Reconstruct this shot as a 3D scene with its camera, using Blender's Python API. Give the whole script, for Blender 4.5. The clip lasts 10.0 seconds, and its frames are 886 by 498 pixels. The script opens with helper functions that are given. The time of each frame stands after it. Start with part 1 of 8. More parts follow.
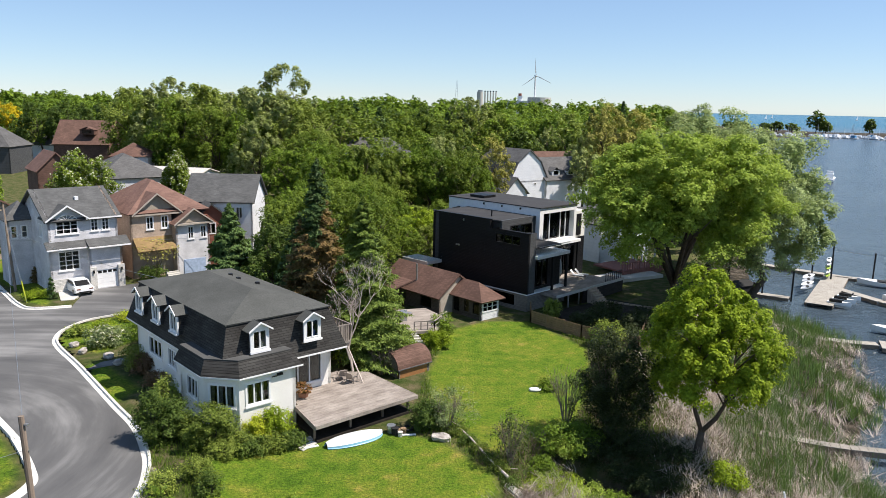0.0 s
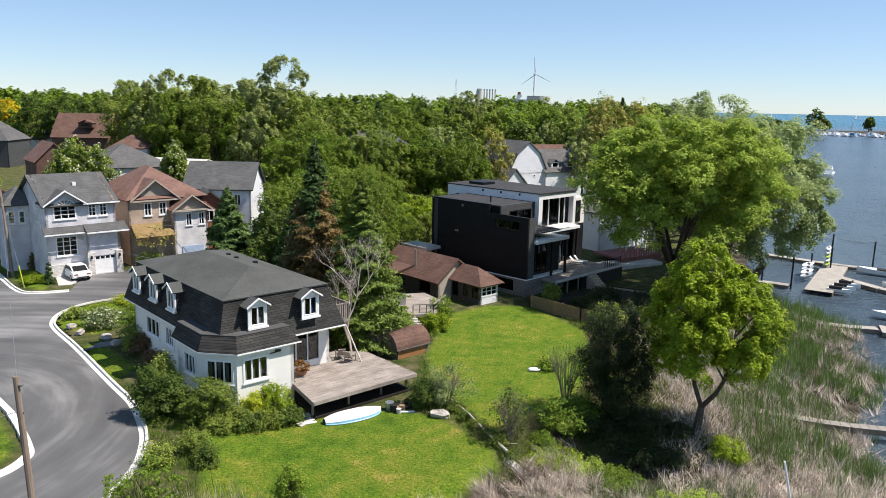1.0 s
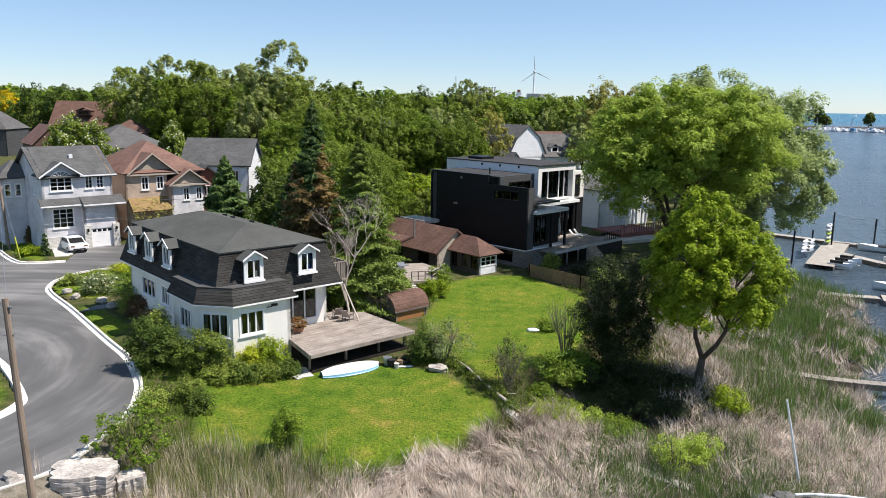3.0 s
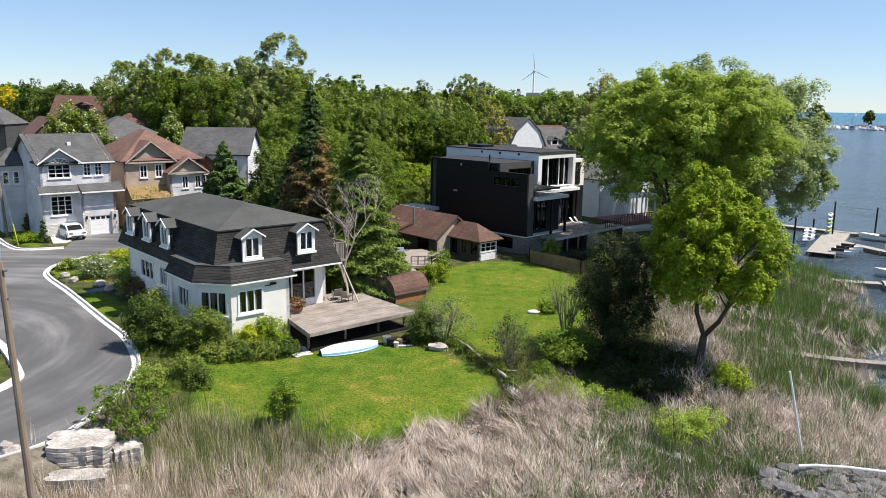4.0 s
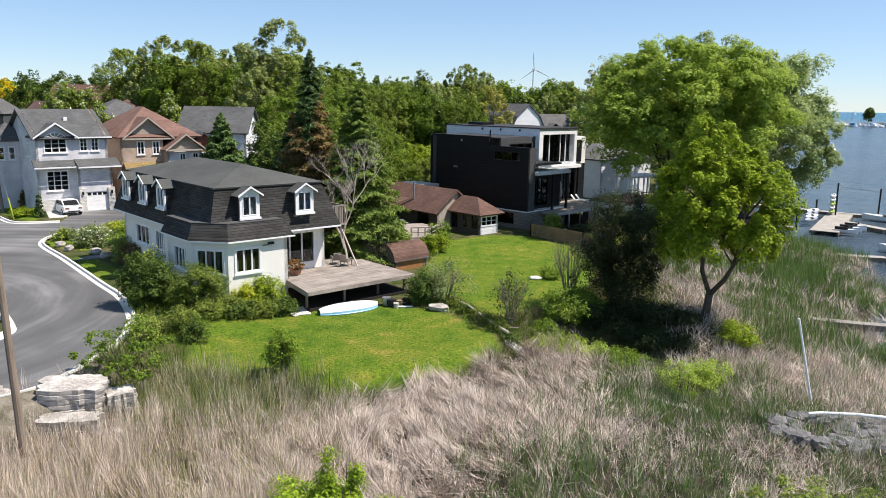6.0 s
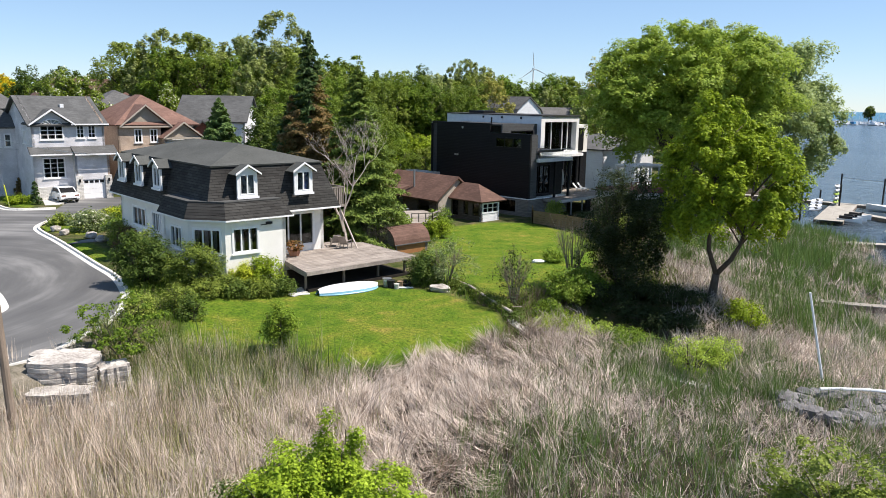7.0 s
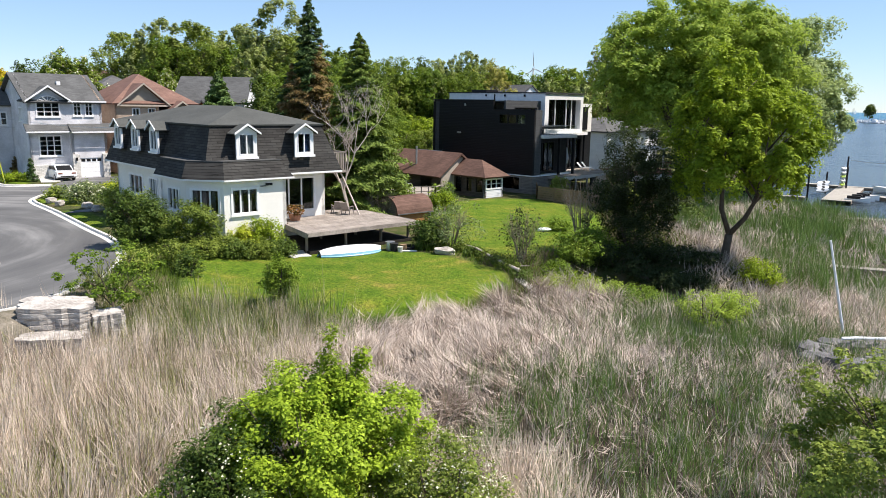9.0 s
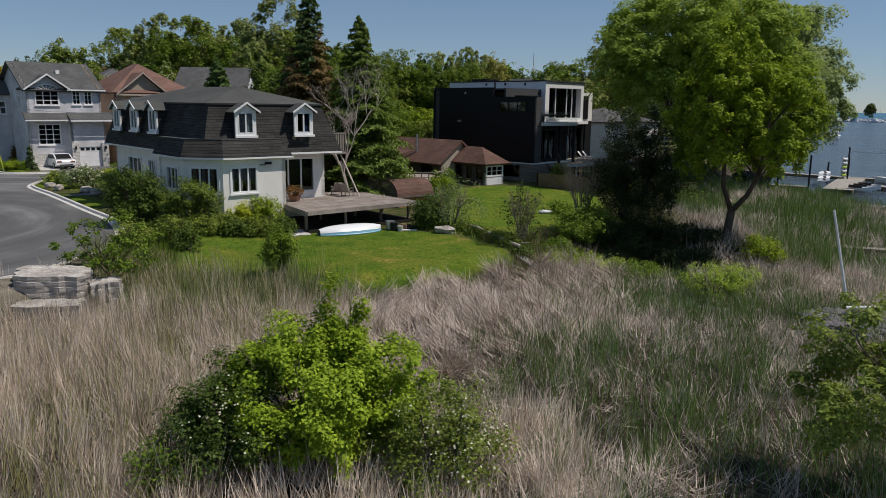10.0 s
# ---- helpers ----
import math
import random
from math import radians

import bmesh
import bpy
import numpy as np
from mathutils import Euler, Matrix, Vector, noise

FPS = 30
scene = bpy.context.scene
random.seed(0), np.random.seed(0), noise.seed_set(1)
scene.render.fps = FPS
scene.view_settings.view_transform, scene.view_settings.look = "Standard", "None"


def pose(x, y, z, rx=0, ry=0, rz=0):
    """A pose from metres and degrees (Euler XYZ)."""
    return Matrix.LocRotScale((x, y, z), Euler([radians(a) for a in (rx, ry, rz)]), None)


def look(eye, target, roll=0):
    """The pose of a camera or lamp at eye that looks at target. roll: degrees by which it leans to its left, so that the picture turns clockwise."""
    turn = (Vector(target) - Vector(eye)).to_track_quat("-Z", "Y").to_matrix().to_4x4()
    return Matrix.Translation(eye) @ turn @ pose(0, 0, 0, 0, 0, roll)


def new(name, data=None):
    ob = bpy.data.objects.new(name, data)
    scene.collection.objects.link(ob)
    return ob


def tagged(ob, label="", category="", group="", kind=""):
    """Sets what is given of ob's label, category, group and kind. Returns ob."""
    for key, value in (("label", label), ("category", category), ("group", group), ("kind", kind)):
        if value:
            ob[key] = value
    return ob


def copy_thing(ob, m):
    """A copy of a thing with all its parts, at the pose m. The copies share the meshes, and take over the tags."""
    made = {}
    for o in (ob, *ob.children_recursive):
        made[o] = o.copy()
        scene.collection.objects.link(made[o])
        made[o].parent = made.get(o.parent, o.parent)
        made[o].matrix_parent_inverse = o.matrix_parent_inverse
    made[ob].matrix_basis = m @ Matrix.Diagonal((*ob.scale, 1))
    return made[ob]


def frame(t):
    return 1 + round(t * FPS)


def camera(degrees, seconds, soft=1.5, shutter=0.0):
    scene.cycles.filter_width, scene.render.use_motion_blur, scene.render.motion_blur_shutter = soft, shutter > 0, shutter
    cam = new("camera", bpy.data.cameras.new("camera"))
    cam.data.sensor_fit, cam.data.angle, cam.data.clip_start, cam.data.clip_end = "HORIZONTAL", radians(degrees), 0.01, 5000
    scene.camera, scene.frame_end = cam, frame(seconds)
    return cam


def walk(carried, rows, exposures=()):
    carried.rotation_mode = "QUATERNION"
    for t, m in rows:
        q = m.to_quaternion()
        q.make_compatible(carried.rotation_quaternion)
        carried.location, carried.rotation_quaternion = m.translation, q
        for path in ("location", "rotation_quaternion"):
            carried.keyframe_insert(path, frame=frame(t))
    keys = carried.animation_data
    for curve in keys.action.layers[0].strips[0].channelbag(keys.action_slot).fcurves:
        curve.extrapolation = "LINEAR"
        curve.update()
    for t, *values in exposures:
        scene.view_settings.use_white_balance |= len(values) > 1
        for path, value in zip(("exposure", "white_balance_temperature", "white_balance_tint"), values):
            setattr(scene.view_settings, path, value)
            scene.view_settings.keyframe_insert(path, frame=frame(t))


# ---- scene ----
cam = camera(60.9, 10.0, soft=0.7)
PATH = [
    (0, (0.205, 1.216, 23.203), (0.183, 3.18, 22.823), 1.2),
    (0.5, (0.252, 1.185, 22.363), (0.232, 3.148, 21.982), 1.2),
    (1, (0.279, 1.148, 21.53), (0.259, 3.111, 21.149), 1.2),
    (1.5, (0.342, 1.103, 20.705), (0.323, 3.066, 20.325), 1.2),
    (2, (0.385, 1.061, 19.889), (0.365, 3.025, 19.508), 1.1),
    (2.5, (0.45, 1.035, 19.053), (0.43, 2.998, 18.671), 1.1),
    (4, (0.53, 1.096, 16.692), (0.51, 3.059, 16.31), 1.0),
    (4.5, (0.555, 1.118, 15.939), (0.536, 3.081, 15.556), 1.0),
    (5, (0.55, 1.2, 15.201), (0.531, 3.163, 14.817), 1.1),
    (5.5, (0.511, 1.287, 14.521), (0.492, 3.25, 14.139), 1.0),
    (7, (0.399, 2.106, 12.287), (0.381, 4.069, 11.905), 1.0),
    (7.5, (0.222, 2.604, 11.602), (0.204, 4.567, 11.221), 0.9),
    (8, (0.103, 2.871, 10.909), (0.085, 4.834, 10.529), 0.9),
    (8.5, (0.089, 2.923, 10.226), (0.071, 4.887, 9.847), 0.9),
    (9, (0.125, 2.927, 9.502), (0.107, 4.891, 9.124), 0.9),
    (9.5, (0.13, 2.959, 8.785), (0.111, 4.923, 8.408), 0.9),
    (10, (0.145, 2.935, 8.048), (0.126, 4.9, 7.673), 0.8),
]
E0 = 0.63
EXPOSURES = [(t, E0 + d, 6650, 13.0) for t, d in ((0.0, -0.08), (5.0, -0.06), (7.0, 0.02), (8.5, 0.1), (9.5, 0.1), (9.6, 0.04), (9.7, -0.14), (9.8, -0.4), (9.9, -0.72), (10.0, -1.06))]
walk(cam, [(t, look(eye, target, roll)) for t, eye, target, roll in PATH], EXPOSURES)

# ---- light: a high sun from the lake side, clear sky ----
SUN_AZ, SUN_EL = radians(93), radians(58)   # azimuth clockwise from +y
world = bpy.data.worlds.new("sky")
scene.world = world
world.use_nodes = True
wn = world.node_tree
bg = wn.nodes["Background"]
sky = wn.nodes.new("ShaderNodeTexSky")
sky.sky_type, sky.sun_disc = "NISHITA", False
sky.sun_elevation, sky.sun_rotation = SUN_EL, SUN_AZ
sky.altitude, sky.air_density, sky.dust_density, sky.ozone_density = 100, 0.85, 0.0, 3.5
bg.inputs["Strength"].default_value = 0.087
tint = wn.nodes.new("ShaderNodeMix")
tint.data_type, tint.blend_type = "RGBA", "MULTIPLY"
tint.inputs[0].default_value, tint.inputs[7].default_value = 1.0, (0.9, 0.97, 1.07, 1)
wn.links.new(sky.outputs["Color"], tint.inputs[6])
haze = wn.nodes.new("ShaderNodeMix")
haze.data_type = "RGBA"
haze.inputs[0].default_value, haze.inputs[7].default_value = 0.28, (3.6, 5.5, 7.5, 1)
wn.links.new(tint.outputs[2], haze.inputs[6])
wn.links.new(haze.outputs[2], bg.inputs["Color"])
sun = new("sun", bpy.data.lights.new("sun", "SUN"))
sun.data.energy, sun.data.angle, sun.data.color = 5.0, radians(0.53), (1.0, 0.95, 0.87)
sun.matrix_world = look((0, 0, 60), (-60 * math.sin(SUN_AZ) / math.tan(SUN_EL), -60 * math.cos(SUN_AZ) / math.tan(SUN_EL), 0))

# ---- materials ----
def nodes_of(name):
    m = bpy.data.materials.new(name)
    m.use_nodes = True
    return m, m.node_tree, m.node_tree.nodes["Principled BSDF"]


def ramp_node(nt, stops):
    r = nt.nodes.new("ShaderNodeValToRGB")
    while len(r.color_ramp.elements) < len(stops):
        r.color_ramp.elements.new(0.5)
    for e, (p, c) in zip(r.color_ramp.elements, stops):
        e.position, e.color = p, (*c, 1)
    return r


def math_node(nt, op, a, b=None):
    n = nt.nodes.new("ShaderNodeMath")
    n.operation = op
    for i, v in enumerate((a, b)):
        if v is None:
            continue
        if isinstance(v, (int, float)):
            n.inputs[i].default_value = v
        else:
            nt.links.new(v, n.inputs[i])
    return n.outputs[0]


def mix_node(nt, fac, a, b, blend="MIX"):
    n = nt.nodes.new("ShaderNodeMix")
    n.data_type, n.blend_type = "RGBA", blend
    for sock, v in ((n.inputs[0], fac), (n.inputs[6], a), (n.inputs[7], b)):
        if isinstance(v, (int, float)):
            sock.default_value = v
        elif isinstance(v, tuple):
            sock.default_value = (*v, 1)
        else:
            nt.links.new(v, sock)
    return n.outputs[2]


def noise_node(nt, scale, detail=4.0, vec=None, rough=0.55):
    n = nt.nodes.new("ShaderNodeTexNoise")
    n.inputs["Scale"].default_value, n.inputs["Detail"].default_value, n.inputs["Roughness"].default_value = scale, detail, rough
    if vec is not None:
        nt.links.new(vec, n.inputs["Vector"])
    return n.outputs["Fac"]


def coords(nt, which="Object", scale=None):
    c = nt.nodes.new("ShaderNodeTexCoord").outputs[which]
    if scale is None:
        return c
    m = nt.nodes.new("ShaderNodeMapping")
    m.inputs["Scale"].default_value = scale
    nt.links.new(c, m.inputs["Vector"])
    return m.outputs[0]


def bump(nt, bsdf, height, strength, dist):
    b = nt.nodes.new("ShaderNodeBump")
    b.inputs["Strength"].default_value, b.inputs["Distance"].default_value = strength, dist
    nt.links.new(height, b.inputs["Height"])
    nt.links.new(b.outputs[0], bsdf.inputs["Normal"])


def mat(name, col, col2=None, rough=0.7, scale=3.0, fine=40.0, metal=0.0, relief=0.3, stretch=None, vary=0.25, spec=0.3):
    """A worn surface: two tones at a large scale, grain at a fine one, and relief."""
    m, nt, b = nodes_of(name)
    col2 = col2 or tuple(c * 0.72 for c in col)
    v = coords(nt, "Object", stretch)
    big, small = noise_node(nt, scale, 5, v), noise_node(nt, fine, 3, v)
    r = ramp_node(nt, [(0.3, col2), (0.7, col)])
    nt.links.new(big, r.inputs[0])
    g = ramp_node(nt, [(0.2, (1 - vary,) * 3), (0.8, (1 + vary * 0.4,) * 3)])
    nt.links.new(small, g.inputs[0])
    out = mix_node(nt, 1.0, r.outputs[0], g.outputs[0], "MULTIPLY")
    nt.links.new(out, b.inputs["Base Color"])
    b.inputs["Roughness"].default_value, b.inputs["Metallic"].default_value = rough, metal
    b.inputs["Specular IOR Level"].default_value = spec
    if relief:
        bump(nt, b, small, relief, 0.02)
    return m


def course_mat(name, col, col2, height, width, rough=0.85, relief=0.6, mortar=0.35, gap=0.012, spread=0.5):
    """Shingle, siding or brick courses: rows run level, each piece with its own tone."""
    m, nt, b = nodes_of(name)
    co = nt.nodes.new("ShaderNodeTexCoord")
    sep = nt.nodes.new("ShaderNodeSeparateXYZ")
    nt.links.new(co.outputs["Object"], sep.inputs[0])
    along = math_node(nt, "ADD", sep.outputs[0], sep.outputs[1])
    comb = nt.nodes.new("ShaderNodeCombineXYZ")
    nt.links.new(along, comb.inputs[0])
    nt.links.new(sep.outputs[2], comb.inputs[1])
    br = nt.nodes.new("ShaderNodeTexBrick")
    nt.links.new(comb.outputs[0], br.inputs["Vector"])
    br.inputs["Scale"].default_value = 1.0
    br.inputs["Brick Width"].default_value, br.inputs["Row Height"].default_value = width, height
    br.inputs["Mortar Size"].default_value, br.inputs["Mortar Smooth"].default_value = gap, 0.3
    br.inputs["Bias"].default_value = 0.0
    br.inputs["Color1"].default_value, br.inputs["Color2"].default_value = (*col, 1), (*col2, 1)
    br.inputs["Mortar"].default_value = (*[c * mortar for c in col2], 1)
    big = noise_node(nt, 0.6, 5, co.outputs["Object"])
    g = ramp_node(nt, [(0.3, (1 - spread * 0.5,) * 3), (0.7, (1 + spread * 0.25,) * 3)])
    nt.links.new(big, g.inputs[0])
    c = mix_node(nt, 1.0, br.outputs["Color"], g.outputs[0], "MULTIPLY")
    nt.links.new(c, b.inputs["Base Color"])
    b.inputs["Roughness"].default_value = rough
    b.inputs["Specular IOR Level"].default_value = 0.2
    inv = math_node(nt, "SUBTRACT", 1.0, br.outputs["Fac"])
    bump(nt, b, inv, relief, 0.02)
    return m


def leaf_mat(name, dark, light, rough=0.5, glow=0.3, through_tint=(0.2, 0.27, 0.02), gain=0.95, patch=0.3, size=0.35):
    """Leaves: every leaf has its own green, light passes through in part."""
    m, nt, b = nodes_of(name)
    dark, light = tuple(c * gain for c in dark), tuple(c * gain for c in light)
    geo = nt.nodes.new("ShaderNodeNewGeometry")
    r = ramp_node(nt, [(0.0, dark), (0.55, tuple((a + c) / 2 for a, c in zip(dark, light))), (1.0, light)])
    v = coords(nt, "Object")
    big = noise_node(nt, size, 3, v)
    f = math_node(nt, "ADD", math_node(nt, "MULTIPLY", geo.outputs["Random Per Island"], 1.1 - patch), math_node(nt, "MULTIPLY", math_node(nt, "ADD", math_node(nt, "MULTIPLY", math_node(nt, "SUBTRACT", big, 0.5), 2.4), 0.5), patch))
    oi = nt.nodes.new("ShaderNodeObjectInfo")
    f = math_node(nt, "ADD", f, math_node(nt, "MULTIPLY", math_node(nt, "SUBTRACT", oi.outputs["Random"], 0.5), 0.35))
    nt.links.new(f, r.inputs[0])
    nt.links.new(r.outputs[0], b.inputs["Base Color"])
    b.inputs["Roughness"].default_value = rough
    b.inputs["Specular IOR Level"].default_value = 0.1
    t = nt.nodes.new("ShaderNodeBsdfTranslucent")
    warm = mix_node(nt, 0.5, r.outputs[0], through_tint)
    nt.links.new(warm, t.inputs["Color"])
    mx = nt.nodes.new("ShaderNodeMixShader")
    mx.inputs[0].default_value = glow
    nt.links.new(b.outputs[0], mx.inputs[1])
    nt.links.new(t.outputs[0], mx.inputs[2])
    nt.links.new(mx.outputs[0], nt.nodes["Material Output"].inputs["Surface"])
    return m


def glass_mat(name, tint=(0.55, 0.6, 0.62), gloss=None):
    m, nt, b = nodes_of(name)
    tr = nt.nodes.new("ShaderNodeBsdfTransparent")
    tr.inputs["Color"].default_value = (*tint, 1)
    gl = nt.nodes.new("ShaderNodeBsdfGlossy")
    gl.inputs["Roughness"].default_value = 0.03
    mx = nt.nodes.new("ShaderNodeMixShader")
    if gloss:
        mx.inputs[0].default_value = gloss
    else:
        fr = nt.nodes.new("ShaderNodeFresnel")
        fr.inputs["IOR"].default_value = 1.6
        nt.links.new(fr.outputs[0], mx.inputs[0])
    nt.links.new(tr.outputs[0], mx.inputs[1])
    nt.links.new(gl.outputs[0], mx.inputs[2])
    nt.links.new(mx.outputs[0], nt.nodes["Material Output"].inputs["Surface"])
    return m


WHITE_STUCCO = mat("white_stucco", (0.85, 0.835, 0.79), (0.78, 0.76, 0.71), 0.9, 0.7, 60)
WHITE_TRIM = mat("white_trim", (0.82, 0.82, 0.82), (0.74, 0.74, 0.74), 0.5, 2, 30, vary=0.08)
GREY_SHINGLE = course_mat("grey_shingle", (0.115, 0.116, 0.115), (0.085, 0.086, 0.085), 0.09, 0.4, mortar=0.8, relief=0.3, gap=0.008)
ROOF_CAP = mat("roof_membrane_grey", (0.1, 0.101, 0.1), (0.07, 0.071, 0.07), 0.92, 0.5, 25, spec=0.15)
TOP_ROOF = mat("worn_grey_shingle", (0.105, 0.108, 0.102), (0.075, 0.078, 0.073), 0.95, 0.35, 9, relief=0.7, vary=0.4, spec=0.1, stretch=(1, 1, 4))
MANSARD = course_mat("black_mansard_shingle", (0.062, 0.06, 0.056), (0.036, 0.034, 0.032), 0.17, 0.75, mortar=0.35, gap=0.014, spread=0.7)
RED_SHINGLE = course_mat("red_brown_shingle", (0.215, 0.125, 0.098), (0.168, 0.097, 0.077), 0.1, 0.4, mortar=0.8, relief=0.3, gap=0.008)
BROWN_SHINGLE = course_mat("brown_shingle", (0.165, 0.095, 0.073), (0.12, 0.069, 0.053), 0.1, 0.4, mortar=0.75, relief=0.3, gap=0.008)
DARK_ROOF = course_mat("dark_grey_shingle", (0.125, 0.122, 0.12), (0.095, 0.093, 0.091), 0.1, 0.4, mortar=0.8, relief=0.3, gap=0.008)
PALE_BRICK = course_mat("pale_grey_brick", (0.7, 0.69, 0.71), (0.63, 0.62, 0.64), 0.075, 0.22, mortar=0.9, relief=0.3)
STONE = course_mat("white_stone_blocks", (0.7, 0.68, 0.64), (0.55, 0.53, 0.49), 0.16, 0.4, mortar=0.6)
TAN_BRICK = course_mat("tan_brick", (0.55, 0.43, 0.34), (0.48, 0.37, 0.29), 0.075, 0.22, mortar=0.8)
RED_BRICK = course_mat("red_brick", (0.34, 0.14, 0.09), (0.27, 0.11, 0.075), 0.075, 0.22, mortar=0.9)
BLACK_SIDING = course_mat("black_siding", (0.012, 0.012, 0.013), (0.009, 0.009, 0.01), 0.18, 3.6, rough=0.5, mortar=0.3, gap=0.008, spread=0.15)
GREY_SIDING = course_mat("grey_siding", (0.085, 0.087, 0.09), (0.07, 0.072, 0.075), 0.18, 3.6, rough=0.55, mortar=0.4, gap=0.01, spread=0.15)
WHITE_SIDING = course_mat("white_siding", (0.76, 0.77, 0.79), (0.72, 0.73, 0.75), 0.16, 4.0, rough=0.6, mortar=0.8, gap=0.01, spread=0.12)
GREY_BOARD = course_mat("weathered_grey_boards", (0.26, 0.23, 0.2), (0.2, 0.18, 0.155), 0.15, 3.0, mortar=0.4)
CONCRETE = mat("concrete", (0.58, 0.56, 0.52), (0.48, 0.46, 0.42), 0.85, 0.8, 30)
KERB_MAT = mat("kerb_concrete", (0.68, 0.66, 0.62), (0.56, 0.54, 0.5), 0.85, 0.9, 30)
GLASS = glass_mat("window_glass")
CLEAR_GLASS = glass_mat("railing_glass", (0.96, 0.98, 0.98), 0.06)
# near black: the gloom of unlit rooms is put into this colour
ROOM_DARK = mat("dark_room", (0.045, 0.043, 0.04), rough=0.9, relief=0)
CURTAIN = mat("pale_curtain", (0.6, 0.6, 0.58), rough=0.9, relief=0)
BLUE_CURTAIN = mat("blue_curtain", (0.06, 0.12, 0.4), rough=0.9, relief=0)
DECK_WOOD = mat("weathered_deck_wood", (0.4, 0.35, 0.305), (0.22, 0.185, 0.16), 0.85, 0.7, 12, stretch=(1, 2.0, 1), vary=0.4)
FENCE_WOOD = mat("fence_wood", (0.3, 0.2, 0.12), (0.22, 0.145, 0.085), 0.85, 1.2, 20)
POLE_WOOD = mat("pole_wood", (0.28, 0.22, 0.17), (0.18, 0.14, 0.105), 0.9, 1, 20, stretch=(6, 6, 0.6))
BARK = mat("bark", (0.13, 0.1, 0.075), (0.07, 0.054, 0.04), 0.95, 3, 24, relief=0.8)
DEAD_BARK = mat("grey_dead_wood", (0.66, 0.57, 0.5), (0.48, 0.4, 0.345), 0.95, 3, 24, relief=0.6)
TWIG = mat("brown_twigs", (0.36, 0.29, 0.235), (0.24, 0.185, 0.145), 0.95, 3, 24)
METAL = mat("galvanised_metal", (0.5, 0.51, 0.52), rough=0.4, metal=0.8, vary=0.1)
BLACK_METAL = mat("black_metal", (0.02, 0.02, 0.022), rough=0.45, metal=0.4, vary=0.1)
PAINT_WHITE = mat("white_gelcoat", (0.82, 0.83, 0.84), (0.76, 0.77, 0.78), 0.25, 1, 10, vary=0.04, relief=0.02, spec=0.5)
PAINT_BLUE = mat("blue_gelcoat", (0.05, 0.22, 0.42), rough=0.3, vary=0.05, relief=0.02)
GREEN_PAINT = mat("lime_gelcoat", (0.45, 0.6, 0.06), rough=0.35, vary=0.05, relief=0.02)
RUBBER = mat("black_rubber", (0.02, 0.02, 0.02), rough=0.8)
ROCK = mat("pale_rock", (0.62, 0.58, 0.53), (0.27, 0.24, 0.215), 0.9, 1.5, 9, relief=1.0, stretch=(1, 1, 4.5), vary=0.5)
DARK_ROCK = mat("grey_shore_rock", (0.24, 0.232, 0.235), (0.09, 0.086, 0.086), 0.9, 2.2, 18, relief=0.8)


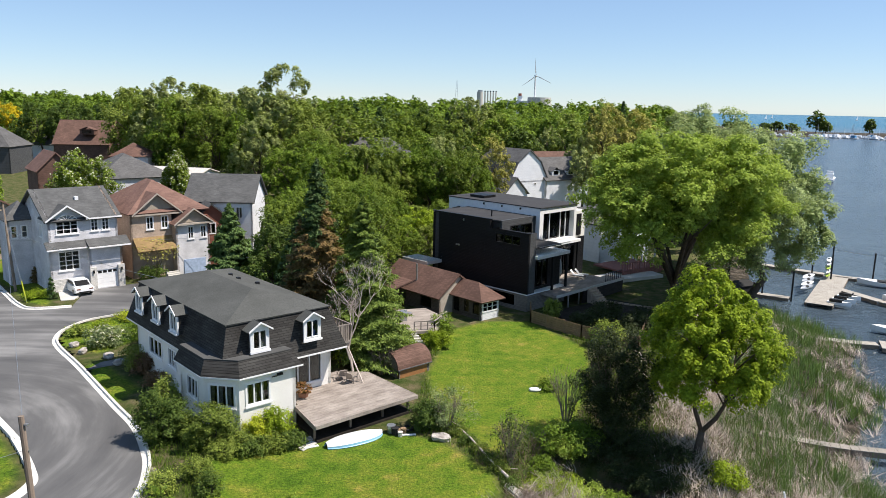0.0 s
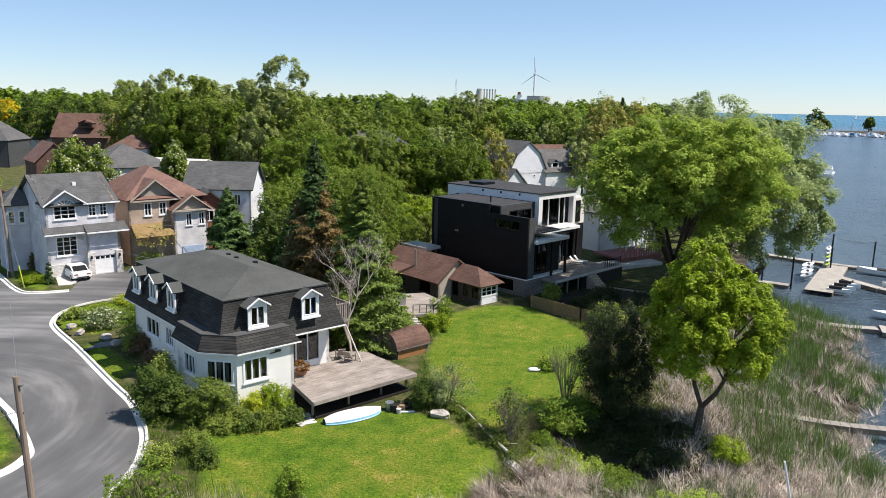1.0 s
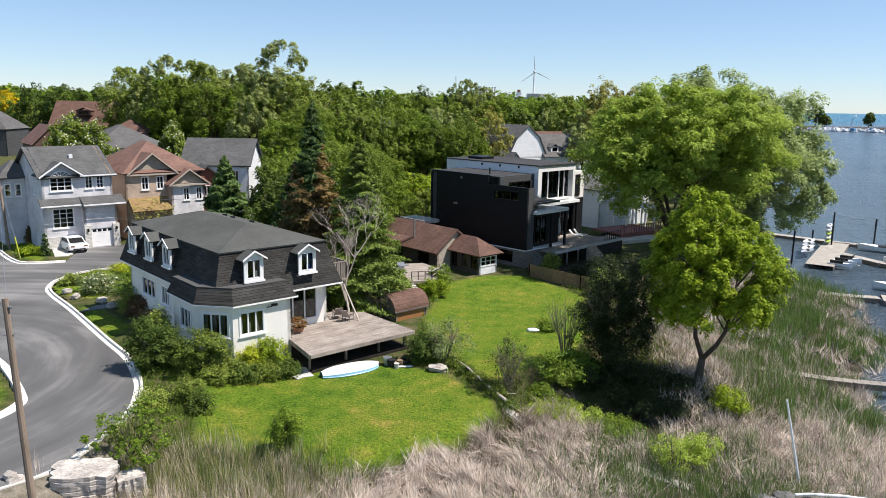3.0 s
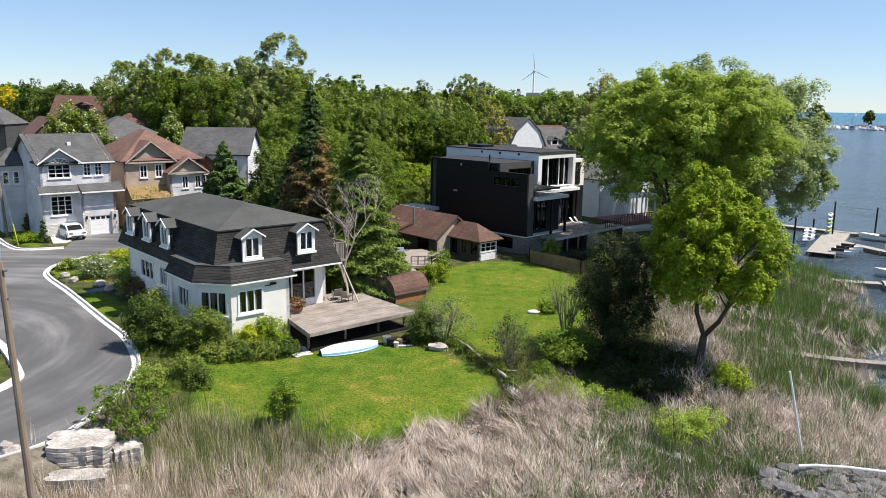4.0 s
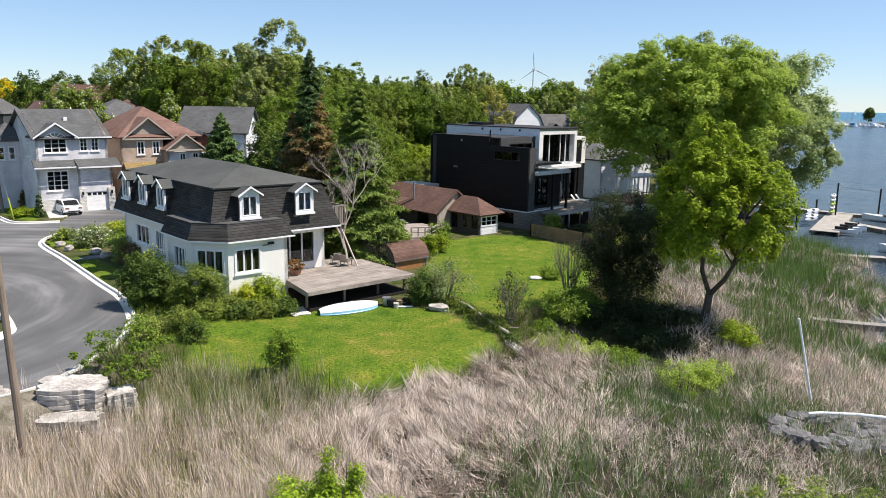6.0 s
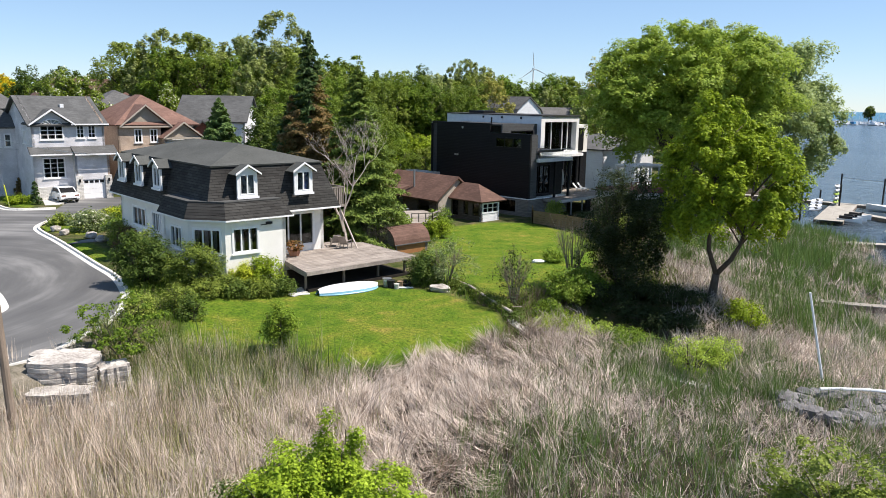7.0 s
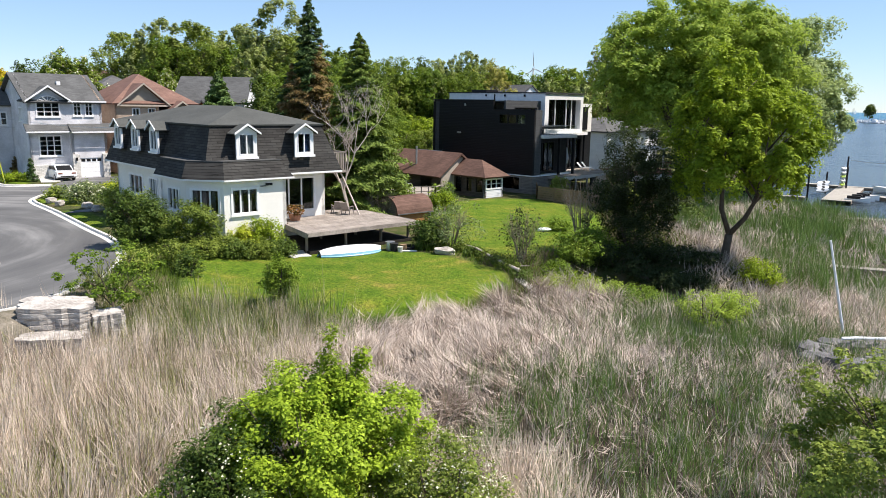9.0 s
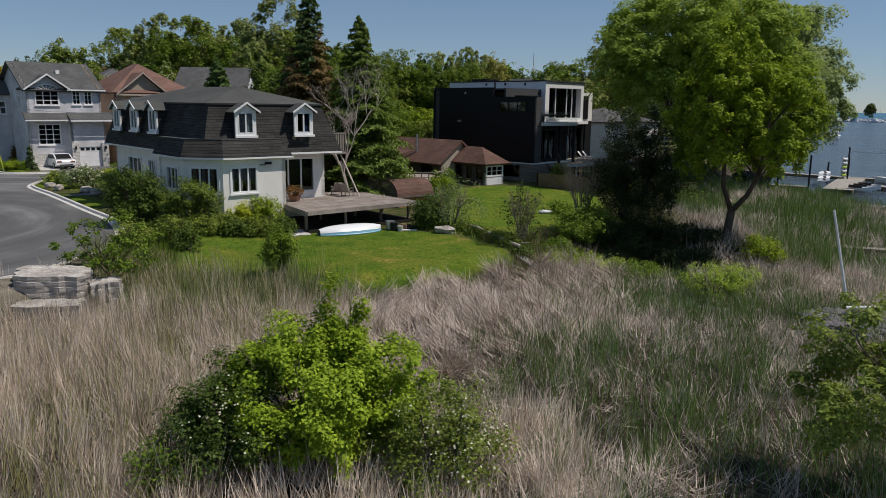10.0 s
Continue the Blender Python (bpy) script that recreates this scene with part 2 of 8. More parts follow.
# ---- geometry ----
class Geo:
    """Vertices and faces of one part."""

    def __init__(self):
        self.v, self.f = [], []

    def add(self, verts, faces):
        n = len(self.v)
        self.v += [tuple(p) for p in verts]
        self.f += [tuple(n + i for i in q) for q in faces]
        return self

    def box(self, x0, y0, z0, x1, y1, z1):
        return self.prism([(x0, y0), (x1, y0), (x1, y1), (x0, y1)], z0, z1)

    def prism(self, poly, z0, z1, inset=0.0):
        """An upright block over a counter-clockwise outline."""
        n = len(poly)
        cx, cy = sum(p[0] for p in poly) / n, sum(p[1] for p in poly) / n
        top = [(x + (cx - x) * inset, y + (cy - y) * inset) for x, y in poly]
        return self.add([(x, y, z0) for x, y in poly] + [(x, y, z1) for x, y in top],
                        [tuple(range(n))[::-1], tuple(range(n, 2 * n))] + [(i, (i + 1) % n, n + (i + 1) % n, n + i) for i in range(n)])

    def loft(self, a, b):
        """Side faces between two rings, with both ends closed."""
        n = len(a)
        return self.add(list(a) + list(b), [tuple(range(n))[::-1], tuple(range(n, 2 * n))] + [(i, (i + 1) % n, n + (i + 1) % n, n + i) for i in range(n)])

    def tube(self, path, radii, sides=7):
        path = [Vector(p) for p in path]
        rings = []
        for i, p in enumerate(path):
            d = (path[min(i + 1, len(path) - 1)] - path[max(i - 1, 0)]).normalized()
            a = d.orthogonal().normalized()
            b = d.cross(a)
            r = radii[i] if isinstance(radii, (list, tuple)) else radii
            rings.append([p + (a * math.cos(k * math.tau / sides) + b * math.sin(k * math.tau / sides)) * r for k in range(sides)])
        vs = [q for ring in rings for q in ring]
        fs = [(i * sides + k, i * sides + (k + 1) % sides, (i + 1) * sides + (k + 1) % sides, (i + 1) * sides + k) for i in range(len(path) - 1) for k in range(sides)]
        fs += [tuple(range(sides))[::-1], tuple(range(len(vs) - sides, len(vs)))]
        return self.add(vs, fs)

    def slab(self, pts, thick):
        """A roof plane or plate: a flat outline given thickness downwards."""
        pts = [Vector(p) for p in pts]
        n = len(pts)
        nor = (pts[1] - pts[0]).cross(pts[2] - pts[0]).normalized()
        if nor.z < 0:
            pts, nor = pts[::-1], -nor
        low = [p - nor * thick for p in pts]
        return self.add(low + pts, [tuple(range(n))[::-1], tuple(range(n, 2 * n))] + [(i, (i + 1) % n, n + (i + 1) % n, n + i) for i in range(n)])

    def wall(self, p0, p1, z0, z1, holes=(), depth=0.25):
        """A wall from p0 to p1 with thickness to its left and openings (s0, z0, s1, z1) that go through."""
        a, b = Vector((*p0, 0)), Vector((*p1, 0))
        d = b - a
        ln = d.length
        d.normalize()
        nrm = Vector((-d.y, d.x, 0))
        ss = sorted({0.0, ln, *[h[0] for h in holes], *[h[2] for h in holes]})
        zs = sorted({z0, z1, *[h[1] for h in holes], *[h[3] for h in holes]})
        at = lambda s, z, k: a + d * s + nrm * k + Vector((0, 0, z))
        for i in range(len(ss) - 1):
            for j in range(len(zs) - 1):
                sm, zm = (ss[i] + ss[i + 1]) / 2, (zs[j] + zs[j + 1]) / 2
                if any(h[0] < sm < h[2] and h[1] < zm < h[3] for h in holes):
                    continue
                s0, s1, q0, q1 = ss[i], ss[i + 1], zs[j], zs[j + 1]
                self.add([at(s0, q0, 0), at(s1, q0, 0), at(s1, q1, 0), at(s0, q1, 0)], [(0, 1, 2, 3)])
                self.add([at(s0, q0, depth), at(s1, q0, depth), at(s1, q1, depth), at(s0, q1, depth)], [(3, 2, 1, 0)])
        for s0, q0, s1, q1 in [*holes, (0, z0, ln, z1)]:
            c = [(s0, q0), (s1, q0), (s1, q1), (s0, q1)]
            for k in range(4):
                (sa, za), (sb, zb) = c[k], c[(k + 1) % 4]
                q = [at(sa, za, 0), at(sb, zb, 0), at(sb, zb, depth), at(sa, za, depth)]
                self.add(q, [(0, 1, 2, 3)])
        return self

    def mesh(self, name, material, smooth=False):
        me = bpy.data.meshes.new(name)
        me.from_pydata(self.v, [], self.f)
        if isinstance(material, (list, tuple)):
            for m in material:
                me.materials.append(m)
        else:
            me.materials.append(material)
        if smooth:
            me.polygons.foreach_set("use_smooth", [True] * len(me.polygons))
        me.update()
        return me


def part(name, geo, material, parent=None, label="", smooth=False):
    ob = new(name, geo.mesh(name, material, smooth))
    if parent is not None:
        ob.parent = parent
    if label:
        tagged(ob, label)
    return ob


def thing(name, label, category, m=None, group="", kind=""):
    ob = tagged(new(name), label, category, group, kind)
    if m is not None:
        ob.matrix_world = m
    return ob


def local(p0, p1, s, k):
    """A point s along the line p0-p1 and k to its left."""
    a, b = Vector(p0), Vector(p1)
    d = (b - a).normalized()
    return a + d * s + Vector((-d.y, d.x)) * k


def oblong(p0, p1, s0, s1, k0, k1):
    return [tuple(local(p0, p1, s, k)) for s, k in ((s0, k0), (s1, k0), (s1, k1), (s0, k1))]


def window(parent, p0, p1, hole, cols=2, rows=1, trim=0.09, frame_mat=None, curtain=None, sill=True, name="window", arch=False):
    """A window in a wall opening: casing, mullions, glass and what shows behind it."""
    s0, z0, s1, z1 = hole
    fm = frame_mat or WHITE_TRIM
    w = tagged(new(name), "", "")
    w.parent = parent
    fr = Geo()
    for a, b, c, d in ((s0 - trim, z0 - trim, s0 + 0.05, z1 + trim), (s1 - 0.05, z0 - trim, s1 + trim, z1 + trim),
                       (s0 + 0.05, z1 - 0.05, s1 - 0.05, z1 + trim), (s0 + 0.05, z0 - trim, s1 - 0.05, z0 + 0.05)):
        fr.prism(oblong(p0, p1, a, c, -0.05, 0.12), b, d)
    for i in range(1, cols):
        s = s0 + (s1 - s0) * i / cols
        fr.prism(oblong(p0, p1, s - 0.045, s + 0.045, 0.0, 0.11), z0 + 0.05, z1 - 0.05)
    for j in range(1, rows):
        z = z0 + (z1 - z0) * j / rows
        fr.prism(oblong(p0, p1, s0 + 0.05, s1 - 0.05, 0.02, 0.1), z - 0.03, z + 0.03)
    part("frame", fr, fm, w)
    for i in range(cols):
        a, b = s0 + (s1 - s0) * i / cols + 0.04, s0 + (s1 - s0) * (i + 1) / cols - 0.04
        pane = part("pane", Geo().prism(oblong(p0, p1, a, b, 0.07, 0.085), z0 + 0.05, z1 - 0.05), GLASS, w)
        pane.visible_shadow = False
    if curtain is not None:
        g = Geo()
        for i in range(cols):
            a = s0 + (s1 - s0) * i / cols + 0.05
            g.prism(oblong(p0, p1, a, a + (s1 - s0) / cols * 0.38, 0.2, 0.23), z0 + 0.02, z1)
        part("curtain", g, curtain, w)
    if sill:
        part("sill", Geo().prism(oblong(p0, p1, s0 - trim - 0.06, s1 + trim + 0.06, -0.12, -0.052), z0 - trim - 0.07, z0 - trim + 0.03), fm, w)
    return w


def gable_roof(x0, y0, x1, y1, z, rise, over, along="x", thick=0.18):
    """A gable roof over an oblong, its ridge along x or y."""
    g = Geo()
    if along == "x":
        a, b, ym = x0 - over, x1 + over, (y0 + y1) / 2
        k = rise / ((y1 - y0) / 2) * over
        g.slab([(a, y0 - over, z - k), (b, y0 - over, z - k), (b, ym, z + rise), (a, ym, z + rise)], thick)
        g.slab([(a, y1 + over, z - k), (b, y1 + over, z - k), (b, ym, z + rise), (a, ym, z + rise)], thick)
    else:
        a, b, xm = y0 - over, y1 + over, (x0 + x1) / 2
        k = rise / ((x1 - x0) / 2) * over
        g.slab([(x0 - over, a, z - k), (x0 - over, b, z - k), (xm, b, z + rise), (xm, a, z + rise)], thick)
        g.slab([(x1 + over, a, z - k), (x1 + over, b, z - k), (xm, b, z + rise), (xm, a, z + rise)], thick)
    return g


def hip_roof(x0, y0, x1, y1, z, rise, over, thick=0.18, ridge=None):
    x0, y0, x1, y1 = x0 - over, y0 - over, x1 + over, y1 + over
    h = min(x1 - x0, y1 - y0) / 2 if ridge is None else ridge
    if x1 - x0 >= y1 - y0:
        ym = (y0 + y1) / 2
        a, b = (x0 + h, ym, z + rise), (x1 - h, ym, z + rise)
        planes = [[(x0, y0, z), (x1, y0, z), b, a], [(x1, y1, z), (x0, y1, z), a, b], [(x0, y1, z), (x0, y0, z), a], [(x1, y0, z), (x1, y1, z), b]]
    else:
        xm = (x0 + x1) / 2
        a, b = (xm, y0 + h, z + rise), (xm, y1 - h, z + rise)
        planes = [[(x0, y0, z), (x1, y0, z), a], [(x1, y1, z), (x0, y1, z), b], [(x0, y1, z), (x0, y0, z), a, b], [(x1, y0, z), (x1, y1, z), b, a]]
    g = Geo()
    for p in planes:
        g.slab(p, thick)
    return g


def gable_end(p0, p1, z, rise, depth=0.2):
    """The triangle of wall under a gable, thickness to the left of p0-p1."""
    a, b = Vector((*p0, z)), Vector((*p1, z))
    m = (a + b) / 2 + Vector((0, 0, rise))
    d = (b - a).normalized()
    n = Vector((-d.y, d.x, 0)) * depth
    return Geo().loft([a, b, m], [a + n, b + n, m + n])

# ---- ground, road and water ----
SHORE = [(60, -3000), (34, -60), (27, 20), (28, 36), (30, 50), (32.5, 56), (39.5, 65.6), (40.5, 71), (44.4, 80), (44.7, 86), (42, 91), (41, 97), (43, 106), (48, 119), (54, 130),
         (64, 152), (115, 270), (205, 480), (300, 700), (345, 1000), (1450, 4400), (1600, 9000)]
UPLAND = [(-400, 20), (-21, 29), (-17, 36), (-13, 38.3), (-8, 36.8), (-4, 36.6), (0.8, 39.4), (4.2, 43.5), (7, 47.5), (13, 46.5), (19, 46), (21, 52), (19, 60), (20, 70), (27, 84), (33, 96), (36, 106),
          (42, 119), (50, 132), (60, 154), (110, 272), (200, 482), (290, 700), (330, 1000), (1400, 4400), (1500, 9000), (-9000, 9000), (-9000, 20)]
LAWN_A = [(-15.5, 45.8), (-14.2, 48.4), (-10, 50.6), (-3.1, 51.6), (-0.2, 50.4), (3.2, 46), (3.6, 44), (0.8, 40.2), (-2.1, 38.2), (-4.9, 37), (-8.5, 37.3), (-13.2, 39.2)]
LAWN_B = [(1.2, 50.2), (3, 48.4), (6, 51), (9.4, 53.5), (12.5, 62), (13.6, 72), (8.9, 80.6), (4.3, 80.2), (0.5, 77), (-1.6, 64), (-0.8, 56)]
LAWN_C = [(-24.9, 53.5), (-31, 61), (-30, 63), (-24, 57)]
LAWN_D = [(-35.8, 67), (-37, 70), (-37.6, 73), (-33, 78), (-28, 72), (-31, 65)]
LAWN_E = [(-52, 87.6), (-46.5, 81.2), (-43.5, 79.8), (-47, 88), (-52, 94), (-70, 112), (-75, 106)]
LAWN_F = [(-32.6, 51.3), (-26, 43.4), (-25.2, 41.5), (-26, 39.2), (-45, 34), (-80, 50), (-60, 78)]
ROAD = [(-18.6, 33.4), (-17.7, 36.5), (-17.5, 40.8), (-18.3, 44.2), (-19.5, 46.8), (-21.6, 50.2), (-24.8, 54.0), (-31.1, 61.6), (-35.4, 66.5), (-37.0, 69.2), (-37.6, 72.3), (-36.6, 75.5), (-33.2, 78.6),
        (-29, 82.5), (-27.0, 86.5), (-33.5, 92.5), (-36.5, 92.6), (-39.6, 90.3), (-42.9, 87.3), (-41.0, 80.0), (-44.4, 78.8), (-47.0, 80.3), (-53.2, 87.3), (-72, 109), (-110, 150),
        (-118, 142), (-80, 100), (-60, 78.5), (-31.9, 51.0), (-28.4, 47.4), (-25.3, 43.6), (-24.3, 41.6), (-25.2, 39.0), (-30, 36.2), (-60, 29), (-60, 18), (-30, 26.0), (-23, 29.2)]
SPIT = [(295, 806), (345, 794), (385, 768), (425, 738), (700, 600), (1500, 560), (1500, 960), (700, 985), (420, 985), (320, 960), (288, 880)]


def poly_dist(px, py, poly, closed=True):
    """Distance to an outline (positive inside a closed one)."""
    best, inside = np.full(px.shape, 1e18), np.zeros(px.shape, bool)
    n = len(poly)
    for i in range(n if closed else n - 1):
        (x0, y0), (x1, y1) = poly[i], poly[(i + 1) % n]
        dx, dy = x1 - x0, y1 - y0
        k = np.clip(((px - x0) * dx + (py - y0) * dy) / (dx * dx + dy * dy + 1e-9), 0, 1)
        best = np.minimum(best, (px - x0 - k * dx) ** 2 + (py - y0 - k * dy) ** 2)
        if closed and y0 != y1:
            inside ^= ((y0 > py) != (y1 > py)) & (px < x0 + (py - y0) / (y1 - y0) * dx)
    d = np.sqrt(best)
    return np.where(inside, d, -d) if closed else d


def smooth01(v):
    v = np.clip(v, 0, 1)
    return v * v * (3 - 2 * v)


LAND = SHORE + [(-9000, 9000), (-9000, -3000)]


def ground_z(px, py):
    px, py = np.asarray(px, float), np.asarray(py, float)
    d = np.maximum(poly_dist(px, py, LAND), poly_dist(px, py, SPIT))
    marsh = np.clip(-2.3 + d * 0.16, -4.0, -1.35)
    up = smooth01((poly_dist(px, py, UPLAND) + 1.2) / 3.2)
    high = 0.66 * smooth01((-px - 10.5) / 6.5) + 0.25 * smooth01((py - 84) / 25)
    z = marsh + up * (high - marsh)
    z = z + 0.08 * np.sin(px * 0.9 + 1.3) * np.cos(py * 0.8) * (1 - up)
    return np.where(poly_dist(px, py, ROAD) > -0.12, np.minimum(z, 0.42), z)


def axis(lo, hi, step, ends):
    core = list(np.arange(lo, hi + 1e-6, step))
    left, right, k = [], [], step
    p = lo
    while p > -ends:
        k *= 1.45
        p -= k
        left.append(p)
    p, k = hi, step
    while p < ends:
        k *= 1.45
        p += k
        right.append(p)
    return np.array(left[::-1] + core + right)


gx, gy = axis(-48, 52, 0.6, 4400), axis(4, 104, 0.6, 4400)
GX, GY = np.meshgrid(gx, gy)
GZ = ground_z(GX, GY)
me = bpy.data.meshes.new("ground")
idx = np.arange(GX.size).reshape(GX.shape)
quads = np.stack([idx[:-1, :-1], idx[:-1, 1:], idx[1:, 1:], idx[1:, :-1]], -1).reshape(-1, 4)
me.from_pydata(np.stack([GX, GY, GZ], -1).reshape(-1, 3).tolist(), [], quads.tolist())
lawn_d = np.full(GX.shape, -99.0)
for pl in (LAWN_A, LAWN_B, LAWN_C, LAWN_D, LAWN_E, LAWN_F):
    lawn_d = np.maximum(lawn_d, poly_dist(GX, GY, pl))
marsh_d = -poly_dist(GX, GY, UPLAND)
for nm, val in (("lawn", np.clip(lawn_d, -3, 3)), ("marsh", np.clip(marsh_d, -3, 3))):
    at = me.attributes.new(nm, "FLOAT", "POINT")
    at.data.foreach_set("value", val.ravel().astype(np.float32))
me.polygons.foreach_set("use_smooth", [True] * len(me.polygons))


def ground_material():
    m, nt, b = nodes_of("ground")
    v = coords(nt)
    big, mid, fine = noise_node(nt, 0.16, 4, v), noise_node(nt, 0.9, 6, v), noise_node(nt, 5.5, 6, v, 0.75)
    lawn = ramp_node(nt, [(0.34, (0.055, 0.112, 0.01)), (0.46, (0.096, 0.16, 0.015)), (0.57, (0.152, 0.185, 0.024)), (0.67, (0.26, 0.22, 0.055))])
    nt.links.new(math_node(nt, "ADD", math_node(nt, "MULTIPLY", big, 0.45), math_node(nt, "MULTIPLY", mid, 0.55)), lawn.inputs[0])
    tuft = ramp_node(nt, [(0.32, (0.3, 0.38, 0.35)), (0.5, (0.95, 0.97, 0.9)), (0.68, (1.7, 1.6, 1.3))])
    nt.links.new(fine, tuft.inputs[0])
    lawn_c = mix_node(nt, 1.0, lawn.outputs[0], tuft.outputs[0], "MULTIPLY")
    rough_c = ramp_node(nt, [(0.3, (0.035, 0.06, 0.012)), (0.5, (0.075, 0.085, 0.028)), (0.7, (0.15, 0.12, 0.07))])
    nt.links.new(mid, rough_c.inputs[0])
    marsh_c = ramp_node(nt, [(0.32, (0.02, 0.017, 0.012)), (0.5, (0.05, 0.042, 0.03)), (0.7, (0.14, 0.115, 0.09))])
    nt.links.new(mid, marsh_c.inputs[0])
    fac = {}
    for nm, wob in (("lawn", 0.8), ("marsh", 1.2)):
        at = nt.nodes.new("ShaderNodeAttribute")
        at.attribute_name = nm
        k = math_node(nt, "ADD", at.outputs["Fac"], math_node(nt, "MULTIPLY", math_node(nt, "SUBTRACT", mid, 0.5), wob))
        mr = nt.nodes.new("ShaderNodeMapRange")
        mr.inputs["From Min"].default_value, mr.inputs["From Max"].default_value = -0.35, 0.35
        nt.links.new(k, mr.inputs["Value"])
        fac[nm] = mr.outputs[0]
    c = mix_node(nt, fac["marsh"], rough_c.outputs[0], marsh_c.outputs[0])
    c = mix_node(nt, fac["lawn"], c, lawn_c)
    nt.links.new(c, b.inputs["Base Color"])
    b.inputs["Roughness"].default_value, b.inputs["Specular IOR Level"].default_value = 0.95, 0.1
    bump(nt, b, fine, 1.0, 0.16)
    return m


me.materials.append(ground_material())
ground = tagged(new("ground", me), "lawns, rough grass and marsh ground by the lake", "ground", kind="structure")


def water_material():
    m, nt, b = nodes_of("lake_water")
    v = coords(nt, "Object", (1.0, 0.55, 1.0))
    n = noise_node(nt, 0.55, 6, v, 0.65)
    n2 = noise_node(nt, 0.02, 3, coords(nt))
    r = ramp_node(nt, [(0.3, (0.045, 0.068, 0.092)), (0.7, (0.07, 0.1, 0.125))])
    nt.links.new(n2, r.inputs[0])
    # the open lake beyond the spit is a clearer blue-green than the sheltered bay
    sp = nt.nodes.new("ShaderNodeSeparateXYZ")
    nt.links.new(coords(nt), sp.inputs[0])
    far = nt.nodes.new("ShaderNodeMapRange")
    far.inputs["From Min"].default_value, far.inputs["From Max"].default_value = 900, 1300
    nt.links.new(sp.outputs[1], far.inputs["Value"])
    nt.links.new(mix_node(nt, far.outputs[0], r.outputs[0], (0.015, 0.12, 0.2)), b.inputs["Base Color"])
    nt.links.new(math_node(nt, "SUBTRACT", 0.5, math_node(nt, "MULTIPLY", far.outputs[0], 0.42)), b.inputs["Specular IOR Level"])
    b.inputs["Roughness"].default_value, b.inputs["IOR"].default_value = 0.2, 1.33
    chop = noise_node(nt, 1.9, 5, v, 0.7)
    swell = noise_node(nt, 0.2, 4, coords(nt, "Object", (0.6, 1.0, 1.0)), 0.6)
    bump(nt, b, math_node(nt, "ADD", math_node(nt, "ADD", n, math_node(nt, "MULTIPLY", chop, 0.45)), math_node(nt, "MULTIPLY", swell, 2.2)), 1.0, 0.75)
    return m


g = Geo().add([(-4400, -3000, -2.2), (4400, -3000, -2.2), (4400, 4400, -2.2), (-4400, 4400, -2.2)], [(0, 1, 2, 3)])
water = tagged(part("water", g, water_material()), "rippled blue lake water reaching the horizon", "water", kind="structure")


def asphalt_material():
    m, nt, b = nodes_of("asphalt")
    v = coords(nt)
    # wheel tracks run in arcs round the bend
    sp = nt.nodes.new("ShaderNodeSeparateXYZ")
    nt.links.new(v, sp.inputs[0])
    dx, dy = math_node(nt, "ADD", sp.outputs[0], 38.0), math_node(nt, "SUBTRACT", sp.outputs[1], 44.0)
    rad = math_node(nt, "SQRT", math_node(nt, "ADD", math_node(nt, "MULTIPLY", dx, dx), math_node(nt, "MULTIPLY", dy, dy)))
    arc = nt.nodes.new("ShaderNodeCombineXYZ")
    nt.links.new(rad, arc.inputs[0])
    nt.links.new(math_node(nt, "MULTIPLY", math_node(nt, "ARCTAN2", dy, dx), 2.2), arc.inputs[1])
    big, streak, fine = noise_node(nt, 0.1, 3, v), noise_node(nt, 0.4, 6, arc.outputs[0], 0.6), noise_node(nt, 30, 3, v)
    r = ramp_node(nt, [(0.34, (0.05, 0.05, 0.052)), (0.5, (0.1, 0.099, 0.098)), (0.66, (0.23, 0.227, 0.222))])
    nt.links.new(math_node(nt, "ADD", math_node(nt, "MULTIPLY", big, 0.4), math_node(nt, "MULTIPLY", streak, 0.6)), r.inputs[0])
    g2 = ramp_node(nt, [(0.2, (0.8,) * 3), (0.8, (1.15,) * 3)])
    nt.links.new(fine, g2.inputs[0])
    nt.links.new(mix_node(nt, 1.0, r.outputs[0], g2.outputs[0], "MULTIPLY"), b.inputs["Base Color"])
    b.inputs["Roughness"].default_value = 0.9
    bump(nt, b, fine, 0.25, 0.01)
    return m


ASPHALT = asphalt_material()


def flat_fill(poly, z0, z1):
    """A level slab over any outline."""
    bm = bmesh.new()
    vs = [bm.verts.new((x, y, z1)) for x, y in poly]
    f = bm.faces.new(vs)
    bmesh.ops.triangulate(bm, faces=[f])
    bmesh.ops.recalc_face_normals(bm, faces=bm.faces)
    g = Geo()
    g.v = [tuple(v.co) for v in bm.verts]
    bm.verts.index_update()
    for fc in bm.faces:
        ids = [v.index for v in fc.verts]
        g.f.append(tuple(ids if fc.normal.z > 0 else ids[::-1]))
    n = len(poly)
    g.add([(x, y, z1) for x, y in poly] + [(x, y, z0) for x, y in poly], [(i, n + i, n + (i + 1) % n, (i + 1) % n) for i in range(n)])
    bm.free()
    return g


def smooth_line(pts, k=4):
    """A curve through the points."""
    out = []
    for i in range(len(pts) - 1):
        p0, p1, p2, p3 = (Vector(pts[max(i - 1, 0)]), Vector(pts[i]), Vector(pts[i + 1]), Vector(pts[min(i + 2, len(pts) - 1)]))
        for j in range(k):
            t = j / k
            out.append(tuple(0.5 * (2 * p1 + (p2 - p0) * t + (2 * p0 - 5 * p1 + 4 * p2 - p3) * t * t + (3 * p1 - p0 - 3 * p2 + p3) * t ** 3)))
    return out + [tuple(pts[-1])]


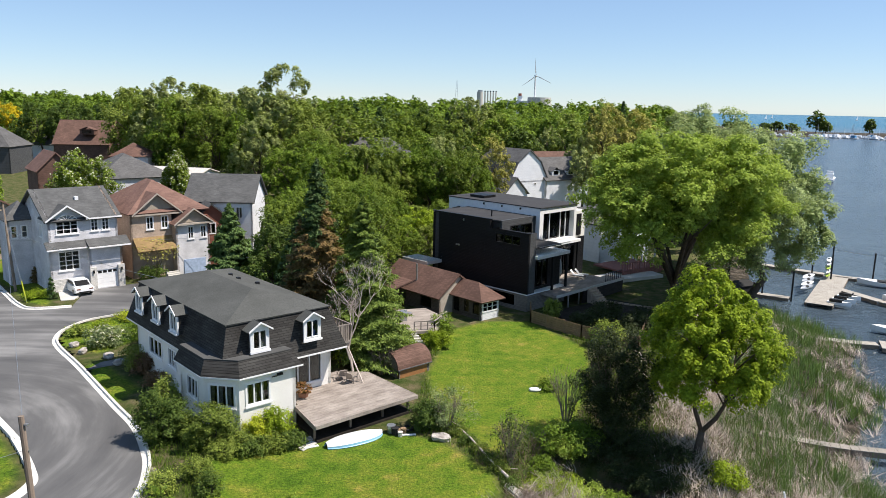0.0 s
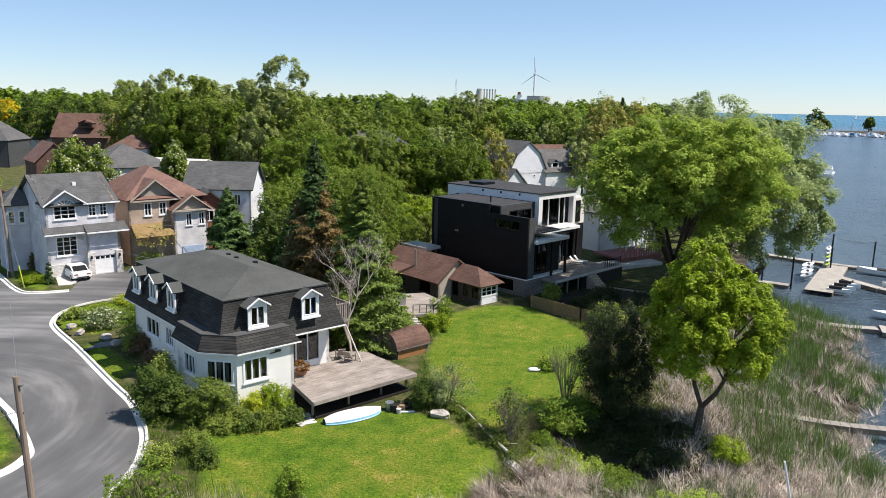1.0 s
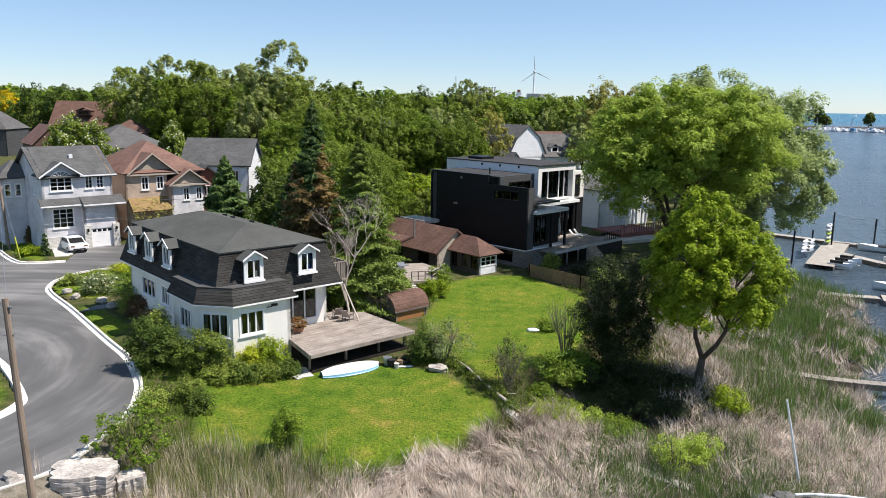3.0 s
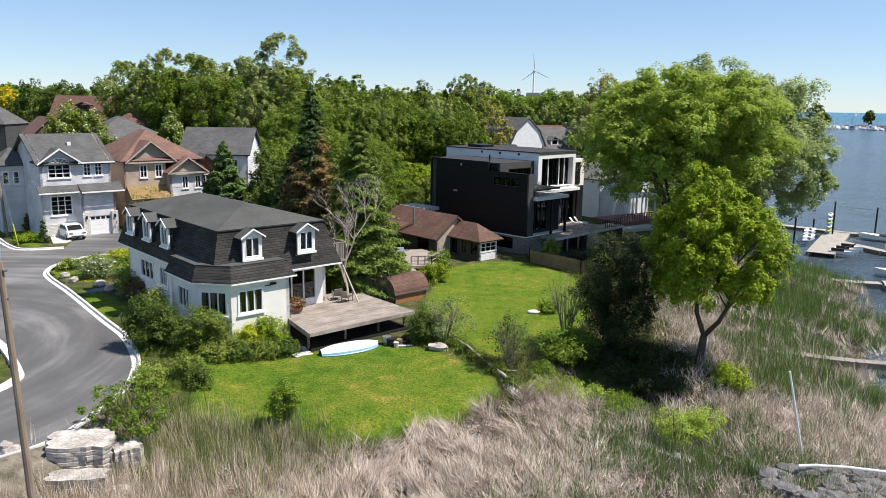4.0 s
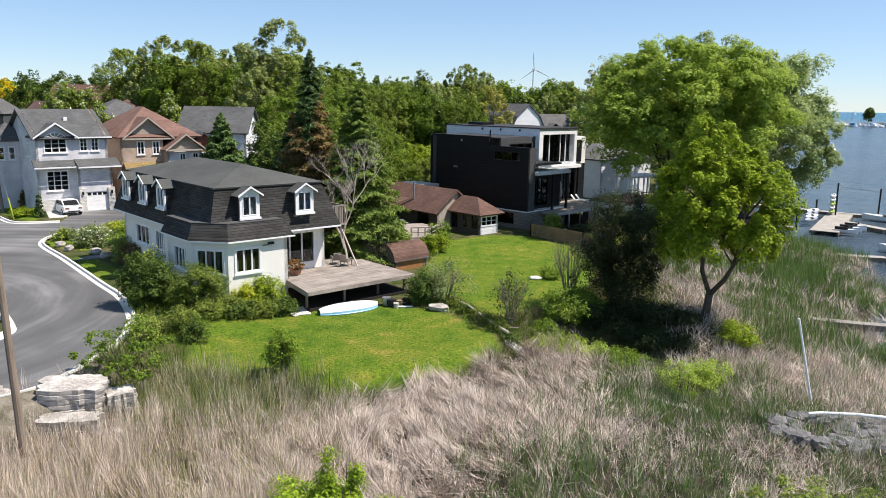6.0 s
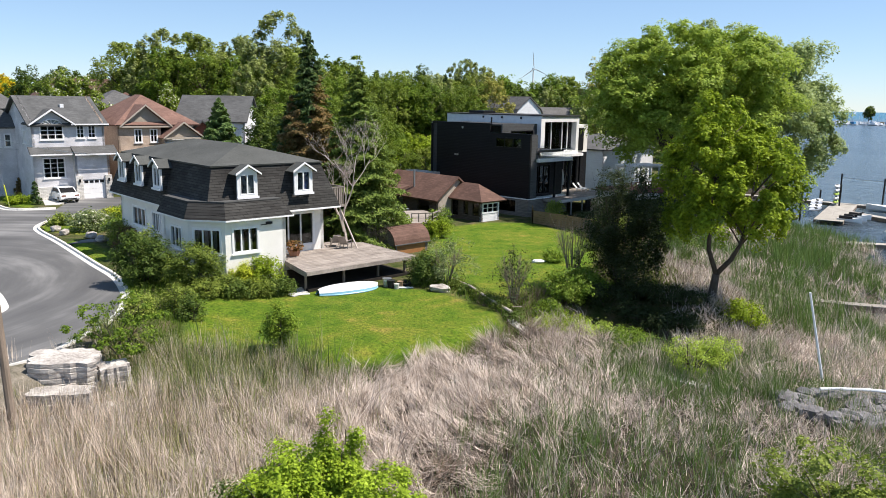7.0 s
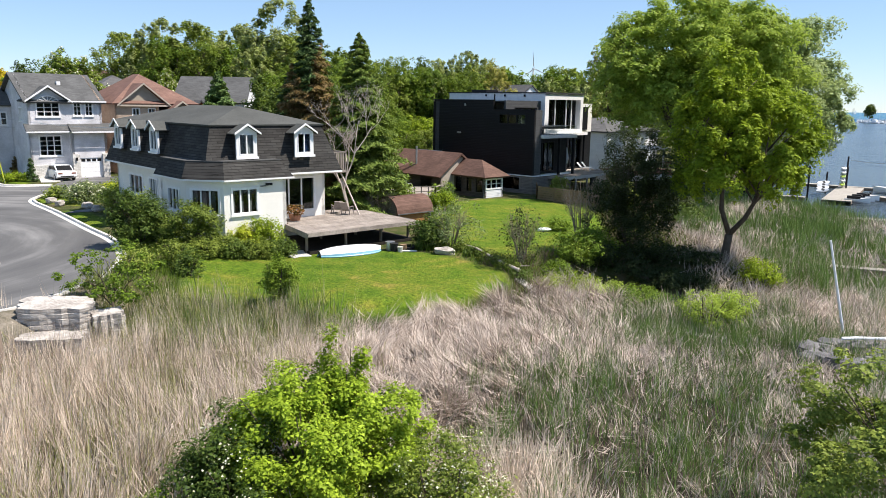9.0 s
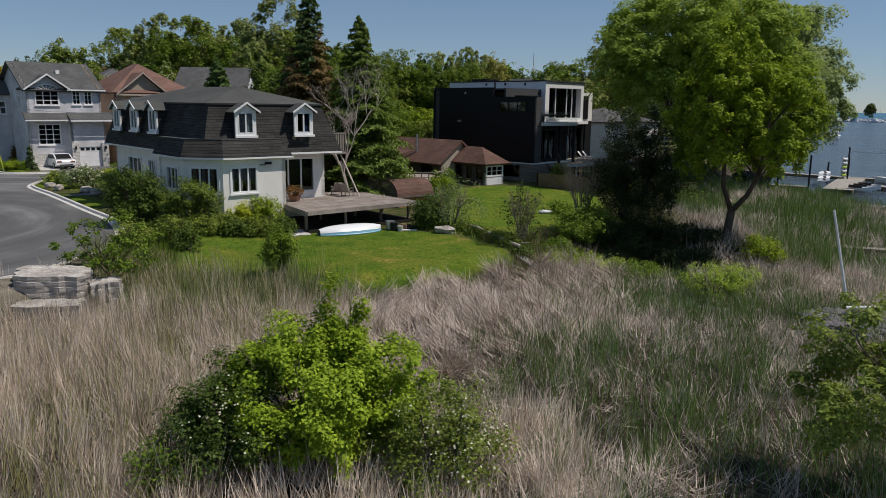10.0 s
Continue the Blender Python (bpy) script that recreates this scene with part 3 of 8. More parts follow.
road_line = smooth_line(ROAD[:13], 4) + ROAD[13:19] + smooth_line(ROAD[19:24], 4) + ROAD[24:27] + smooth_line(ROAD[27:34], 4) + ROAD[34:]
tagged(part("road", flat_fill(road_line, 0.3, 0.6), ASPHALT), "grey asphalt road with a curve and worn pale tracks", "road", kind="structure")


def kerb(line, side, label):
    """A kerb with a gutter strip along the road's edge; side +1: kerb to the left of the line."""
    pts = [Vector(p) for p in line]
    prof = [(-0.32, 0.30), (-0.32, 0.612), (0.0, 0.618), (0.03, 0.76), (0.2, 0.775), (0.24, 0.3)]
    rings = []
    for i, p in enumerate(pts):
        d = (pts[min(i + 1, len(pts) - 1)] - pts[max(i - 1, 0)]).normalized()
        n = Vector((-d.y, d.x)) * side
        rings.append([(p.x + n.x * a, p.y + n.y * a, z) for a, z in prof])
    g = Geo()
    k = len(prof)
    vs = [q for r in rings for q in r]
    fs = [(i * k + j, i * k + (j + 1) % k, (i + 1) * k + (j + 1) % k, (i + 1) * k + j) for i in range(len(pts) - 1) for j in range(k)]
    fs += [tuple(range(k)), tuple(range(len(vs) - k, len(vs)))]
    g.add(vs, fs)
    return tagged(part("kerb", g, KERB_MAT), label, "kerb", kind="structure")


kerb(smooth_line([(-23, 29.2), *ROAD[:13]], 5), -1, "pale concrete kerb and gutter round the bend")
kerb(smooth_line(ROAD[19:25], 5), -1, "pale concrete kerb and gutter before the brick house")
kerb(smooth_line(ROAD[27:36], 5), -1, "pale concrete kerb and gutter round the grass island")


def verge(line, side, label):
    """A gravelly bank that falls away outside the kerb."""
    pts = [Vector(p) for p in line]
    prof = [(0.245, 0.1), (0.245, 0.7), (0.8, 0.62), (1.5, 0.1), (2.2, -0.6), (2.2, -1.0)]
    vs, k = [], len(prof)
    for i, p in enumerate(pts):
        d = (pts[min(i + 1, len(pts) - 1)] - pts[max(i - 1, 0)]).normalized()
        n = Vector((-d.y, d.x)) * side
        vs += [(p.x + n.x * a, p.y + n.y * a, z + 0.05 * math.sin(i * 1.7 + a * 3)) for a, z in prof]
    fs = [(i * k + j, i * k + j + 1, (i + 1) * k + j + 1, (i + 1) * k + j) for i in range(len(pts) - 1) for j in range(k - 1)]
    return tagged(part("verge", Geo().add(vs, fs), mat("gravel_bank", (0.27, 0.235, 0.19), (0.1, 0.09, 0.06), 0.95, 1.6, 12, relief=1.0, vary=0.5)), label, "bank", kind="structure")


verge(smooth_line([(-23, 29.2), *ROAD[:4]], 5), -1, "gravelly bank outside the kerb at the road's end")

# ---- plants ----
def leaf_cards(centres, normals, size, rng, long=1.6, jitter=0.42):
    """Folded leaves: one four-cornered face each."""
    n = len(centres)
    nor = normals + rng.normal(0, jitter, (n, 3))
    nor /= np.linalg.norm(nor, axis=1, keepdims=True) + 1e-9
    a = np.cross(nor, rng.normal(0, 1, (n, 3)))
    a /= np.linalg.norm(a, axis=1, keepdims=True) + 1e-9
    b = np.cross(nor, a)
    s = (size * rng.uniform(0.6, 1.4, (n, 1)))
    fold = nor * s * 0.25
    v = np.stack([centres - a * s * long * 0.5, centres - b * s * 0.5 + fold, centres + a * s * long * 0.5, centres + b * s * 0.5 + fold], 1)
    return v.reshape(-1, 3)


def leaf_tips(centres, normals, size, rng, long=1.5, jitter=0.42):
    """Small leaves seen from further off: one pointed three-cornered face each."""
    v = leaf_cards(centres, normals, size, rng, long, jitter).reshape(-1, 4, 3)
    return v[:, (1, 2, 3)].reshape(-1, 3)


def leaf_mesh(name, verts, material, k=4):
    me = bpy.data.meshes.new(name)
    n = len(verts) // k
    me.vertices.add(len(verts))
    me.vertices.foreach_set("co", np.asarray(verts, np.float32).ravel())
    me.loops.add(n * k)
    me.loops.foreach_set("vertex_index", np.arange(n * k, dtype=np.int32))
    me.polygons.add(n)
    me.polygons.foreach_set("loop_start", np.arange(0, n * k, k, dtype=np.int32))
    me.materials.append(material)
    me.update(calc_edges=True)
    return me


def crown_points(centre, radii, n, rng, lobes=22, lobe=0.36, low=-0.75, hollow=0.75, flat=0.9, twigs=11):
    """Points on the skins of small tufts that sit on lobes that fill an uneven crown, with normals."""
    c, r = np.array(centre), np.array(radii)
    # lobes spread evenly round the crown, most of them near its skin
    i = np.arange(lobes) + rng.uniform(0.2, 0.8, lobes)
    dz = np.clip(1 - (1 - low) * i / lobes, -1, 1)
    da = i * 2.39996 + rng.normal(0, 0.25, lobes)
    ds = np.sqrt(1 - dz * dz)
    d = np.stack([ds * np.cos(da), ds * np.sin(da), dz], 1)
    lc = d * np.where(rng.random(lobes) < 0.74, rng.uniform(0.68, 0.92, lobes), rng.uniform(0.25, 0.6, lobes))[:, None]
    lr = lobe * rng.uniform(0.55, 1.25, len(d))
    # tufts on every lobe
    m = len(d) * twigs
    k = np.repeat(np.arange(len(d)), twigs)
    q = rng.normal(0, 1, (m, 3))
    q[:, 2] = np.abs(q[:, 2]) * np.where(rng.random(m) < 0.78, 1, -1)
    q /= np.linalg.norm(q, axis=1, keepdims=True)
    tc = lc[k] + q * (lr[k] * rng.uniform(0.55, 1.08, m))[:, None]
    tr = lr[k] * rng.uniform(0.2, 0.4, m)
    j = rng.integers(0, m, n)
    e = rng.normal(0, 1, (n, 3))
    e[:, 2] = np.abs(e[:, 2]) * np.where(rng.random(n) < 0.8, 1, -1)
    e /= np.linalg.norm(e, axis=1, keepdims=True)
    p = tc[j] + e * (tr[j] * (hollow + (1.1 - hollow) * rng.random(n)))[:, None]
    p += rng.normal(0, 0.012, p.shape)
    nor = e * 0.8 + q[j] * 0.6 + np.array([0, 0, flat])
    return c + p * r, nor


def limbs(base, height, crown_c, crown_r, rng, r0, count=7, fork=0.35, lean=(0, 0), sides=7):
    """A tapered trunk that forks into limbs that reach into the crown."""
    g = Geo()
    b = Vector(base)
    top = Vector((b.x + lean[0], b.y + lean[1], b.z + height * fork))
    mid = (b + top) / 2 + Vector((rng.normal(0, 0.03), rng.normal(0, 0.03), 0)) * height
    g.tube([b - Vector((0, 0, 0.3)), b + Vector((0, 0, 0.25)), mid, top], [r0 * 1.45, r0 * 1.1, r0 * 0.9, r0 * 0.8], sides)
    for i in range(count):
        a = i * math.tau / count + rng.uniform(-0.4, 0.4)
        u = rng.uniform(0.35, 0.8)
        end = Vector((crown_c[0] + math.cos(a) * crown_r[0] * u, crown_c[1] + math.sin(a) * crown_r[1] * u, crown_c[2] + crown_r[2] * rng.uniform(-0.2, 0.65)))
        st = b.lerp(top, rng.uniform(0.75, 1.0))
        m = st.lerp(end, 0.5) + Vector((0, 0, (end - st).length * 0.1))
        g.tube([st, m, end], [r0 * 0.5, r0 * 0.3, r0 * 0.08], 5)
        for j in range(3):
            e2 = m.lerp(end, 0.3) + Vector((rng.normal(0, 0.2) * crown_r[0], rng.normal(0, 0.2) * crown_r[1], rng.uniform(0.1, 0.4) * crown_r[2]))
            g.tube([m, m.lerp(e2, 0.55), e2], [r0 * 0.22, r0 * 0.14, r0 * 0.04], 4)
    return g


def forked_stem(height, r0, rng):
    """A short trunk that parts into an upright stem and one that leans out, each with a few branches."""
    g = Geo()
    f = Vector((0.1, 0, height * 0.15))
    g.tube([(-0.15, 0, -0.3), (-0.08, 0, 0.3), (0.02, 0, height * 0.08), f], [r0 * 1.4, r0 * 1.15, r0, r0 * 0.95], 9)
    up = [f, Vector((-0.45, 0.1, height * 0.27)), Vector((-0.5, 0.3, height * 0.5)), Vector((-0.2, 0.2, height * 0.85))]
    out = [f, Vector((0.9, -0.2, height * 0.23)), Vector((1.45, -0.4, height * 0.33)), Vector((1.9, -0.5, height * 0.72))]
    for run, k in ((up, 0.68), (out, 0.72)):
        g.tube(run, [r0 * k, r0 * k * 0.85, r0 * k * 0.6, r0 * 0.08], 7)
        for i in range(9):
            s = run[1].lerp(run[2], rng.uniform(0.5, 1.0)) if i < 4 else run[2].lerp(run[3], rng.uniform(0, 0.7))
            a = i * 2.4 + rng.uniform(-0.4, 0.4)
            n = s + Vector((math.cos(a) * 2.3, math.sin(a) * 2.3, rng.uniform(1.2, 2.8)))
            g.tube([s, s.lerp(n, 0.5) + Vector((0, 0, 0.15)), n], [r0 * 0.26, r0 * 0.17, r0 * 0.05], 5)
    return g


def broadleaf(name, label, at, height, radius, material, n, size, seed, low=0.25, lobes=24, lobe=0.36, trunk=0.3, category="tree", group="", lean=(0, 0), fork=0.35, stretch_y=1.0, bark=None, hollow=0.75, tips=False, jitter=0.42, long=1.5, twigs=11, limbs_n=7, forked=False):
    rng = np.random.default_rng(seed)
    t = thing(name, label, category, Matrix.Translation(at), group)
    cz = height * (low + 1) / 2
    rz = height * (1 - low) / 2
    c, r = (lean[0], lean[1], cz), (radius, radius * stretch_y, rz)
    part("trunk", forked_stem(height, trunk, rng) if forked else limbs((0, 0, 0), height, c, r, rng, trunk, count=limbs_n, fork=fork, lean=lean), bark or BARK, t, smooth=True)
    p, nor = crown_points(c, r, n, rng, lobes, lobe, hollow=hollow, twigs=twigs)
    cr = new("crown", leaf_mesh("crown", leaf_tips(p, nor, size, rng, long, jitter), material, 3) if tips else leaf_mesh("crown", leaf_cards(p, nor, size, rng), material))
    cr.parent = t
    return t


def conifer(name, label, at, height, radius, material, seed, n=7000, size=0.22, trunk=0.2, top=0.02, droop=0.25, gap=0.0, group="", lower=None):
    """Whorls of drooping boughs round a straight stem."""
    rng = np.random.default_rng(seed)
    t = thing(name, label, "conifer", Matrix.Translation(at), group)
    g = Geo().tube([(0, 0, -0.2), (0, 0, height * 0.5), (0, 0, height * 0.985)], [trunk, trunk * 0.6, 0.03], 7)
    boughs = int(height * 7.5)
    cs, ns = [], []
    for i in range(boughs):
        k = (i + rng.random()) / boughs
        z = height * (0.08 + 0.9 * k)
        ln = radius * ((1 - k) ** 0.85) * rng.uniform(0.72, 1.08) + 0.14
        if rng.random() < gap:
            continue
        a = i * 2.39996 + rng.normal(0, 0.3)
        d = np.array([math.cos(a), math.sin(a), 0])
        m = max(8, int(n / boughs * (ln / radius) * 2.0))
        s = rng.random(m) ** 0.75
        side = rng.normal(0, 0.2, m) * ln * (0.45 + 0.55 * s)
        p = d * (s * ln)[:, None] + np.cross(d, [0, 0, 1]) * side[:, None]
        p[:, 2] = z + 0.16 * ln * s - droop * ln * (s ** 2 * 1.5 - 0.5 * s ** 4) - np.abs(rng.normal(0, 0.13, m)) - 0.35 * np.abs(side)
        cs.append(p)
        ns.append(np.tile([0, 0, 0.9], (m, 1)) + d * 0.6)
        if ln > 0.5:
            g.tube([(0, 0, z), tuple(d * ln * 0.85 + np.array([0, 0, z + 0.21 * ln - droop * ln * 1.4]))], [trunk * 0.22, 0.015], 4)
    part("trunk", g, BARK, t)
    pc, pn = np.concatenate(cs), np.concatenate(ns)
    if lower is not None:
        old = pc[:, 2] < height * (0.66 + 0.12 * np.sin(pc[:, 0] * 2 + pc[:, 1]))
        cr = new("old_needles", leaf_mesh("old_needles", leaf_cards(pc[old], pn[old], size * 0.55, rng, 3.6, 0.5), lower))
        cr.parent = t
        pc, pn = pc[~old], pn[~old]
    cr = new("needles", leaf_mesh("needles", leaf_cards(pc, pn, size * 0.55, rng, 3.6, 0.5), material))
    cr.parent = t
    return t


def shrub(name, label, at, radius, height, material, n, size, seed, stems=6, category="shrub", group="", stretch_y=1.0, lobes=14, lobe=0.45, stem_mat=None, flowers=None, fl_n=0, fl_size=0.06):
    rng = np.random.default_rng(seed)
    t = thing(name, label, category, Matrix.Translation(at), group)
    c, r = (0, 0, height * 0.46), (radius, radius * stretch_y, height * 0.56)
    g = Geo()
    for i in range(stems):
        a = rng.uniform(0, math.tau)
        u = rng.uniform(0.3, 0.9)
        mid = Vector((radius * 0.3 * math.cos(a), radius * 0.3 * math.sin(a), height * 0.4))
        end = Vector((radius * u * math.cos(a), radius * u * math.sin(a), height * rng.uniform(0.6, 0.95)))
        fine = 0.45 if stems > 20 else 1.0
        g.tube([(0.1 * math.cos(a), 0.1 * math.sin(a), -0.15), mid, end], [0.05 * fine, 0.035 * fine, 0.012 * fine], 5)
        if stems > 20:
            for _ in range(4):
                p = mid.lerp(end, rng.uniform(0.1, 0.9))
                q = p + Vector((rng.normal(0, 0.16) * radius, rng.normal(0, 0.16) * radius, rng.uniform(0.08, 0.24) * height))
                g.tube([p, q], [0.011, 0.004], 3)
    part("branchwork", g, stem_mat or BARK, t)
    p, nor = crown_points(c, r, n, rng, int(lobes * 1.5), lobe, low=-0.98)
    p[:, 2] = np.abs(p[:, 2]) + 0.02
    ob = new("foliage", leaf_mesh("foliage", leaf_tips(np.repeat(p, 2, 0) + rng.normal(0, size * 0.8, (2 * len(p), 3)), np.repeat(nor, 2, 0), size * 0.95, rng), material, 3))
    ob.parent = t
    if flowers is not None:
        p, nor = crown_points(c, tuple(1.06 * k for k in r), fl_n, rng, lobes, lobe, low=-0.3)
        p[:, 2] = np.maximum(p[:, 2], 0.05)
        ob = new("blossom", leaf_mesh("blossom", leaf_cards(p, nor, fl_size, rng, 1.0), flowers))
        ob.parent = t
    return t


LEAF_LIME = leaf_mat("leaf_lime", (0.1, 0.16, 0.0102), (0.395, 0.51, 0.0382), glow=0.42)
LEAF_BRIGHT = leaf_mat("leaf_bright", (0.13, 0.21, 0.015), (0.5, 0.66, 0.06), glow=0.4)
LEAF_MAPLE = leaf_mat("leaf_maple", (0.0638, 0.112, 0.0135), (0.247, 0.323, 0.045))
LEAF_OAK = leaf_mat("leaf_oak", (0.21, 0.3, 0.045), (0.565, 0.7, 0.125), glow=0.48, through_tint=(0.34, 0.42, 0.06))
LEAF_WILLOW = leaf_mat("leaf_willow", (0.209, 0.275, 0.104), (0.494, 0.589, 0.247), glow=0.45, through_tint=(0.36, 0.42, 0.14))
LEAF_WOOD = leaf_mat("leaf_wood", (0.06, 0.116, 0.012), (0.24, 0.345, 0.039))
LEAF_WOOD2 = leaf_mat("leaf_wood_pale", (0.112, 0.164, 0.0264), (0.344, 0.408, 0.08))
LEAF_PALE = leaf_mat("leaf_airy", (0.156, 0.196, 0.0623), (0.456, 0.503, 0.185), glow=0.4)
LEAF_DEEP = leaf_mat("leaf_deep", (0.0315, 0.0648, 0.0126), (0.144, 0.203, 0.0405), glow=0.25)
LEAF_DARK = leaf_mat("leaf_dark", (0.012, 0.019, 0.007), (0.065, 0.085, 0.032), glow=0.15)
LEAF_YELLOW = leaf_mat("leaf_yellow", (0.26, 0.32, 0.02), (0.54, 0.58, 0.045))
LEAF_GOLD = leaf_mat("leaf_gold", (0.5, 0.36, 0.01), (0.8, 0.62, 0.03))
LEAF_BRONZE = leaf_mat("leaf_bronze", (0.12, 0.07, 0.045), (0.3, 0.17, 0.1))
LEAF_OLIVE = leaf_mat("leaf_olive", (0.07, 0.11, 0.018), (0.27, 0.33, 0.06))
LEAF_GREY = leaf_mat("leaf_grey_green", (0.097, 0.145, 0.0562), (0.362, 0.412, 0.198))
NEEDLE = leaf_mat("needle_green", (0.03, 0.064, 0.022), (0.105, 0.17, 0.053), glow=0.12)
NEEDLE_BROWN = leaf_mat("needle_brown", (0.085, 0.075, 0.025), (0.3, 0.19, 0.08), glow=0.15)
NEEDLE_LIGHT = leaf_mat("needle_light", (0.06, 0.105, 0.02), (0.22, 0.3, 0.06), glow=0.2)
NEEDLE_MID = leaf_mat("needle_mid", (0.05, 0.095, 0.03), (0.16, 0.25, 0.075), glow=0.15)
LEAF_AMBER = leaf_mat("leaf_amber", (0.21, 0.2, 0.045), (0.5, 0.46, 0.12))
BLOSSOM = leaf_mat("blossom_white", (0.45, 0.46, 0.3), (0.74, 0.73, 0.56), glow=0.2, gain=1.0)
REED_TAN = leaf_mat("reed_straw", (0.34, 0.27, 0.205), (0.96, 0.83, 0.7), glow=0.22, through_tint=(0.4, 0.32, 0.25), gain=1.0, rough=0.65, patch=0.5, size=1.1)
REED_PALE = leaf_mat("reed_bleached", (0.3, 0.235, 0.19), (0.9, 0.79, 0.69), glow=0.13, through_tint=(0.4, 0.32, 0.25), gain=1.0, rough=0.65, patch=0.5, size=1.1)
REED_BROWN = leaf_mat("reed_brown", (0.06, 0.044, 0.03), (0.3, 0.23, 0.17), glow=0.15, through_tint=(0.2, 0.14, 0.1), gain=1.0, rough=0.65, patch=0.5, size=1.1)
REED_GREEN = leaf_mat("reed_green", (0.035, 0.085, 0.022), (0.19, 0.29, 0.09), glow=0.2, gain=1.0, rough=0.65, patch=0.5, size=1.1)
REED_MIXED = leaf_mat("reed_olive", (0.16, 0.19, 0.06), (0.45, 0.44, 0.2), glow=0.4, gain=1.0, rough=0.65, patch=0.6, size=1.1)
GRASS_BLADE = leaf_mat("grass_blade", (0.07, 0.13, 0.014), (0.18, 0.27, 0.035), glow=0.3)


def tuft(x, y):
    """Tussocks: 0 in the gaps, 1 on the crowns."""
    f = np.sin(2.1 * x + 1.3 * np.sin(1.2 * y)) * np.sin(1.8 * y + 1.4 * np.sin(x + 0.7)) + 0.35 * np.sin(5.3 * x + 2 * y) * np.sin(4.7 * y - 1.6 * x)
    return np.clip(0.5 + 0.55 * f, 0, 1)


def blades(name, label, xy, height, width, material, seed, lean=0.25, lodge=None, spread=0.35, bend=0.4, category="reeds", sag=0.0, clump=0.0, lift=0.0, bundle=0, tight=0.14):
    """Reed or grass blades on the ground, each a bent strip of two faces."""
    rng = np.random.default_rng(seed)
    if bundle:
        xy = np.repeat(xy[::bundle], bundle, 0)[:len(xy)] + rng.normal(0, tight, (len(xy), 2))
    tf = tuft(xy[:, 0], xy[:, 1])
    ok = rng.random(len(xy)) < 1 - clump * (1 - tf)
    knot = np.arange(len(xy)) // max(bundle, 1)
    xy, tf, knot = xy[ok], tf[ok], knot[ok]
    n = len(xy)
    z = ground_z(xy[:, 0], xy[:, 1]) - 0.05 + lift * rng.random(n) * (0.4 + 0.8 * tf)
    h = height * rng.uniform(1 - spread, 1 + spread, n) * (1 + clump * (tf - 0.5) * 0.8)
    a = rng.uniform(0, math.tau, n)
    d = np.stack([np.cos(a), np.sin(a)], 1) * rng.gamma(2.0, lean / 2.0, (n, 1))
    if bundle:
        a = rng.uniform(0, math.tau, knot.max() + 1)
        d = d * 0.3 + (np.stack([np.cos(a), np.sin(a)], 1) * rng.gamma(2.0, lean / 2.0, (len(a), 1)))[knot]
    if lodge is not None:
        d = d + lodge(xy)
    tilt = np.linalg.norm(d, axis=1, keepdims=True) + 1e-6
    up = 1 / np.sqrt(1 + tilt ** 2)
    ta = rng.uniform(0, math.tau, n)
    w = np.stack([np.cos(ta), np.sin(ta), np.zeros(n)], 1) * (width * rng.uniform(0.6, 1.4, (n, 1))) / 2
    base = np.concatenate([xy, z[:, None]], 1)
    mid = base + np.concatenate([d * up * 0.5, up * 0.55], 1) * h[:, None]
    tip = base + np.concatenate([d * up * (1 + bend * 0.3), up * (1 - bend * 0.25 - sag * tilt.clip(0, 1))], 1) * h[:, None]
    if bend == 0:
        v = np.stack([base - w, base + w, tip], 1).reshape(-1, 3)
        return tagged(new(name, leaf_mesh(name, v, material, 3)), label, category, kind="stuff")
    v = np.stack([base - w, base + w, mid + w * 0.85, mid - w * 0.85, tip], 1).reshape(-1, 3)
    i = np.arange(n)[:, None] * 5
    f = np.concatenate([i + [0, 1, 2, 3], i + [3, 2, 4]], 1).astype(np.int32)
    me = bpy.data.meshes.new(name)
    me.vertices.add(len(v))
    me.vertices.foreach_set("co", v.astype(np.float32).ravel())
    me.loops.add(f.size)
    me.loops.foreach_set("vertex_index", f.ravel())
    me.polygons.add(n * 2)
    me.polygons.foreach_set("loop_start", (np.arange(n, dtype=np.int32)[:, None] * 7 + [0, 4]).astype(np.int32).ravel())
    me.materials.append(material)
    me.update(calc_edges=True)
    return tagged(new(name, me), label, category, kind="stuff")


def scatter(x0, y0, x1, y1, n, seed, keep=None):
    rng = np.random.default_rng(seed)
    p = rng.uniform((x0, y0), (x1, y1), (n, 2))
    return p if keep is None else p[keep(p[:, 0], p[:, 1], rng)]

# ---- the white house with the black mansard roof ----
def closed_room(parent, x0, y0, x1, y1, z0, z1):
    """Added lining, dark in colour to stand for an unlit room, so that windows look into a room and not through the
    house.
    """
    part("dark_lining", Geo().box(x0, y0, z0, x1, y1, z1), ROOM_DARK, parent)


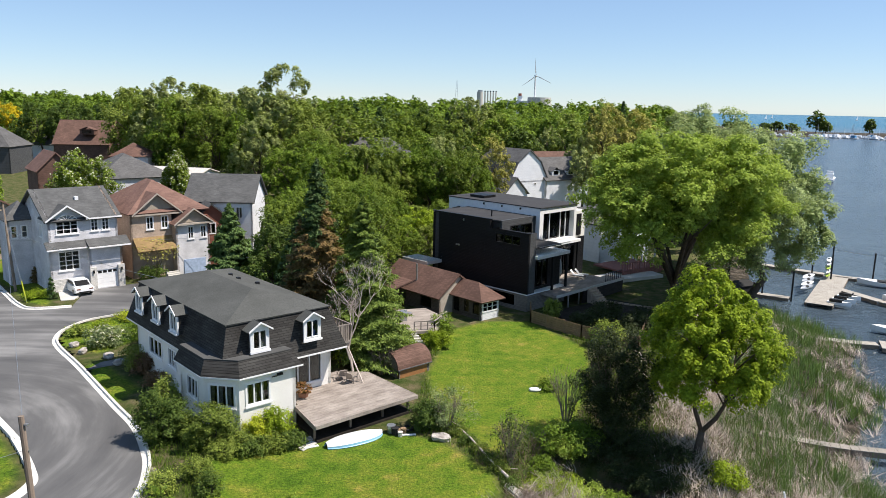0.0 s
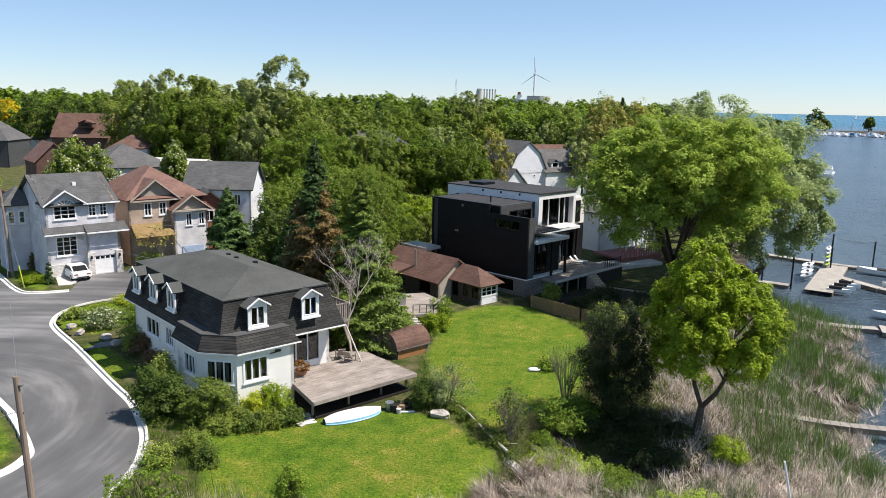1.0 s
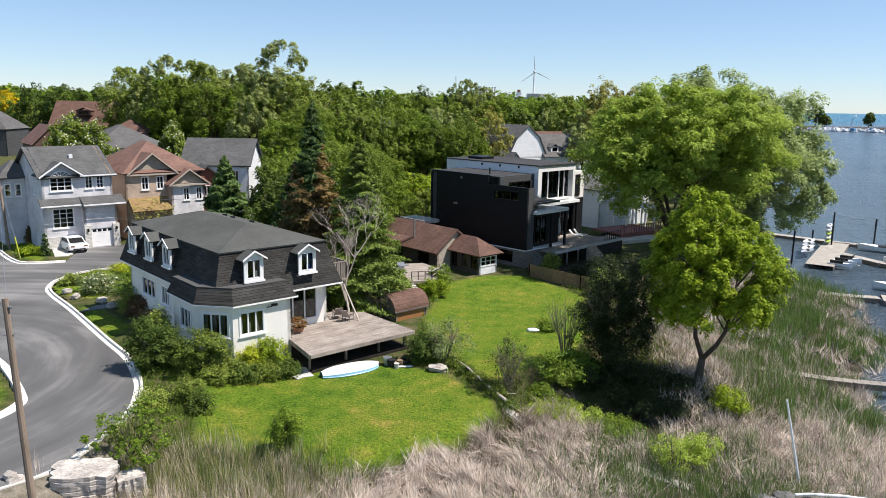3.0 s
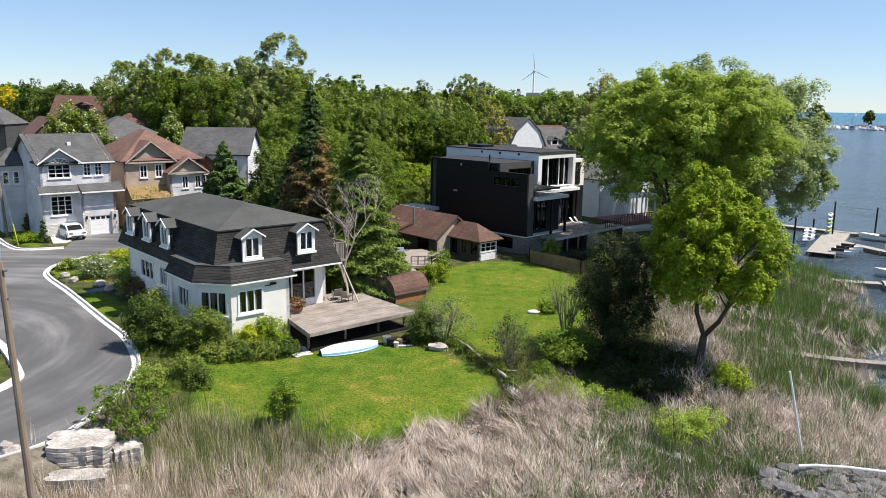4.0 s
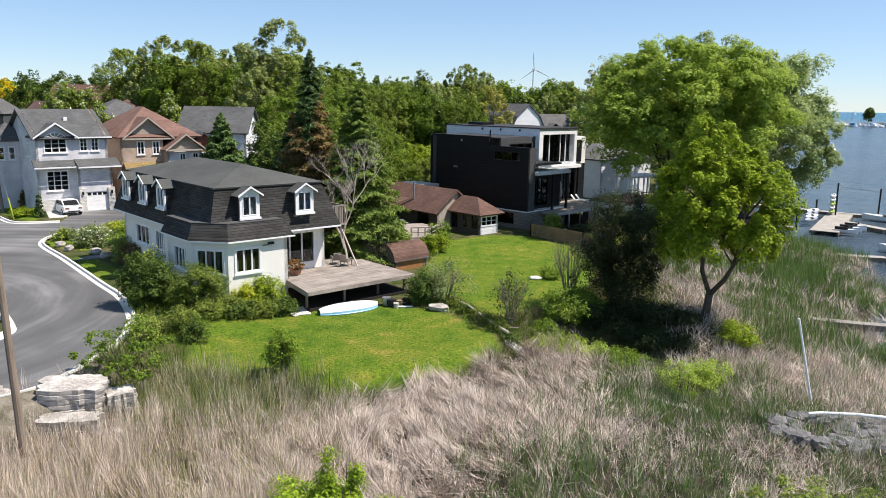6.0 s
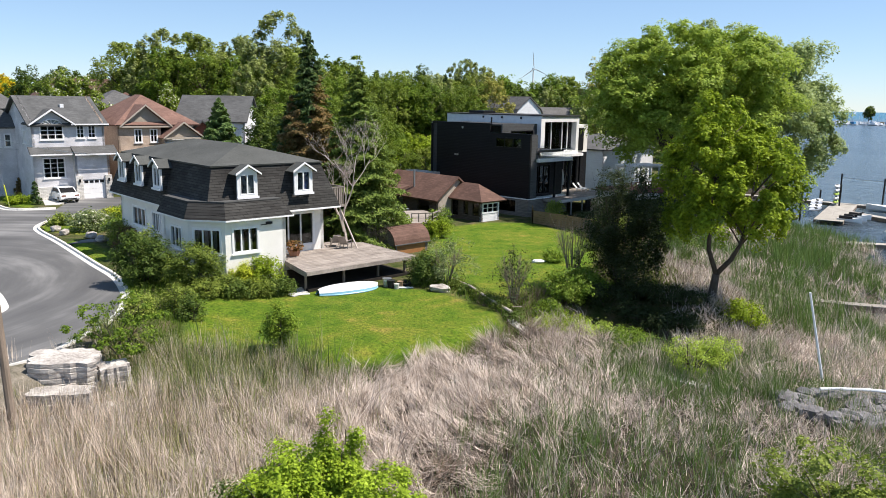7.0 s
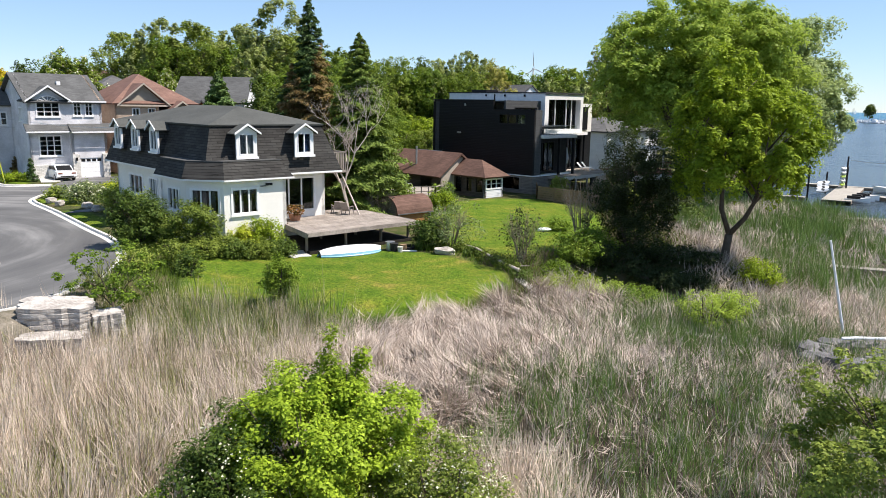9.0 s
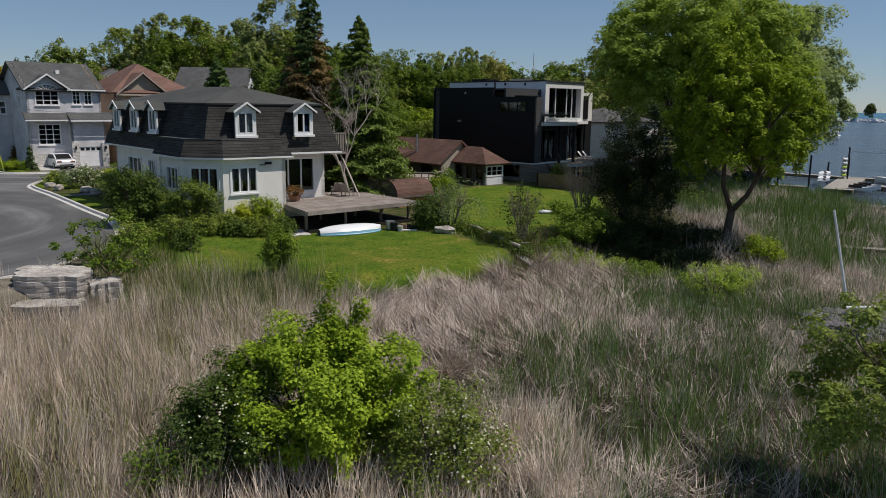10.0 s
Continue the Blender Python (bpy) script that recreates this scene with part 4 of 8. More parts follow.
def mansard_house():
    h = thing("mansard_house", "white stucco house with a black shingled mansard roof and white dormers", "house", pose(-14.9, 50.5, 0, 0, 0, 42.5))
    runs = [((0, -1.3), (4.4, -1.3), [(0.55, 2.45, 2.3, 4.0)]), ((4.4, -1.3), (4.4, 1.0), []), ((4.4, 1.0), (8.9, 1.0), [(0.55, 1.95, 3.6, 4.25)]),
            ((8.9, 1.0), (8.9, 16.6), []), ((8.9, 16.6), (-0.3, 16.6), []),
            ((-0.3, 16.6), (-0.3, 4.6), [(2.6, 2.5, 5.2, 3.9), (6.6, 2.5, 8.0, 3.9)]), ((-0.3, 4.6), (-1.6, 4.6), []), ((-1.6, 4.6), (-1.6, 0.6), [(1.2, 2.5, 2.9, 3.9)]),
            ((-1.6, 0.6), (0, -1.3), [(0.35, 2.45, 2.15, 4.0)])]
    for p0, p1, holes in runs:
        part("wall", Geo().wall(p0, p1, -0.4, 4.75, holes), WHITE_STUCCO, h)
        for k, ho in enumerate(holes):
            wide = ho[2] - ho[0]
            door = ho[1] < 2.0
            window(h, p0, p1, ho, cols=3 if wide > 1.3 else 2, trim=0.1, curtain=None if door else CURTAIN, sill=not door, name="patio_door" if door else "window")
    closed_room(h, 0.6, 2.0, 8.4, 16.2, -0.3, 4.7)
    eave = [(-0.9, -0.5), (9.4, -0.5), (9.4, 17.4), (-0.9, 17.4)]
    top = [(0, 0.3), (8.2, 0.3), (8.2, 16.3), (0, 16.3)]
    part("mansard_roof", Geo().loft([(x, y, 4.78) for x, y in eave], [(x, y, 7.95) for x, y in top]), MANSARD, h, "black shingled steep mansard slopes")
    part("fascia", Geo().prism([(x * 1.004 - 0.02, y * 1.004 - 0.02) for x, y in eave], 4.66, 4.776), WHITE_TRIM, h)
    part("top_roof", hip_roof(0, 0.3, 8.2, 16.3, 7.99, 1.15, 0.14, 0.1), TOP_ROOF, h, "low grey shingled hip roof")
    low = [(-1.95, 4.9), (-1.95, 0.42), (-0.12, -1.68), (4.78, -1.68), (4.6, 0.2), (0.0, 0.4), (-0.5, 4.9)]
    up = [(-1.5, 4.6), (-1.5, 0.68), (0.1, -1.1), (4.1, -1.1), (4.0, 0.2), (0, 0.4), (-0.5, 4.6)]
    part("skirt_roof", Geo().loft([(x, y, 4.66) for x, y in low], [(x, y, 5.72) for x, y in up]), MANSARD, h, "dark shingled skirt roof over the bay")
    part("skirt_cap", Geo().prism([(x * 1.03, y * 1.03) for x, y in up], 5.724, 5.78), ROOF_CAP, h)
    part("skirt_fascia", Geo().prism([(x * 1.01, y * 1.01) for x, y in low], 4.55, 4.655), WHITE_TRIM, h)

    def dormer(p0, p1, wide):
        """A dormer with its face on the line p0-p1."""
        d = tagged(new("dormer"), "white dormer with a small gable and a two-pane window")
        d.parent = h
        a, b = Vector(p0), Vector(p1)
        ln = (b - a).length
        z0, z1, rise = 5.85, 7.5, 0.46
        hole = (0.2, z0 + 0.25, ln - 0.2, z1 - 0.08)
        part("face", Geo().wall(p0, p1, z0, z1, [hole], 0.12), WHITE_TRIM, d)
        part("gable", gable_end(p0, p1, z1, rise, 0.12), WHITE_TRIM, d)
        ck = Geo()
        for s in (0.0, ln - 0.08):
            ck.prism(oblong(p0, p1, s, s + 0.08, 0.122, 1.5), z0, z1)
        part("cheek", ck, MANSARD, d)
        rf = Geo()
        e = 0.2
        m0, m1 = local(p0, p1, ln / 2, -0.22), local(p0, p1, ln / 2, 2.2)
        for s in (-e, ln + e):
            q0, q1 = local(p0, p1, s, -0.22), local(p0, p1, s, 1.9)
            zz = z1 - rise / (ln / 2) * e
            rf.slab([(*q0, zz), (*q1, zz), (*m1, z1 + rise), (*m0, z1 + rise)], -0.09)
        part("dormer_roof", rf, TOP_ROOF, d)
        tr = Geo()
        for s in (-e, ln + e):
            q0, q1 = local(p0, p1, s, -0.26), local(p0, p1, s, -0.2)
            zz = z1 - rise / (ln / 2) * e
            k0, k1 = local(p0, p1, ln / 2, -0.26), local(p0, p1, ln / 2, -0.2)
            tr.loft([(*q0, zz), (*k0, z1 + rise), (*k0, z1 + rise + 0.13), (*q0, zz + 0.13)], [(*q1, zz), (*k1, z1 + rise), (*k1, z1 + rise + 0.13), (*q1, zz + 0.13)])
        part("bargeboard", tr, WHITE_TRIM, d)
        w = Geo()
        s0, q0, s1, q1 = hole
        for x0, x1, y0, y1 in ((s0, s0 + 0.06, q0, q1), (s1 - 0.06, s1, q0, q1), (s0 + 0.06, s1 - 0.06, q0, q0 + 0.06), (s0 + 0.06, s1 - 0.06, q1 - 0.06, q1), ((s0 + s1) / 2 - 0.04, (s0 + s1) / 2 + 0.04, q0 + 0.06, q1 - 0.06)):
            w.prism(oblong(p0, p1, x0, x1, -0.02, 0.1), y0, y1)
        part("window_frame", w, WHITE_TRIM, d)
        pn = part("pane", Geo().prism(oblong(p0, p1, s0, s1, 0.06, 0.075), q0, q1), GLASS, d)
        pn.visible_shadow = False
        part("curtain", Geo().prism(oblong(p0, p1, (s0 + s1) / 2, s1, 0.16, 0.19), q0, q1), BLUE_CURTAIN if wide else CURTAIN, d)
        part("sill", Geo().prism(oblong(p0, p1, -0.06, ln + 0.06, -0.12, -0.004), z0 - 0.02, z0 + 0.12), WHITE_TRIM, d)

    dormer((1.3, -0.62), (2.75, -0.62), False)
    dormer((5.55, -0.62), (7.0, -0.62), True)
    for v in (7.9, 11.4, 14.9):
        dormer((-0.95, v), (-0.95, v - 1.45), False)
    # roof vents
    for x, y, z in ((5.6, 11.0, 8.75), (6.2, 7.5, 8.62), (5.4, 9.2, 8.8)):
        part("roof_vent", Geo().prism([(x - 0.18, y - 0.18), (x + 0.18, y - 0.18), (x + 0.18, y + 0.18), (x - 0.18, y + 0.18)], z - 0.35, z + 0.12, 0.25), BLACK_METAL, h)
    # side balcony
    b = tagged(new("balcony"), "grey wooden balcony with a slatted railing")
    b.parent = h
    part("floor", Geo().box(8.95, 0.9, 4.45, 10.75, 5.0, 4.6), DECK_WOOD, b)
    part("rail", Geo().box(10.66, 0.9, 5.9, 10.75, 5.0, 5.98).box(9.4, 0.9, 5.9, 10.655, 0.98, 5.98), DECK_WOOD, b)
    for i in range(20):
        y = 0.95 + i * 0.21
        part("slat", Geo().box(10.68, y, 4.604, 10.72, y + 0.1, 5.896), DECK_WOOD, b)
    for i in range(6):
        x = 9.45 + i * 0.2
        part("slat", Geo().box(x, 0.92, 4.604, x + 0.1, 0.96, 5.896), DECK_WOOD, b)
    part("post", Geo().tube([(10.9, -0.6, 1.3), (10.5, 1.3, 4.45)], 0.06, 8), DEAD_BARK, b, "leaning pale post")
    part("wall_lamp", Geo().box(2.9, -1.5, 4.15, 3.3, -1.31, 4.3).box(2.5, -1.42, 4.1, 2.9, -1.36, 4.16), BLACK_METAL, h)
    return h


mansard_house()


# ---- the street of brick houses ----
def brick_house():
    h = thing("brick_house", "pale brick house with grey roof, arched window and garage", "house", pose(-40.2, 90.0, 0, 0, 0, 43.4))
    fx = -7.4
    lower = [((fx, 0.4), (-3.3, 0.4), [(1.0, 3.2, 3.2, 5.35)], PALE_BRICK), ((-3.3, -0.3), (0.5, -0.3), [(0.75, 0.72, 3.1, 2.85)], PALE_BRICK), ((-3.3, 0.4), (-3.3, -0.3), [], PALE_BRICK), ((0.5, -0.3), (0.5, 11), [], TAN_BRICK), ((0.5, 11), (fx, 11), [], PALE_BRICK), ((fx, 11), (fx, 0.4), [], PALE_BRICK)]
    for p0, p1, holes, m in lower:
        part("wall", Geo().wall(p0, p1, 0.3, 5.9, holes), m, h)
    upper = [((fx, 0.2), (0.3, 0.2), [(0.9, 7.5, 3.2, 8.95), (4.7, 7.6, 5.45, 9.05), (5.95, 7.6, 6.7, 9.05)]), ((0.3, 0.2), (0.3, 11), []), ((0.3, 11), (fx, 11), []), ((fx, 11), (fx, 0.2), [(7.5, 7.0, 8.6, 8.4)])]
    for p0, p1, holes in upper:
        part("wall", Geo().wall(p0, p1, 5.904, 9.3, holes), PALE_BRICK, h)
        for ho in holes:
            window(h, p0, p1, ho, cols=3 if ho[2] - ho[0] > 1 else 2, rows=3, curtain=CURTAIN if ho[2] - ho[0] > 1 else None)
    window(h, (fx, 0.4), (-3.3, 0.4), (1.0, 3.2, 3.2, 5.35), cols=3, rows=4, curtain=CURTAIN)
    part("floor_slab", Geo().box(fx + 0.3, 0.7, 5.7, 0.2, 10.7, 5.89), ROOM_DARK, h)
    # fan light over the big window
    fan = Geo()
    cx, cz, r = fx + 2.05, 9.02, 1.1
    ring = [(cx + r * math.cos(a), 0.08, cz + 0.62 * r * math.sin(a)) for a in np.linspace(0, math.pi, 13)]
    part("fan_pane", Geo().loft(ring, [(x, 0.2, z) for x, y, z in ring]), GLASS, h, "arched fan light")
    for k in range(7):
        a = math.pi * k / 6
        fan.tube([(cx + 0.25 * math.cos(a), 0.06, cz + 0.2 * math.sin(a)), (cx + r * math.cos(a), 0.06, cz + 0.62 * r * math.sin(a))], 0.055, 4)
    fan.tube([(x, 0.06, z) for x, y, z in ring], 0.07, 5)
    part("fan_bars", fan, WHITE_TRIM, h)
    # garage door of four panels
    d = tagged(new("garage_door"), "white panelled garage door")
    d.parent = h
    for k in range(4):
        part("door_panel", Geo().box(-2.55, -0.22, 0.72 + k * 0.53, -0.2, -0.15, 1.24 + k * 0.53), WHITE_TRIM, d)
    for k in range(4):
        part("door_light", Geo().box(-2.4 + k * 0.58, -0.24, 2.45, -1.98 + k * 0.58, -0.222, 2.75), BLACK_METAL, d)
    for x0, x1 in ((-3.35, -2.62), (-0.12, 0.62)):
        part("stone_pier", Geo().box(x0, -0.55, 0.5, x1, -0.304, 3.3), STONE, h)
        part("coach_lamp", Geo().box((x0 + x1) / 2 - 0.09, -0.7, 2.6, (x0 + x1) / 2 + 0.09, -0.552, 2.95), BLACK_METAL, h)
    part("stone_base", Geo().box(fx - 0.05, 0.28, 0.4, -3.36, 0.398, 2.15), STONE, h)
    # porch roof
    pr = Geo()
    pr.slab([(fx - 0.5, -0.6, 5.95), (-3.4, -0.6, 5.95), (-3.4, 0.3, 6.7), (fx - 0.5, 0.3, 6.7)], 0.15)
    pr.slab([(-3.5, -1.15, 5.9), (1.3, -1.15, 5.9), (1.3, 0.3, 6.72), (-3.5, 0.3, 6.72)], 0.15)
    part("porch_roof", pr, GREY_SHINGLE, h)
    for q in ((fx - 0.5, -0.72, 5.75, -3.52, -0.6, 5.9), (-3.5, -1.27, 5.7, 1.3, -1.155, 5.86), (fx + 4.0, -0.42, 9.05, 0.7, -0.3, 9.2)):
        part("gutter", Geo().box(*q), WHITE_TRIM, h)
    part("roof", gable_roof(fx, 0.2, 0.3, 11, 9.3, 2.95, 0.45, "x"), GREY_SHINGLE, h)
    part("gable_wall", gable_end((fx, 11), (fx, 0.2), 9.3, 2.95), PALE_BRICK, h)
    part("gable_wall", gable_end((0.3, 0.2), (0.3, 11), 9.3, 2.95), TAN_BRICK, h)
    fg = Geo()
    c = fx + 2.05
    for s in (-1, 1):
        fg.slab([(c + s * 2.3, -0.35, 9.15), (c + s * 2.3, 3.2, 9.15), (c, 4.6, 10.75), (c, -0.35, 10.75)], 0.14)
    part("front_gable_roof", fg, GREY_SHINGLE, h)
    part("front_gable", gable_end((c - 2.1, 0.17), (c + 2.1, 0.17), 9.1, 1.5, 0.2), PALE_BRICK, h)
    tr = Geo()
    for s in (-1, 1):
        tr.loft([(c + s * 2.4, -0.45, 8.98), (c, -0.45, 10.65), (c, -0.45, 10.85), (c + s * 2.4, -0.45, 9.18)], [(c + s * 2.4, -0.36, 8.98), (c, -0.36, 10.65), (c, -0.36, 10.85), (c + s * 2.4, -0.36, 9.18)])
    part("bargeboard", tr, WHITE_TRIM, h)
    part("roof_vent", Geo().box(-3.4, 3.2, 10.9, -3.0, 3.6, 11.35), WHITE_TRIM, h)
    # side wing
    part("wing_wall", Geo().wall((fx - 2.6, 7.0), (fx - 0.01, 7.0), 0.3, 8.6, [(0.4, 6.4, 1.0, 7.8), (1.5, 6.4, 2.1, 7.8)]), PALE_BRICK, h)
    part("wing_wall", Geo().wall((fx - 2.6, 11), (fx - 2.6, 7.0), 0.3, 8.6), PALE_BRICK, h)
    part("wing_roof", hip_roof(fx - 2.6, 7.0, fx + 1, 11, 8.6, 2.0, 0.4), GREY_SHINGLE, h)
    for ho in ((0.4, 6.4, 1.0, 7.8), (1.5, 6.4, 2.1, 7.8)):
        window(h, (fx - 2.6, 7.0), (fx - 0.01, 7.0), ho, cols=1, rows=2)
    return h


BEIGE_STUCCO = mat("beige_stucco", (0.42, 0.36, 0.29), (0.34, 0.29, 0.23), 0.9, 1.2, 30)
BEIGE_TRIM = mat("beige_trim", (0.46, 0.4, 0.33), (0.36, 0.31, 0.26), 0.8, 1.5, 20)


def tan_house():
    h = thing("tan_brick_house", "tan brick house with a red shingled roof and two front gables", "house", pose(-40.2, 90.0, 0, 0, 0, 43.4))
    x0, x1, y0, y1 = 2.3, 12.0, 1.4, 13.0
    part("wall", Geo().wall((x0, y0), (7.5, y0), 0.3, 9.0, [(2.0, 6.9, 2.8, 8.4), (3.9, 6.9, 4.7, 8.4)]), TAN_BRICK, h)
    part("wall", Geo().wall((7.5, y0 - 1.2), (x1, y0 - 1.2), 0.3, 7.6, [(1.6, 5.4, 2.3, 6.9), (3.3, 5.4, 4.0, 6.9)]), PALE_BRICK, h)
    part("wall", Geo().wall((7.5, y0), (7.5, y0 - 1.2), 0.3, 7.6), TAN_BRICK, h)
    part("wall", Geo().wall((x1, y0 - 1.2), (x1, y1), 0.3, 8.2), RED_BRICK, h)
    part("wall", Geo().wall((x1, y1), (x0, y1), 0.3, 9.0), TAN_BRICK, h)
    part("wall", Geo().wall((x0, y1), (x0, y0), 0.3, 9.0), TAN_BRICK, h)
    for ho in ((2.0, 6.9, 2.8, 8.4), (3.9, 6.9, 4.7, 8.4)):
        window(h, (x0, y0), (7.5, y0), ho, cols=2, rows=2, curtain=CURTAIN)
    for ho in ((1.6, 5.4, 2.3, 6.9), (3.3, 5.4, 4.0, 6.9)):
        window(h, (7.5, y0 - 1.2), (x1, y0 - 1.2), ho, cols=2, rows=2)
    part("garage_door", Geo().box(8.4, y0 - 1.3, 0.5, 11.3, y0 - 1.204, 2.7), mat("pale_blue_paint", (0.4, 0.5, 0.68), rough=0.5, vary=0.05), h, "pale blue garage door")
    part("entry_roof", Geo().slab([(x0 + 0.2, y0 - 1.6, 4.4), (7.4, y0 - 1.6, 4.4), (7.4, y0, 5.9), (x0 + 0.2, y0, 5.9)], 0.15), mat("ochre_shingle", (0.3, 0.2, 0.09), rough=0.9), h)
    part("roof", hip_roof(x0, y0, x1, y1, 9.0, 3.6, 0.5), RED_SHINGLE, h)
    for c, hw, yf, z, r in ((5.6, 2.9, y0 - 0.35, 9.0, 2.4), (9.75, 2.35, y0 - 1.65, 7.6, 1.75)):
        g = Geo()
        for s in (-1, 1):
            g.slab([(c + s * (hw + 0.3), yf - 0.1, z - 0.2), (c + s * (hw + 0.3), yf + 4.5, z - 0.2), (c, yf + 5.5, z + r), (c, yf - 0.1, z + r)], 0.16)
        part("gable_roof", g, RED_SHINGLE, h)
        part("gable", gable_end((c - hw, yf + 0.35), (c + hw, yf + 0.35), z - 0.1, r - 0.1), BEIGE_STUCCO, h)
        t = Geo()
        for s in (-1, 1):
            t.loft([(c + s * (hw + 0.35), yf - 0.2, z - 0.38), (c, yf - 0.2, z + r - 0.18), (c, yf - 0.2, z + r + 0.02), (c + s * (hw + 0.35), yf - 0.2, z - 0.18)],
                   [(c + s * (hw + 0.35), yf - 0.11, z - 0.38), (c, yf - 0.11, z + r - 0.18), (c, yf - 0.11, z + r + 0.02), (c + s * (hw + 0.35), yf - 0.11, z - 0.18)])
        t.box(c - hw - 0.2, yf - 0.1, z - 0.35, c + hw + 0.2, yf + 0.3, z - 0.15)
        part("gable_trim", t, BEIGE_TRIM, h)
    st = Geo()
    for k in range(5):
        st.box(5.6, y0 - 3.6 + k * 0.3, 0.4, 7.2, y0 - 3.3 + k * 0.3, 0.9 + k * 0.18)
    part("steps", st, CONCRETE, h)
    return h


brick_house()
tan_house()


def plain_house(label, at, turn, w, d, z0, eave, rise, wall_m, roof_m, kind="gable_x", windows=(), dormers=(), over=0.4):
    """A house further off: walls with openings, roof, gables and windows. windows: (side, s0, z0, s1, z1)."""
    h = thing("house", label, "house", pose(at[0], at[1], 0, 0, 0, turn))
    c = [(-w / 2, -d / 2), (w / 2, -d / 2), (w / 2, d / 2), (-w / 2, d / 2)]
    for k in range(4):
        p0, p1 = c[k], c[(k + 1) % 4]
        holes = [tuple(q[1:]) for q in windows if q[0] == k]
        part("wall", Geo().wall(p0, p1, z0 - 0.6, eave, holes), wall_m, h)
        for ho in holes:
            window(h, p0, p1, ho, cols=2 if ho[2] - ho[0] > 0.7 else 1, sill=False)
    if kind == "hip":
        part("roof", hip_roof(-w / 2, -d / 2, w / 2, d / 2, eave, rise, over), roof_m, h)
    elif kind == "gambrel":
        prof = [(-w / 2 - 0.3, eave - 0.2), (-w * 0.3, eave + rise * 0.62), (0, eave + rise), (w * 0.3, eave + rise * 0.62), (w / 2 + 0.3, eave - 0.2)]
        g = Geo()
        for (xa, za), (xb, zb) in zip(prof, prof[1:]):
            g.slab([(xa, -d / 2 - 0.3, za), (xa, d / 2 + 0.3, za), (xb, d / 2 + 0.3, zb), (xb, -d / 2 - 0.3, zb)], 0.2)
        part("roof", g, roof_m, h)
        for y in (-d / 2, d / 2 - 0.2):
            part("gable", Geo().loft([(x * 0.97, y, z - 0.1) for x, z in prof], [(x * 0.97, y + 0.2, z - 0.1) for x, z in prof]), wall_m, h)
    else:
        al = kind[-1]
        part("roof", gable_roof(-w / 2, -d / 2, w / 2, d / 2, eave, rise, over, al), roof_m, h)
        ends = ((c[3], c[0]), (c[1], c[2])) if al == "x" else ((c[0], c[1]), (c[2], c[3]))
        for p0, p1 in ends:
            part("gable", gable_end(p0, p1, eave, rise - 0.12), wall_m, h)
    for x, y, z, ww in dormers:
        dm = tagged(new("dormer"), "small dormer")
        dm.parent = h
        part("face", Geo().box(x - ww / 2, y, z, x + ww / 2, y + 2.5, z + 1.3), wall_m, dm)
        part("dormer_roof", gable_roof(x - ww / 2, y, x + ww / 2, y + 2.6, z + 1.3, 0.7, 0.2, "y", 0.12), roof_m, dm)
        part("pane", Geo().box(x - ww * 0.32, y - 0.03, z + 0.3, x + ww * 0.32, y - 0.004, z + 1.15), GLASS, dm)
    return h


plain_house("grey-roofed pale house behind the tan house", (-32.2, 108.5), 3, 9.0, 9.0, 0.8, 9.5, 3.2, WHITE_SIDING, GREY_SHINGLE, "gable_x", [(0, 6.8, 7.0, 7.6, 8.5), (0, 5.4, 7.0, 6.2, 8.5)])
plain_house("front wing of the grey-roofed house, pink brick under a gable", (-33.2, 102.6), 30, 4.6, 5.0, 0.8, 7.6, 1.9, RED_BRICK, GREY_SHINGLE, "gable_y", [(0, 1.6, 5.4, 2.8, 6.8)])
plain_house("brown house with a red-brown roof and a white balcony dormer", (-98, 205), 5, 14, 12, 1, 11.0, 5.8, BROWN_SHINGLE, BROWN_SHINGLE, "gable_x", [(0, 4, 5, 5, 7), (0, 6, 5, 7, 7)], [(1.5, -5.6, 13.2, 3.6)])
plain_house("low house with a red-brown roof among trees", (-77, 145), 40, 6.5, 9, 1, 9.6, 3.2, BROWN_SHINGLE, RED_SHINGLE, "gable_y")
plain_house("bungalow with a dark grey hipped roof", (-136, 220), 5, 20, 14, 1, 8.5, 6.5, GREY_SIDING, DARK_ROOF, "hip", [(0, 5, 3, 6.5, 4.6)])
plain_house("house with a dark grey hipped roof behind the brick house", (-58.0, 134), 40, 12.5, 14, 1, 9.7, 3.7, PALE_BRICK, DARK_ROOF, "hip", [(0, 6, 4.6, 7.4, 6.2), (1, 3, 4.6, 4.6, 6.2)])
plain_house("low white-roofed shed among the trees", (-55.5, 154), -12, 13, 8, 1, 8.4, 1.0, WHITE_SIDING, CONCRETE, "gable_x")
plain_house("pale house with a grey roof among trees", (-66, 185), 10, 8, 8, 1, 7.0, 3.0, WHITE_SIDING, DARK_ROOF, "gable_y", [(0, 2, 4, 3, 5.5)])
plain_house("house with a red-brown hipped roof among trees", (-70.5, 168), 10, 8, 8, 1, 10.5, 2.8, PALE_BRICK, BROWN_SHINGLE, "hip", [(0, 3, 7.5, 4, 9)])
plain_house("far house with a grey roof", (-140, 270), 10, 16, 10, 1, 6.0, 4.0, WHITE_SIDING, DARK_ROOF, "hip")
plain_house("far white house with a grey roof", (-118, 245), -5, 12, 10, 1, 6.5, 4.0, WHITE_SIDING, DARK_ROOF, "gable_x")
plain_house("red-roofed house at the end of the street", (-66, 106), 44, 10, 12, 1, 6.5, 3.0, TAN_BRICK, RED_SHINGLE, "gable_y")
